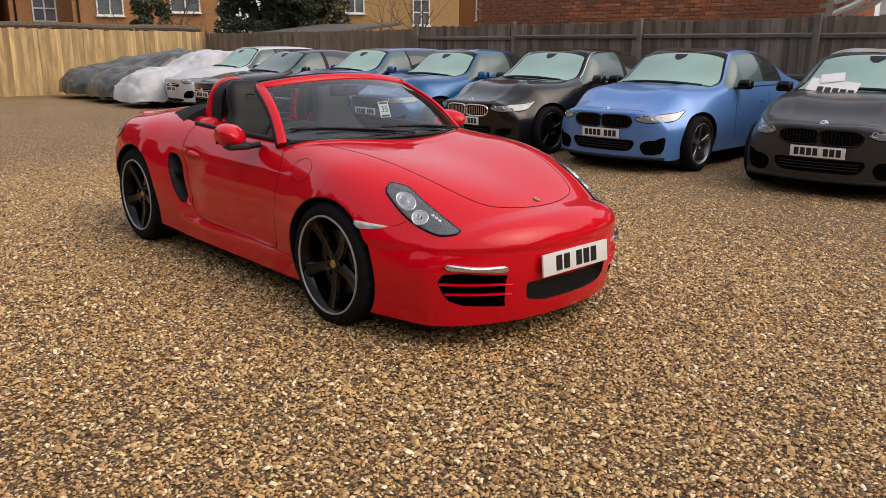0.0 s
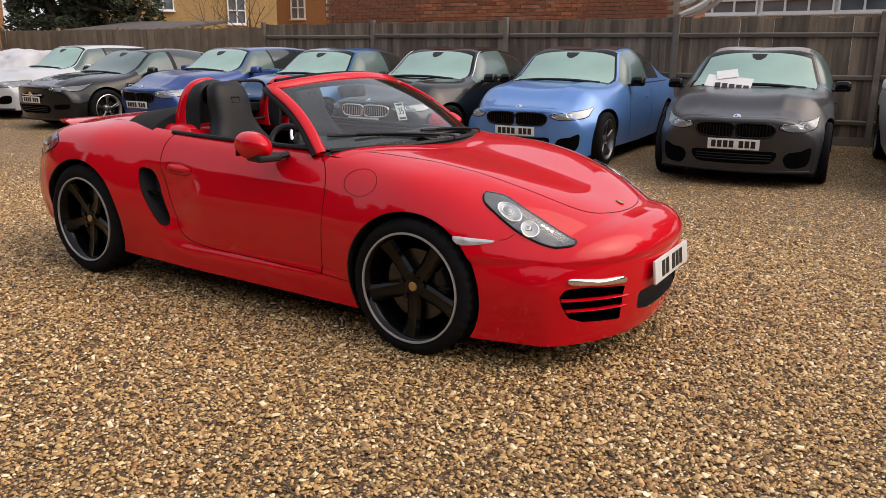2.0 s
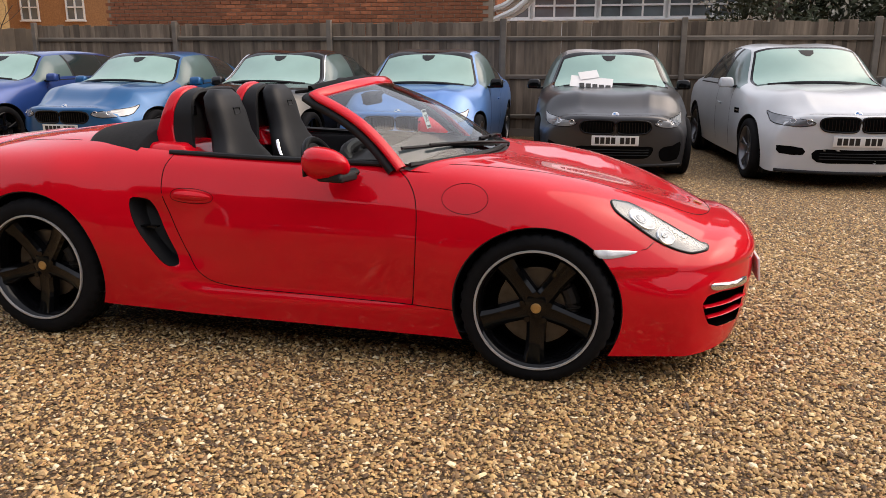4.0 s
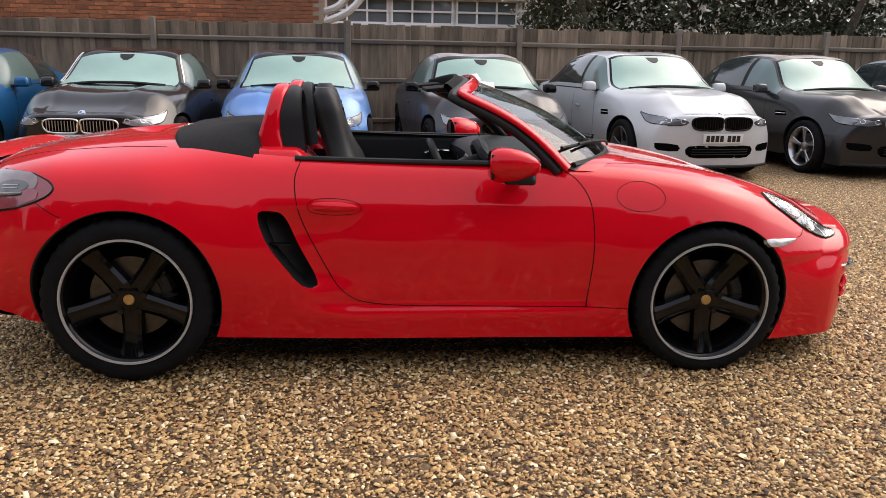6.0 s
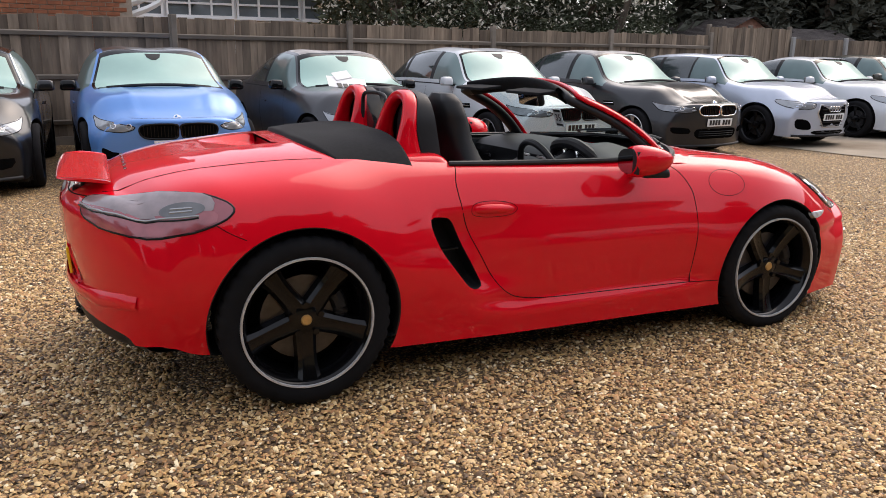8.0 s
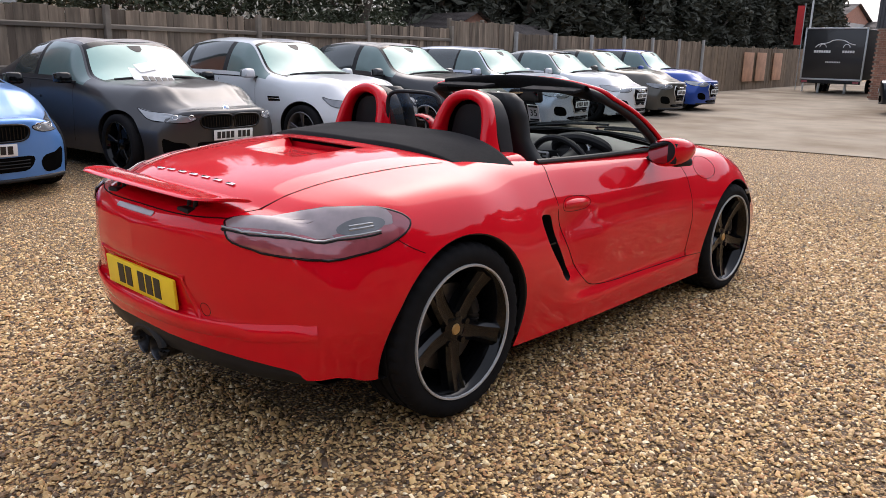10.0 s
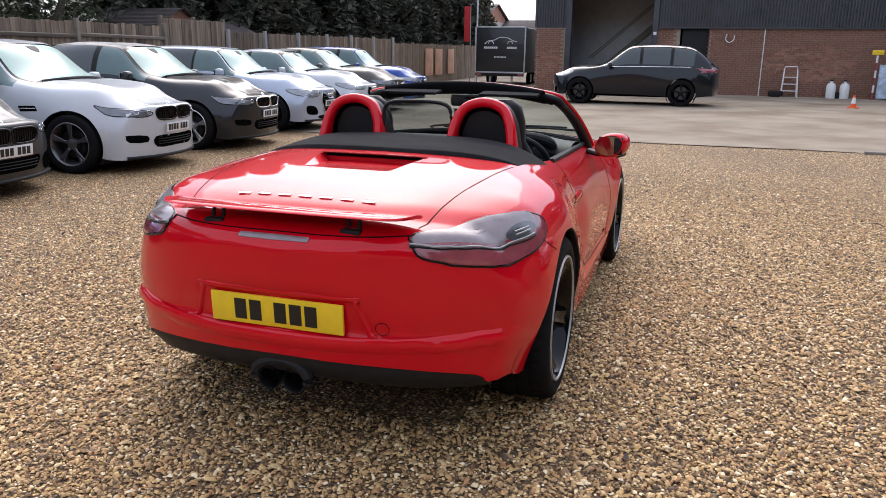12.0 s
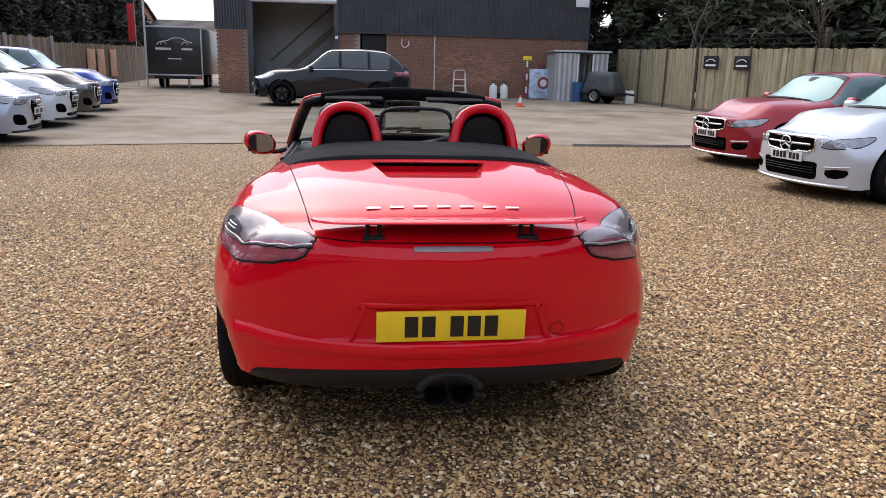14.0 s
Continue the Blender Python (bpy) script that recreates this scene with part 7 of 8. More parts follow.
# handles, belt trim, intakes and lamps on both sides
for side in (-1, 1):
    sh.patch("door_handle", [(-0.488, 0.741), (-0.47, 0.755), (-0.39, 0.758), (-0.32, 0.748), (-0.295, 0.734), (-0.32, 0.721), (-0.40, 0.716), (-0.475, 0.724)], 'y', side, RED, doors[side], off=0.003, dome=0.009, smooth_n=4, skirt=0.012)
    sh.line("handle_line", [(-0.502, 0.742), (-0.475, 0.767), (-0.39, 0.771), (-0.31, 0.758), (-0.280, 0.734), (-0.31, 0.710), (-0.40, 0.703), (-0.485, 0.714)], 'y', side, SEAM, doors[side], 0.0016, closed=True)
    sh.line("belt_trim", [(0.60, 0.895), (0.3, 0.905), (0.0, 0.912), (-0.3, 0.922), (-0.53, 0.93)], 'y', side, TRIM, doors[side], 0.006, 0.003)
    # recessed intake in the flank
    v = rim_ring(VENT, 0.80, sh, 'y', side, "side_intake", TRIM, car, 0.10, "black side air intake")
    part("intake_fin", box(0.10, 0.03, 0.008, (-0.625, side * 0.80, 0.585), 0.002, Matrix.Rotation(radians(side * 0), 3, 'Z')), GLOSSBLACK, v)
    for w_, r_ in ((FW, FR), (RW, RR)):
        arch_liner("arch_liner", *w_, r_, sh, side, car, TRIM, 0.30, 0.19 if w_ is FW else 0.245)
    # front side intake with slats and the lamp strip
    o = [(side * p[0], p[1]) for p in SIDE_IN]
    g = rim_ring(o, 0.86, sh, 'x', 1, "front_intake", VOID, car, 0.13, "dark front air intake")
    for z0 in (0.333, 0.283):
        pts = []
        for t in np.linspace(0, 1, 9):
            y = 0.388 + t * ((0.685 if z0 > 0.30 else 0.665) - 0.388)
            h, nn = sh.on((side * y, z0 + 0.012 * t), 'x', 1)
            pts.append((h[0] - 0.012, h[1], h[2]))
        part("slat", tube(pts, 0.012, 8, 0, flat=(0.018, 0.006)), RED, g)
    sh.patch("running_light", [(side * 0.432, 0.398), (side * 0.55, 0.402), (side * 0.650, 0.414), (side * 0.670, 0.432), (side * 0.65, 0.444), (side * 0.55, 0.434), (side * 0.434, 0.428)], 'x', 1, CHROME, car, "bright daytime running light strip", 0.008, 0.014, 4)
    sh.patch("side_marker", [(1.470, 0.604), (1.55, 0.600), (1.645, 0.592), (1.606, 0.578), (1.55, 0.570), (1.495, 0.572)], 'y', side, MARKER, car, "clear side marker lamp", 0.003, 0.003, 2)
    # headlamp: dark bowl, two projectors, clear cover
    HL = [(1.530, 0.652, 0.785), (1.57, 0.622, 0.780), (1.62, 0.602, 0.765), (1.72, 0.604, 0.724), (1.82, 0.584, 0.664), (1.90, 0.556, 0.606), (1.935, 0.556, 0.585),
          (1.935, 0.585, 0.570), (1.90, 0.615, 0.566), (1.844, 0.646, 0.571), (1.772, 0.680, 0.602), (1.70, 0.702, 0.645), (1.62, 0.710, 0.705), (1.55, 0.698, 0.752)]
    HL = [(x, side * y, z) for x, y, z in HL]
    hb_ = sh.patch("headlamp", HL, 'n', 1, LENSDARK, car, "clear-covered twin headlamp", 0.004, 0.002, 5)
    for (cx, cy, cz), (ax, ay, az), (bx, by, bz), (px, py, pz, r) in (
            ((1.658, 0.662, 0.708), (0.042, -0.004, -0.046), (0.020, -0.032, 0.016), (1.652, 0.668, 0.714, 0.024)),
            ((1.752, 0.652, 0.632), (0.027, -0.004, -0.030), (0.017, -0.029, 0.018), (1.746, 0.657, 0.638, 0.014))):
        bowl = [(cx + ax * math.cos(q) + bx * math.sin(q), side * (cy + ay * math.cos(q) + by * math.sin(q)), cz + az * math.cos(q) + bz * math.sin(q)) for q in np.linspace(0, 2 * math.pi, 25)[:-1]]
        rf = sh.patch("reflector", bowl, 'n', 1, BOWL, hb_, "silvered reflector bowl", 0.011, -0.006, 0, skirt=0.008)
        sh.line("reflector_ring", bowl, 'n', 1, CHROME, rf, 0.0045, 0.012, 0, True)
        h, nn = sh.on((px, side * py, pz), 'n', 1, 0.006)
        q = Vector(nn).to_track_quat('Y', 'Z').to_matrix().to_4x4()
        b = bmesh.new()
        bmesh.ops.create_uvsphere(b, u_segments=20, v_segments=12, radius=r)
        b.transform(Matrix.Translation(h) @ q @ Matrix.Scale(0.3, 4, (0, 1, 0)))
        part("projector", b, LENS, rf)
        ring = [(px + 1.25 * r * (ax * math.cos(q) / 0.07 + bx * math.sin(q) / 0.058), side * (py + 1.25 * r * (ay * math.cos(q) / 0.07 + by * math.sin(q) / 0.058)), pz + 1.25 * r * (az * math.cos(q) / 0.07 + bz * math.sin(q) / 0.058)) for q in np.linspace(0, 2 * math.pi, 21)[:-1]]
        sh.line("projector_ring", ring, 'n', 1, CHROME, rf, 0.003, 0.011, 0, True)
    for k in range(3):
        x0 = 1.792 + 0.018 * k
        sh.patch("lamp_facet", [(x0, side * (0.612 - 0.006 * k), 0.662 - 0.012 * k), (x0 + 0.012, side * (0.604 - 0.006 * k), 0.657 - 0.012 * k), (x0 + 0.016, side * (0.612 - 0.006 * k), 0.647 - 0.012 * k), (x0 + 0.004, side * (0.620 - 0.006 * k), 0.652 - 0.012 * k)], 'n', 1, CHROME, hb_, "", 0.009, 0.001, 0, skirt=0.004, rings=(1, .5))
    sh.line("shut_line", [(1.655, side * 0.748, 0.590), (1.675, side * 0.725, 0.590), (1.700, side * 0.690, 0.608)], 'n', 1, SEAM, car, 0.002)
    sh.line("lamp_edge", HL, 'n', 1, GLOSSBLACK, hb_, 0.006, 0.006, 5, True)
    sh.patch("lamp_cover", HL, 'n', 1, CLEAR, hb_, "clear lamp cover", 0.009, 0.016, 5, skirt=0.010)
    # tail lamp
    TL = [(-1.495, 0.840, 0.845), (-1.56, 0.805, 0.895), (-1.65, 0.765, 0.930), (-1.78, 0.69, 0.945), (-1.92, 0.575, 0.915), (-2.02, 0.475, 0.875), (-2.06, 0.485, 0.850), (-2.075, 0.535, 0.790), (-2.02, 0.680, 0.762), (-1.88, 0.795, 0.755), (-1.70, 0.850, 0.760), (-1.55, 0.865, 0.800)]
    TL = [(x if x > -1.6 else -1.6 + (x + 1.6) * 0.92, side * y, z - 0.016) for x, y, z in TL]
    tl = sh.patch("tail_lamp", TL, 'n', 1, CLEARRED, car, "smoked grey and red tail lamp", 0.003, 0.0, 4, rings=(1, 0.95, 0.88, 0.8, 0.7, 0.6, 0.5, 0.4, 0.3, 0.2, 0.1))
    mid_l = [(-2.065, side * 0.480, 0.842), (-2.04, side * 0.56, 0.836), (-1.97, side * 0.66, 0.832), (-1.86, side * 0.76, 0.828), (-1.74, side * 0.822, 0.826), (-1.63, side * 0.845, 0.832), (-1.56, side * 0.845, 0.845)]
    mid_l = [(x if x > -1.6 else -1.6 + (x + 1.6) * 0.92, y, z - 0.016) for x, y, z in mid_l]
    up_l = [(x, y, z) for x, y, z in TL[1:6]]
    for nm, poly, mt, lb in (("upper_lens", [mid_l[-1]] + up_l + mid_l[:-1], LAMPSILVER, "smoked silver upper lens"),
                             ("lower_lens", mid_l + TL[-1:-6:-1], REDLENS, "deep red lower lens")):
        P_ = np.array(poly)
        P_ = P_.mean(axis=0) + (P_ - P_.mean(axis=0)) * 0.95
        sh.patch(nm, [tuple(p) for p in P_], 'n', 1, mt, tl, lb, 0.0070, 0.001, 2, skirt=0.006, rings=(1, 0.9, 0.75, 0.6, 0.45, 0.3, 0.15))
    sh.line("light_strip", mid_l[:-1], 'n', 1, LENS, tl, 0.0050, 0.0105, 4)
    sh.line("dark_strip", [(x, y, z - 0.011) for x, y, z in mid_l[:-1]], 'n', 1, GLOSSBLACK, tl, 0.005, 0.0095, 4)
    hood = [(-1.672 + 0.080 * math.cos(q), side * (0.772 + 0.030 * math.cos(q)), 0.816 + 0.034 * math.sin(q) + 0.006 * math.cos(q)) for q in np.linspace(0, 2 * math.pi, 21)[:-1]]
    sh.patch("inner_housing", hood, 'n', 1, LENSDARK, tl, "dark inner lamp housing", 0.0092, 0.0, 0, skirt=0.004, rings=(1, .6, .3))
    for dz_ in (0.007, -0.007):
        sh.line("reflector_bar", [(-1.712, side * 0.760, 0.812 + dz_), (-1.672, side * 0.777, 0.814 + dz_), (-1.636, side * 0.790, 0.816 + dz_)], 'n', 1, LENS, tl, 0.005, 0.0115, 3)
    sh.line("lamp_edge", TL, 'n', 1, GLOSSBLACK, tl, 0.005, 0.004, 4, True)
# lower front intake, splitter, plate
rim_ring(MID_IN, 0.94, sh, 'x', 1, "front_intake", TRIM, car, 0.035, "dark centre air intake")
p, nn = sh.on((0, 0.42), 'x', 1)
flat_panel("number_plate", 0.52, 0.111, 0.012, pose(p[0] + 0.012, 0, 0.412, 0, -6, 0), PLATEW, car, "white number plate with dark bars", 0.004, PLATE_BARS_SHORT)
h, nn = sh.on((1.93, 0.0), 'z', 1, 0.002)
b = bmesh.new()
bmesh.ops.create_circle(b, cap_ends=True, segments=5, radius=0.020)
ex = bmesh.ops.extrude_face_region(b, geom=b.faces[:])
bmesh.ops.translate(b, verts=[v for v in ex["geom"] if isinstance(v, bmesh.types.BMVert)], vec=(0, 0, 0.004))
bmesh.ops.recalc_face_normals(b, faces=b.faces[:])
b.transform(Matrix.Translation(h) @ Vector(nn).to_track_quat('Z', 'X').to_matrix().to_4x4() @ Matrix.Diagonal((1.2, 0.85, 1, 1)))
part("crest_badge", b, GOLD, car, "small gold shield badge")
# windscreen: glass between red pillars and header
NU, NV = 28, 12


def screen(u, v, off=0.0):
    x0, y0, z0 = 0.60 + 0.33 * (1 - abs(u) ** 2.2), 0.705 * u, 0.897 + 0.022 * (1 - u * u)
    x1, y1, z1 = 0.15 + 0.12 * (1 - u * u), 0.575 * u, 1.195 + 0.052 * (1 - u * u)
    bow = 0.05 * math.sin(math.pi * v)
    return (x0 + (x1 - x0) * v + bow * 0.6 + off, y0 + (y1 - y0) * v, z0 + (z1 - z0) * v + bow * 0.5 + off)


V = [screen(-0.97 + 1.94 * i / NU, 0.02 + 0.95 * j / NV) for i in range(NU + 1) for j in range(NV + 1)]
F = [(i * (NV + 1) + j, (i + 1) * (NV + 1) + j, (i + 1) * (NV + 1) + j + 1, i * (NV + 1) + j + 1) for i in range(NU) for j in range(NV)]
wsn = mesh_part("windscreen", V, F, GLASS, car, "clear raked windscreen")
wsn.visible_shadow = False
fr = new("screen_frame")
fr.parent = car
outer = [screen(-1, v) for v in np.linspace(-0.02, 1, 14)] + [screen(u, 1) for u in np.linspace(-0.95, 0.95, 21)] + [screen(1, v) for v in np.linspace(1, -0.02, 14)]


def swept(name, pts, a, b_, inward, mt, parent, label=""):
    """A frame member: an oval section swept along the screen's edge, flattened in the screen's plane."""
    P = np.array(pts)
    n = len(P)
    V, F = [], []
    seg = 10
    for i in range(n):
        d = P[min(i + 1, n - 1)] - P[max(i - 1, 0)]
        d /= np.linalg.norm(d)
        nrm = np.array([0.72, 0.0, 0.69]) + np.array([0, P[i][1] * 0.9, 0])
        nrm -= d * nrm.dot(d)
        nrm /= np.linalg.norm(nrm)
        s = np.cross(d, nrm)
        for k in range(seg):
            q = 2 * math.pi * k / seg
            cq, sq = math.cos(q), math.sin(q)
            V.append(P[i] + s * (a * math.copysign(abs(cq) ** 0.7, cq)) + nrm * (b_ * math.copysign(abs(sq) ** 0.7, sq) + inward))
    for i in range(n - 1):
        for k in range(seg):
            F.append((i * seg + k, i * seg + (k + 1) % seg, (i + 1) * seg + (k + 1) % seg, (i + 1) * seg + k))
    return mesh_part(name, V, F, mt, parent, label)


swept("outer_frame", outer, 0.028, 0.012, 0.004, RED, fr, "red screen pillars and header")
inner = [(x - 0.030, y * 0.985, z - 0.012) for x, y, z in outer]
swept("inner_seal", inner, 0.034, 0.020, -0.004, TRIM, fr, "black inner pillar trim")
hdr_ = [(x - 0.065, y, z - 0.010) for x, y, z in outer[15:34]]
swept("header_rail", hdr_, 0.050, 0.016, 0.0, FABRIC, fr, "black header rail")
for side in (-1, 1):
    part("sun_visor", box(0.12, 0.34, 0.016, (0.065, side * 0.30, 1.212), 0.007, Matrix.Rotation(radians(-6), 3, 'Y')), FABRIC, fr)
base_line = [screen(u, 0.0) for u in np.linspace(-0.96, 0.96, 25)]
part("screen_seal", tube([(x + 0.012, y, z + 0.004) for x, y, z in base_line], 0.014, 6), TRIM, fr)
# black cowl behind the bonnet edge, and wipers
V, R_ = [], []
for u in np.linspace(-0.985, 0.985, 41):
    x, y, z = screen(u, 0.0)
    h0, n0 = sh.on((x + 0.035, y), 'z', 1, 0.004)
    h1, n1 = sh.on((x + 0.075, y), 'z', 1, 0.005)
    h2, n2 = sh.on((x + 0.125, y), 'z', 1, 0.0005)
    V += [(x - 0.01, y, z - 0.004), tuple(h0), (h0[0], h0[1], h0[2] - 0.05)]
    R_ += [tuple(h0), tuple(h1), tuple(h2)]
F = [(3 * i + k, 3 * i + 3 + k, 3 * i + 4 + k, 3 * i + 1 + k) for i in range(40) for k in range(2)]
mesh_part("bonnet_rear_edge", R_, F, RED, car, "red rear edge of the bonnet")
mesh_part("cowl", V, F, TRIM, car, "black scuttle panel")
for u0, u1, v1 in ((0.62, -0.10, 0.10), (-0.05, -0.78, 0.14)):
    wp = new("wiper")
    wp.parent = car
    a0, a1 = np.array(screen(u0, 0.0)), np.array(screen(u1, v1))
    up = np.array([0.02, 0, 0.022])
    part("arm", tube([a0 + [0.05, 0, 0.012], a0 + [0.04, 0, 0.03], (a0 + a1) / 2 + up + [0.012, 0, 0.01], a1 + up], 0.007, 6, 3), TRIM, wp)
    b0, b1 = np.array(screen(u0 - 0.12, 0.03)), np.array(screen(u1 - 0.16, v1 + 0.02))
    part("blade", tube([b0 + [0.012, 0, 0.014], (b0 + b1) / 2 + [0.022, 0, 0.022], b1 + [0.012, 0, 0.014]], 0.008, 6, 4), TRIM, wp)

# ---- cabin ----
cab = new("cabin")
cab.parent = car
V, F = [], []
xs_ = np.linspace(-0.98, 0.66, 30)
prof = [(0.672, 0.905), (0.655, 0.86), (0.645, 0.70), (0.625, 0.45), (0.56, 0.30), (0.30, 0.27), (0.0, 0.27)]
full = prof + [(-y, z) for y, z in prof[-2::-1]]
for x in xs_:
    for y, z in full:
        k = 1 if x > -0.75 else 1
        V.append((x, y * (1 - 0.06 * max(0, (x - 0.3))), z + (0.0 if z < 0.89 else 0.0)))
m_ = len(full)
F = [(i * m_ + k, (i + 1) * m_ + k, (i + 1) * m_ + k + 1, i * m_ + k + 1) for i in range(29) for k in range(m_ - 1)]
mesh_part("tub", V, F, LEATHER, cab, "black cabin lining", cut=40)
part("bulkhead", box(0.04, 1.30, 0.66, (-0.74, 0, 0.60), 0.02), FABRIC, cab)
part("front_bulkhead", box(0.04, 1.24, 0.55, (0.70, 0, 0.50), 0.02), VOID, cab)
part("tunnel", box(1.25, 0.26, 0.26, (-0.05, 0, 0.40), 0.05, None, None, 3), LEATHER, cab)
part("gear_lever", tube([(0.12, 0, 0.52), (0.10, 0, 0.62), (0.09, 0, 0.68)], [0.03, 0.014, 0.03], 10), LEATHER, cab)
for side in (-1, 1):
    dc = part("door_card", box(1.02, 0.05, 0.46, (0.02, side * 0.655, 0.66), 0.02), LEATHER, cab)
    part("armrest", box(0.62, 0.10, 0.07, (0.0, side * 0.615, 0.66), 0.03, None, None, 3), LEATHER, dc)
    part("door_top", tube([(0.58, side * 0.672, 0.903), (0.2, side * 0.672, 0.908), (-0.2, side * 0.672, 0.915), (-0.56, side * 0.675, 0.925)], 0.013, 8, 4), TRIM, dc)
    part("inner_handle", tube([(0.08, side * 0.622, 0.805), (0.12, side * 0.605, 0.82), (0.22, side * 0.605, 0.82), (0.25, side * 0.622, 0.805)], 0.010, 8, 3), CHROME, dc, "chrome inner door handle")
# dashboard: a swept hump with hoods
V, F = [], []
for i in range(31):
    y = -0.63 + 1.26 * i / 30
    hump = 0.035 * math.exp(-((y + 0.35) / 0.17) ** 2)
    e = 0.10 * (abs(y) / 0.63) ** 4
    for (x, z) in ((0.66, 0.905), (0.52, 0.915 + hump), (0.40, 0.910 + hump), (0.30, 0.89 + hump), (0.265, 0.86 + hump * 0.5), (0.28, 0.78), (0.33, 0.72), (0.42, 0.62), (0.55, 0.55)):
        V.append((x - e * 0.4, y, z))
F = [(i * 9 + k, (i + 1) * 9 + k, (i + 1) * 9 + k + 1, i * 9 + k + 1) for i in range(30) for k in range(8)]
ds = mesh_part("dashboard", V, F, LEATHER, cab, "black stitched leather dashboard", cut=50)
for y in (-0.56, -0.10, 0.10, 0.56):
    vn = part("air_vent", box(0.03, 0.13, 0.075, (0.272, y, 0.822), 0.014), SILVER, ds, "silver-framed air vent")
    for k in range(3):
        part("slat", box(0.034, 0.10, 0.010, (0.268, y, 0.800 + 0.022 * k), 0.003), TRIM, vn)
part("binnacle", tube([(0.30, -0.53, 0.865), (0.27, -0.50, 0.93), (0.27, -0.36, 0.955), (0.27, -0.22, 0.93), (0.30, -0.19, 0.865)], 0.030, 10, 5), LEATHER, ds)
for y, r in ((-0.36, 0.062), (-0.46, 0.048), (-0.26, 0.048)):
    part("dial", cyl(r, 0.02, (0.285, y, 0.875), 'x', 24), TRIM, ds)
    part("dial_ring", tube([(0.27, y + r * math.cos(q), 0.875 + r * math.sin(q)) for q in np.linspace(0, 2 * math.pi, 25)[:-1]], 0.004, 5, 0, True), SILVER, ds)
part("console_panel", box(0.10, 0.25, 0.34, (0.30, 0, 0.68), 0.02, Matrix.Rotation(radians(-28), 3, 'Y')), TRIM, ds)
part("display", box(0.01, 0.19, 0.11, (0.245, 0, 0.745), 0.004, Matrix.Rotation(radians(-28), 3, 'Y')), GLOSSBLACK, ds)
part("trim_strip", tube([(0.268, 0.15, 0.765), (0.262, 0.35, 0.765), (0.285, 0.58, 0.765)], 0.008, 6, 4), SILVER, ds)
# steering wheel, driver on the right
sw = new("steering_wheel")
sw.parent = cab
sw.matrix_basis = Matrix.Translation((0.10, -0.36, 0.80)) @ Matrix.Rotation(radians(-22), 4, 'Y')
part("rim", tube([(0, 0.182 * math.cos(q), 0.182 * math.sin(q)) for q in np.linspace(0, 2 * math.pi, 37)[:-1]], 0.017, 10, 0, True), LEATHER, sw)
part("boss", box(0.06, 0.15, 0.12, (0.015, 0, -0.005), 0.03, None, None, 3), TRIM, sw)
part("boss_badge", cyl(0.02, 0.008, (-0.017, 0, 0.0), 'x', 12), REDLENS, sw)
for q in (0, 180, 270):
    a = radians(q)
    part("spoke", tube([(0.0, 0.06 * math.cos(a), 0.06 * math.sin(a)), (0.0, 0.17 * math.cos(a), 0.17 * math.sin(a))], 0.012, 8, 0, flat=(0.020, 0.008)), SILVER, sw)
part("column", cyl(0.05, 0.22, (0.12, 0, 0), 'x', 16), TRIM, sw)


def seat(x, y):
    s = new("seat")
    s.parent = car
    s.matrix_basis = Matrix.Translation((x, y, 0.30))
    b = box(0.50, 0.44, 0.16, (0.05, 0, 0.10), 0.06, Matrix.Rotation(radians(-8), 3, 'Y'), None, 4)
    part("cushion", b, LEATHER, s)
    for sy in (-1, 1):
        part("bolster", box(0.46, 0.10, 0.20, (0.05, sy * 0.215, 0.13), 0.045, Matrix.Rotation(radians(-8), 3, 'Y'), None, 4), LEATHER, s)
    # back: a shaped shell that narrows to the fixed headrest
    V, F = [], []
    rows = [(0.10, 0.225, 0.09, 0.0), (0.25, 0.250, 0.10, -0.05), (0.40, 0.262, 0.10, -0.10), (0.52, 0.245, 0.10, -0.145), (0.62, 0.185, 0.095, -0.185), (0.70, 0.142, 0.09, -0.212), (0.80, 0.142, 0.085, -0.236), (0.875, 0.125, 0.075, -0.255), (0.91, 0.085, 0.045, -0.262)]
    n = 24
    for z, w, t, x in rows:
        for k in range(n):
            q = 2 * math.pi * k / n
            cq, sq = math.cos(q), math.sin(q)
            yy = w * math.copysign(abs(cq) ** 0.6, cq)
            dish = 0.035 * (abs(yy) / w) ** 2 if sq > 0 and z < 0.6 else 0
            V.append((x - 0.08 + t * 0.75 * math.copysign(abs(sq) ** 0.7, sq) + dish, yy, z))
    for i in range(len(rows) - 1):
        for k in range(n):
            F.append((i * n + k, i * n + (k + 1) % n, (i + 1) * n + (k + 1) % n, (i + 1) * n + k))
    F.append(tuple(range((len(rows) - 1) * n, len(rows) * n)))
    part_ = mesh_part("backrest", V, F, LEATHER, s, "black leather backrest with fixed headrest", cut=60)
    for zz in (0.30, 0.42):
        part("stitch_line", tube([(-0.005 - 0.33 * (zz - 0.1) * 1.0 + 0.03, -0.14, zz), (-0.33 * (zz - 0.1) + 0.02, 0, zz), (-0.005 - 0.33 * (zz - 0.1) + 0.03, 0.14, zz)], 0.004, 5, 3), TRIM, part_)
    part("belt_slot", tube([(-0.251, -0.03, 0.79), (-0.251, 0.03, 0.79), (-0.258, 0.03, 0.82), (-0.258, -0.03, 0.82)], 0.004, 5, 0, True), TRIM, part_)
    part("tilt_lever", tube([(-0.245, -0.215, 0.60), (-0.225, -0.245, 0.56), (-0.205, -0.262, 0.52)], 0.012, 8, 3), CHROME, part_, "chrome seat release")
    return s


seat(-0.110, -0.36)
seat(-0.150, 0.36)


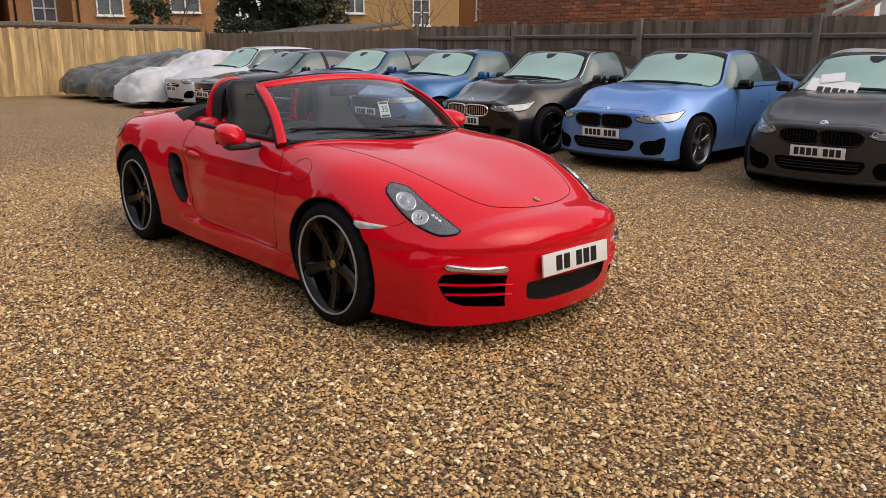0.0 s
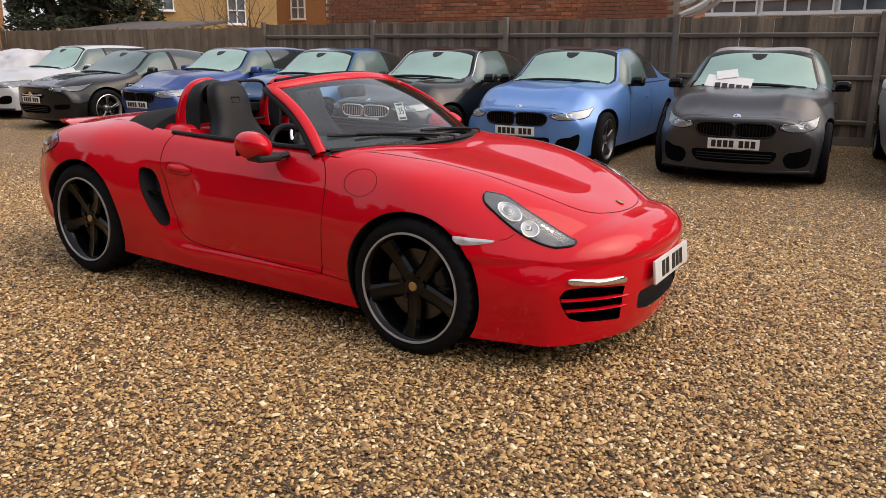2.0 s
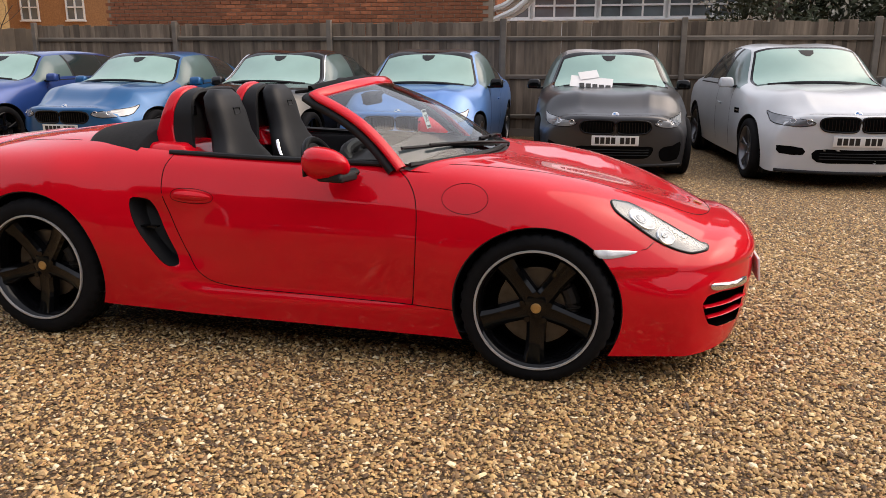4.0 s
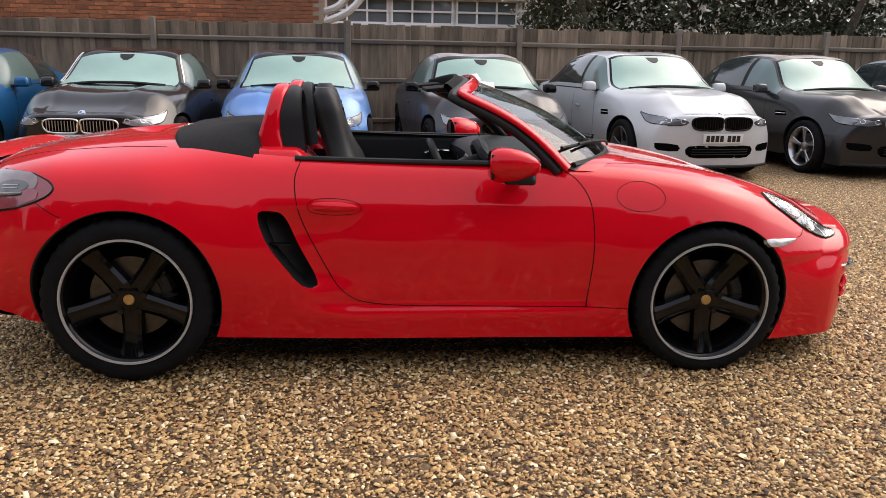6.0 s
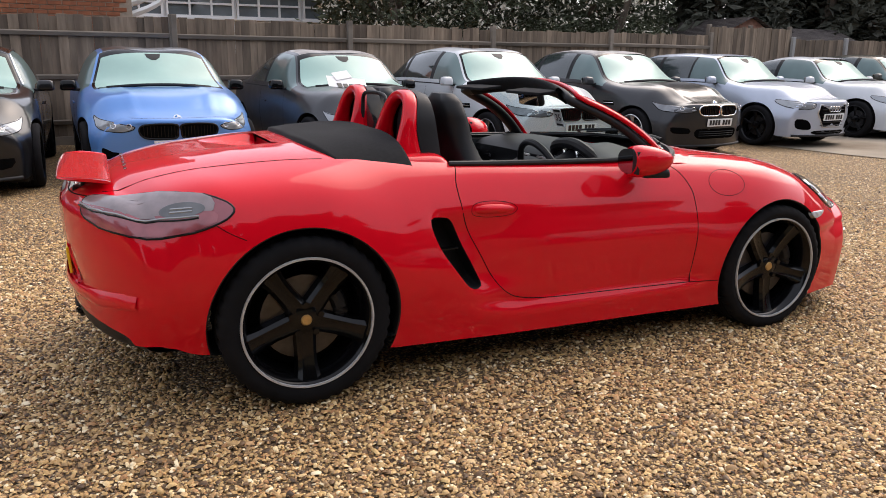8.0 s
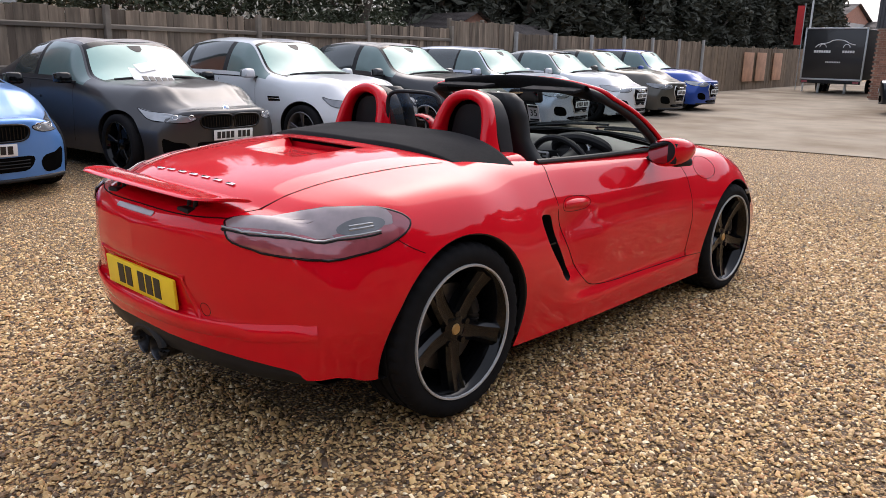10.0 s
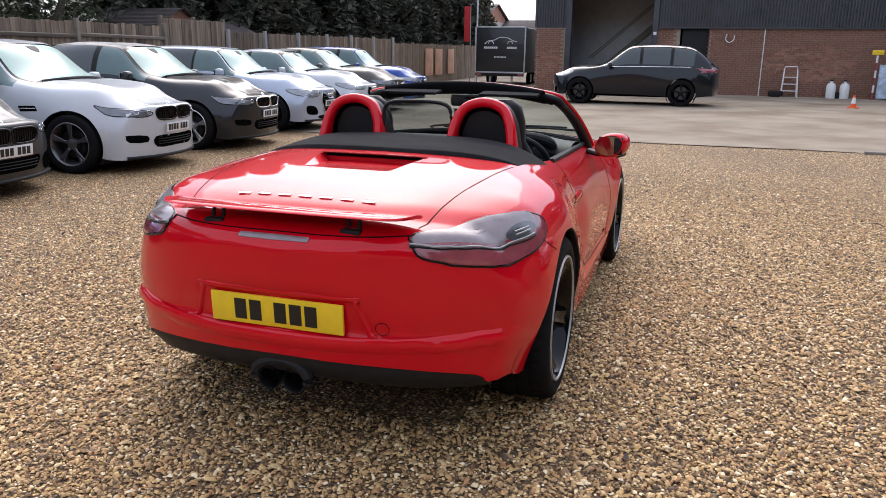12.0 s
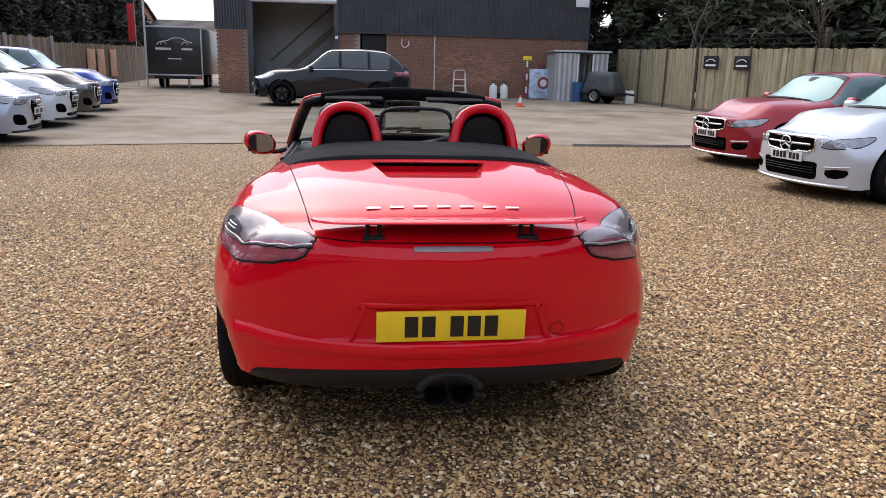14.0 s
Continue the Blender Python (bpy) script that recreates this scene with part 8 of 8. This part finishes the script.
# rollover hoops: red fairings round black padding
def hoop(y):
    h = new("rollover_hoop")
    h.parent = car
    h.matrix_basis = Matrix.Translation((0, y, 0))
    path = catmull([(-0.172, 0.90), (-0.154, 1.01), (-0.134, 1.11), (-0.090, 1.178), (0.0, 1.204), (0.090, 1.178), (0.134, 1.11), (0.154, 1.01), (0.172, 0.90)], 5)
    V, F = [], []
    n = len(path)
    for i, (yy, z) in enumerate(path):
        d = path[min(i + 1, n - 1)] - path[max(i - 1, 0)]
        d /= np.linalg.norm(d)
        ny_, nz_ = -d[1], d[0]
        f = (1.212 - z) / 0.31
        xb, xf_ = -0.668 - 0.10 * f, -0.598 - 0.15 * f * (1 - f)
        t = 0.024
        for q in np.linspace(0, 2 * math.pi, 15)[:-1]:
            cq, sq = math.cos(q), math.sin(q)
            xx = (xb + xf_) / 2 + (xf_ - xb) / 2 * math.copysign(abs(cq) ** 0.55, cq)
            tt = t * math.copysign(abs(sq) ** 0.8, sq)
            V.append((xx, yy + ny_ * tt, z + nz_ * tt))
    for i in range(n - 1):
        for k in range(14):
            F.append((i * 14 + k, i * 14 + (k + 1) % 14, (i + 1) * 14 + (k + 1) % 14, (i + 1) * 14 + k))
    mesh_part("fairing", V, F, RED, h, "red hoop fairing")
    # black lining: from the fairing's edge forward to a rounded lip, then back into a hollow
    V, F = [], []
    for i, (yy, z) in enumerate(path):
        f = (1.204 - z) / 0.304
        xe = -0.600 - 0.15 * f * (1 - f)
        xl = -0.556 + 0.030 * f
        for xx, ky, dz in ((xe, 1.10, 0.012), (0.5 * (xe + xl), 1.13, 0.015), (xl, 1.08, 0.009), (xl + 0.006, 0.98, -0.006), (xl - 0.004, 0.90, -0.020), (xl - 0.03, 0.84, -0.030), (-0.630, 0.78, -0.042)):
            V.append((xx, yy * ky, z + dz * (1 - f)))
    m2 = len(path)
    F = [(7 * i + k, 7 * i + k + 1, 7 * i + 8 + k, 7 * i + 7 + k) for i in range(m2 - 1) for k in range(6)]
    F.append(tuple(7 * i + 6 for i in range(m2))[::-1])
    part_ = mesh_part("padding", V, F, LEATHER, h, "black padded hoop lining", cut=50)
    part("slot", box(0.01, 0.06, 0.05, (-0.624, 0, 1.10), 0.004), GLOSSBLACK, part_)
    # flared red foot towards the deck
    b = box(0.38, 0.44, 0.100, (-0.655, math.copysign(0.085, y), 0.908), 0.042, None, (0.55, 0.74), 4)
    part("foot", b, RED, h)
    return h


hoop(0.345)
hoop(-0.345)
wd = new("wind_deflector")
wd.parent = car
ring = [(-0.66, y, z) for y, z in catmull([(-0.175, 0.96), (-0.18, 1.10), (-0.155, 1.185), (0, 1.20), (0.155, 1.185), (0.18, 1.10), (0.175, 0.96), (0, 0.95)], 4, True)]
part("deflector_frame", tube(ring, 0.010, 8, 0, True), TRIM, wd)
bmp = bmesh.new()
bmp.faces.new([bmp.verts.new((p[0], p[1], p[2])) for p in ring])
part("pane", bmp, SMOKED, wd, "smoked plastic pane", smooth=False).visible_shadow = False
# folded roof cover
V, F = [], []
nu, nv = 36, 22
for i in range(nu + 1):
    u = -1 + 2 * i / nu
    for j in range(nv + 1):
        t = j / nv
        x = -0.70 - 0.44 * t * (1 - 0.30 * abs(u) ** 3) - 0.02 * abs(u)
        y = 0.706 * u * (1 - 0.03 * t)
        dome = (1 - abs(u) ** 4.5)
        z = 0.912 + 0.130 * dome * (1 - 0.30 * t ** 2) + 0.010 * t
        z += 0.004 * noise.noise(Vector((x * 9, y * 5, 0)))
        if j == nv or j == 0:
            z -= 0.045 if abs(u) < 0.97 else 0.02
        V.append((x, y, z))
F = [(i * (nv + 1) + j, (i + 1) * (nv + 1) + j, (i + 1) * (nv + 1) + j + 1, i * (nv + 1) + j + 1) for i in range(nu) for j in range(nv)]
mesh_part("folded_roof", V, F, FABRIC, car, "folded black canvas roof under its cover")
# trough in the rear lid behind the roof
V, F = [], []
NX, NY = 12, 16
for i in range(NX + 1):
    t = i / NX
    x, hy = -1.215 - 0.285 * t, 0.250 - 0.060 * t
    for j in range(NY + 1):
        u = -1 + 2 * j / NY
        top, nn = sh.on((x, hy * u), 'z', 1)
        d = 0.036 * (1 - t) ** 0.8
        V.append((x, hy * u, top[2] - (0 if abs(u) > 0.999 else d)))
F = [(i * (NY + 1) + j, i * (NY + 1) + j + 1, (i + 1) * (NY + 1) + j + 1, (i + 1) * (NY + 1) + j) for i in range(NX) for j in range(NY)]
tr_ = mesh_part("deck_trough", V, F, RED, car, "sloping red trough in the rear lid", cut=30)
b = bmesh.new()
lip_ = [sh.on((-1.213, y), 'z', 1, 0.001)[0] for y in np.linspace(-0.250, 0.250, 13)]
top_ = [b.verts.new((p[0] + 0.012, p[1], p[2] + 0.001)) for p in lip_] + [b.verts.new((p[0] - 0.014, p[1], p[2] + 0.002)) for p in lip_]
low_ = [b.verts.new((p[0] + 0.012, p[1], p[2] - 0.055)) for p in lip_]
for k in range(12):
    b.faces.new((top_[k], top_[k + 1], top_[k + 14], top_[k + 13]))
    b.faces.new((top_[k], top_[k + 1], low_[k + 1], low_[k]))
part("trough_lip", b, RED, tr_)
# near-black strip paints the shade on the wall below the lip
part("trough_grille", box(0.004, 0.46, 0.012, (-1.208, 0, 0.986), 0.001), VOID, tr_, "thin black strip standing for the shade under the lip")
# raised rear wing on two struts
wg = new("rear_wing")
wg.parent = car
V, F = [], []
for i in range(33):
    u = math.sin(math.pi / 2 * (-1 + 2 * i / 32))
    y = 0.478 * u
    trail = 1 - 0.05 * u * u - 0.36 * abs(u) ** 18            # the trailing corners are rounded
    for dx, z in ((0.0, 0.884), (0.025, 0.893), (0.085, 0.900), (0.155, 0.906), (0.194, 0.908), (0.200, 0.902), (0.172, 0.895), (0.10, 0.889), (0.03, 0.882)):
        V.append((-1.896 - dx * trail, y, z))
F = [(i * 9 + k, (i + 1) * 9 + k, (i + 1) * 9 + (k + 1) % 9, i * 9 + (k + 1) % 9) for i in range(32) for k in range(9)]
F += [tuple(range(9)), tuple(32 * 9 + k for k in range(9))[::-1]]
mesh_part("wing_blade", V, F, RED, wg, "red wing blade", cut=50)
for side in (-1, 1):
    st_ = part("strut", box(0.026, 0.050, 0.016, (-1.985, side * 0.267, 0.886), 0.005), TRIM, wg, "black hinge strut")
    for dy in (-0.020, 0.020):
        part("link", tube([(-1.992, side * 0.267 + dy, 0.884), (-2.004, side * 0.267 + dy, 0.842)], 0.0075, 6), TRIM, st_)
    part("strut_foot", box(0.050, 0.076, 0.036, (-2.014, side * 0.267, 0.832), 0.008), TRIM, st_)
bars = [(0.26 - 0.085 * k) for k in range(7)]
for k, y in enumerate(bars):
    h, nn = sh.on((-1.835, y), 'z', 1, 0.003)
    b = box(0.013, 0.050, 0.004, (0, 0, 0), 0.0015)
    b.transform(Matrix.Translation(h) @ Matrix.Rotation(math.atan2(nn[0], nn[2]), 4, 'Y'))
    part("bar", b, CHROME, car)
sh.patch("high_brake_light", [(-0.132, 0.805), (0, 0.803), (0.132, 0.805), (0.136, 0.812), (0.132, 0.819), (0, 0.819), (-0.132, 0.819), (-0.136, 0.812)], 'x', -1, LAMPSILVER, car, "slim high brake light", 0.003, 0.0, 0, 0.008)
sh.line("wing_gap", [(-0.47, 0.836), (-0.3, 0.830), (0, 0.828), (0.3, 0.830), (0.47, 0.836)], 'x', -1, SEAM, car, 0.004, 0.001, 5)
# number plate recess and plate
REC = [(-0.270, 0.615), (0.270, 0.615), (0.300, 0.600), (0.345, 0.485), (0.33, 0.470), (-0.33, 0.470), (-0.345, 0.485), (-0.300, 0.600)]
p, nn = sh.on((0, 0.56), 'x', -1)
sh.line("recess_edge", REC, 'x', -1, RED, car, 0.012, 0.006, 3, True)
flat_panel("number_plate", 0.52, 0.111, 0.012, pose(p[0] - 0.004, 0, 0.541, 0, 0, 180) @ pose(0, 0, 0, 0, 4, 0), PLATEY, car, "yellow number plate with dark bars", 0.004, PLATE_BARS_SHORT)
sh.line("tow_cover_line", [(-0.385 + 0.024 * math.cos(q), 0.512 + 0.024 * math.sin(q)) for q in np.linspace(0, 2 * math.pi, 17)[:-1]], 'x', -1, SEAM, car, 0.002, closed=True, smooth_n=1)
sh.line("bumper_crease", [(-0.76, 0.478), (-0.6, 0.464), (-0.36, 0.452), (0, 0.448), (0.36, 0.452), (0.6, 0.464), (0.76, 0.478)], 'x', -1, RED, car, 0.030, 0.007, 6)
# black diffuser and twin tail pipes
V, F = [], []
for i in range(41):
    u = -1 + 2 * i / 40
    y = 0.722 * u
    zt = 0.388 - 0.056 * (abs(y) / 0.70) ** 2.2
    h, nn = sh.on((y, max(zt, 0.328)), 'x', -1)
    x = h[0]
    for dx, z in ((0.030, zt + 0.014), (0.010, zt + 0.008), (0.006, zt - 0.018), (0.024 + 0.03 * u ** 6, zt - 0.070 + 0.015 * u ** 4), (0.08, zt - 0.105 + 0.04 * u ** 4), (0.30, zt - 0.13 + 0.05 * u ** 4)):
        V.append((x + dx, y, z))
F = [(i * 6 + k, (i + 1) * 6 + k, (i + 1) * 6 + k + 1, i * 6 + k + 1) for i in range(40) for k in range(5)]
mesh_part("diffuser", V, F, TRIM, car, "black plastic rear diffuser", cut=40)
ex = new("exhaust")
ex.parent = car
part("surround", tube([(-2.058, 0.108 * math.cos(q), 0.290 + 0.066 * math.sin(q)) for q in np.linspace(-0.25, math.pi + 0.25, 19)], 0.021, 8, 0), TRIM, ex, "black rounded pipe surround")
for side in (-1, 1):
    b = lathe([(0.041, -0.22), (0.044, -0.02), (0.047, 0.0), (0.045, 0.007), (0.041, 0.0), (0.038, -0.20), (0.0, -0.20)], 32)
    b.transform(Matrix.Translation((-2.058, side * 0.050, 0.280)) @ Matrix.Rotation(radians(90), 4, 'Z'))
    part("tail_pipe", b, STEEL, ex, "dark steel tail pipe")
    part("pipe_bore", cyl(0.038, 0.02, (-2.000, side * 0.050, 0.280), 'x', 24), VOID, ex)
# underside
part("underbody", box(3.35, 1.36, 0.18, (0.16, 0, 0.30), 0.05), VOID, car)
part("front_bay", box(0.9, 1.10, 0.40, (1.35, 0, 0.42), 0.05), VOID, car)
part("rear_bay", box(0.75, 1.10, 0.40, (-1.45, 0, 0.54), 0.05), VOID, car)
# door mirrors
for side in (-1, 1):
    mo = new("door_mirror")
    mo.parent = car
    V, F = [], []
    n = 24
    rows = [(-0.070, 0.114, 0.066), (-0.060, 0.128, 0.077), (-0.035, 0.134, 0.082), (0.0, 0.131, 0.080), (0.035, 0.120, 0.072), (0.065, 0.101, 0.059), (0.088, 0.076, 0.042), (0.102, 0.046, 0.024), (0.108, 0.020, 0.010)]
    for dx, a, b_ in rows:
        for k in range(n):
            q = 2 * math.pi * k / n
            cq, sq = math.cos(q), math.sin(q)
            V.append((0.326 + 1.12 * dx, side * (0.884 + 0.70 * a * (1 - 1.6 * max(0.0, dx)) * math.copysign(abs(cq) ** 0.95, cq) + 0.12 * dx), 0.925 + 0.90 * b_ * math.copysign(abs(sq) ** 0.92, sq) + 0.012 * math.copysign(abs(cq), cq)))
    for i in range(len(rows) - 1):
        for k in range(n):
            F.append((i * n + k, i * n + (k + 1) % n, (i + 1) * n + (k + 1) % n, (i + 1) * n + k))
    F.append(tuple((len(rows) - 1) * n + k for k in range(n)))
    bmm = bmesh.new()
    vs = [bmm.verts.new(v) for v in V]
    for q in F:
        bmm.faces.new([vs[k] for k in q])
    bmesh.ops.recalc_face_normals(bmm, faces=bmm.faces[:])
    part("mirror_shell", bmm, RED, mo, "red mirror housing", cut=60)
    mo.matrix_basis = Matrix.Translation((0.326, side * 0.884, 0)) @ Matrix.Rotation(radians(13 * side), 4, 'Z') @ Matrix.Translation((-0.326, -side * 0.884, 0))
    bmm = bmesh.new()
    bmm.faces.new([bmm.verts.new((0.246 - 0.30 * 0.080 * -math.copysign(abs(math.cos(q)) ** .75, math.cos(q)) * 0.9, side * (0.884 + 0.078 * math.copysign(abs(math.cos(q)) ** .75, math.cos(q))), 0.925 + 0.056 * math.copysign(abs(math.sin(q)) ** .75, math.sin(q)))) for q in np.linspace(0, 2 * math.pi, 25)[:-1]])
    part("mirror_glass", bmm, MIRROR, mo, smooth=False)
    part("mirror_back", box(0.012, 0.146, 0.102, (0.258, side * 0.884, 0.925), 0.004), TRIM, mo)
    part("mirror_base", box(0.135, 0.140, 0.044, (0.366, side * 0.862, 0.874), 0.020, None, (0.9, 0.95), 3), TRIM, mo)
    part("mirror_foot", tube([(0.36, side * 0.715, 0.875), (0.34, side * 0.79, 0.865), (0.325, side * 0.85, 0.885)], 0.024, 8, 4, flat=(0.034, 0.018)), TRIM, mo)
# interior mirror and hanging tag
im = new("interior_mirror")
im.parent = car
part("mirror_shell", box(0.04, 0.22, 0.07, (0.24, 0, 1.16), 0.02, Matrix.Rotation(radians(-12), 3, 'Y'), None, 3), TRIM, im)
part("mirror_glass", box(0.004, 0.20, 0.055, (0.218, 0, 1.157), 0.001, Matrix.Rotation(radians(-12), 3, 'Y')), MIRROR, im)
part("stem", tube([(0.25, 0, 1.16), (0.30, 0, 1.195)], 0.012, 8), TRIM, im)
# wheels
for (cx_, cz_), r_, w_, y_ in ((FW, 0.330, 0.232, 0.742), (RW, 0.346, 0.262, 0.745)):
    for side in (-1, 1):
        wheel(car, (cx_, side * y_, cz_), r_, w_, 0.258, side, GLOSSBLACK, 5, MACHINED, True, GOLD)

# stock tag behind the windscreen
tag = thing("windscreen_tag", pose(0.50, 0.13, 1.045, 0, 0, 0), "small white stock tag reading 35 behind the windscreen", "tag")
flat_t = box(0.003, 0.082, 0.105, (0, 0, 0), 0)
flat_t.transform(Matrix.Rotation(radians(-20), 4, 'Y'))
part("card", flat_t, PAPER, tag)
for face in (1, -1):
    cu = bpy.data.curves.new("numerals", 'FONT')
    cu.body, cu.size, cu.align_x, cu.align_y, cu.extrude = "35", 0.058, 'CENTER', 'CENTER', 0.0004
    tmp = bpy.data.objects.new("numerals", cu)
    scene.collection.objects.link(tmp)
    me = bpy.data.meshes.new_from_object(tmp.evaluated_get(bpy.context.evaluated_depsgraph_get()))
    bpy.data.objects.remove(tmp)
    me.materials.clear()
    me.materials.append(INK)
    o = new("numerals", me)
    o.parent = tag
    o.matrix_basis = Matrix.Rotation(radians(-20), 4, 'Y') @ Matrix.Translation((face * 0.0032, 0, 0.0)) @ Euler((radians(90), 0, radians(90 * face))).to_matrix().to_4x4()
    for zz in (0.042, -0.042):
        b = box(0.0012, 0.066, 0.012, (face * 0.0024, 0, zz), 0)
        b.transform(Matrix.Rotation(radians(-20), 4, 'Y'))
        part("bar", b, INK, tag)
# papers on the dark grey coupe's windscreen
pp = thing("price_papers", pose(1.06, 6.01, 1.06, 0, 0, 8), "white price papers lying on the windscreen base", "papers")
for (dx, dz, w, h, rz) in ((0.0, 0.0, 0.52, 0.20, 8), (-0.03, 0.13, 0.24, 0.14, -12)):
    b = box(w, 0.004, h, (dx, -0.01 * (dz > 0), dz), 0, Matrix.Rotation(radians(rz), 3, 'Y'))
    b.transform(Matrix.Rotation(radians(-50), 4, 'X'))
    part("sheet", b, PAPER, pp)
for k in range(5):
    b = box(0.06, 0.006, 0.07, (-0.12 + 0.08 * k, -0.006, -0.05 + 0.011 * -k), 0)
    b.transform(Matrix.Rotation(radians(-50), 4, 'X'))
    part("bar", b, INK, pp)
# a few fallen twigs and leaves on the gravel
DEADLEAF = mat("dead_leaf", (0.045, 0.030, 0.018), 0.8, var=0.4, scale=40)
rng_ = random.Random(11)
for k in range(26):
    x, y = (1.60, -2.04) if k == 0 else (rng_.uniform(-4.5, 5.5), rng_.uniform(-3.6, -1.2))
    a = rng_.uniform(0, 6.28)
    if k % 4 == 0:
        tw_ = thing("twig", pose(x, y, 0.016, 0, 0, math.degrees(a)), "thin dark fallen twig on the gravel", "twig", "litter on the gravel")
        part("stick", tube([(-0.05, 0, 0), (-0.02, 0.006, 0.004), (0.02, -0.004, 0.003), (0.055, 0.006, 0.0)], [0.003, 0.0045, 0.004, 0.002], 6), BARK, tw_)
        part("side_shoot", tube([(0.0, 0, 0.003), (0.02, 0.018, 0.006), (0.03, 0.034, 0.004)], [0.003, 0.002, 0.0012], 5), BARK, tw_)
    else:
        b = bmesh.new()
        s_ = rng_.uniform(0.010, 0.020)
        vs = [b.verts.new((s_ * px_, s_ * py_, 0.004 * pz_ + 0.002)) for px_, py_, pz_ in ((-1.4, 0, 1), (-0.5, 0.55, 0), (0.4, 0.5, 1.5), (1.5, 0.05, 2), (0.4, -0.55, 0.5), (-0.5, -0.5, 1.2))]
        b.faces.new(vs)
        ex_ = bmesh.ops.extrude_face_region(b, geom=b.faces[:])
        bmesh.ops.translate(b, verts=[v for v in ex_["geom"] if isinstance(v, bmesh.types.BMVert)], vec=(0, 0, 0.0012))
        lf_ = part("fallen_leaf", b, DEADLEAF)
        lf_.matrix_basis = pose(x, y, 0.012, 0, 0, math.degrees(a))
        tagged(lf_, "small curled brown leaf on the gravel", "leaf", "litter on the gravel")
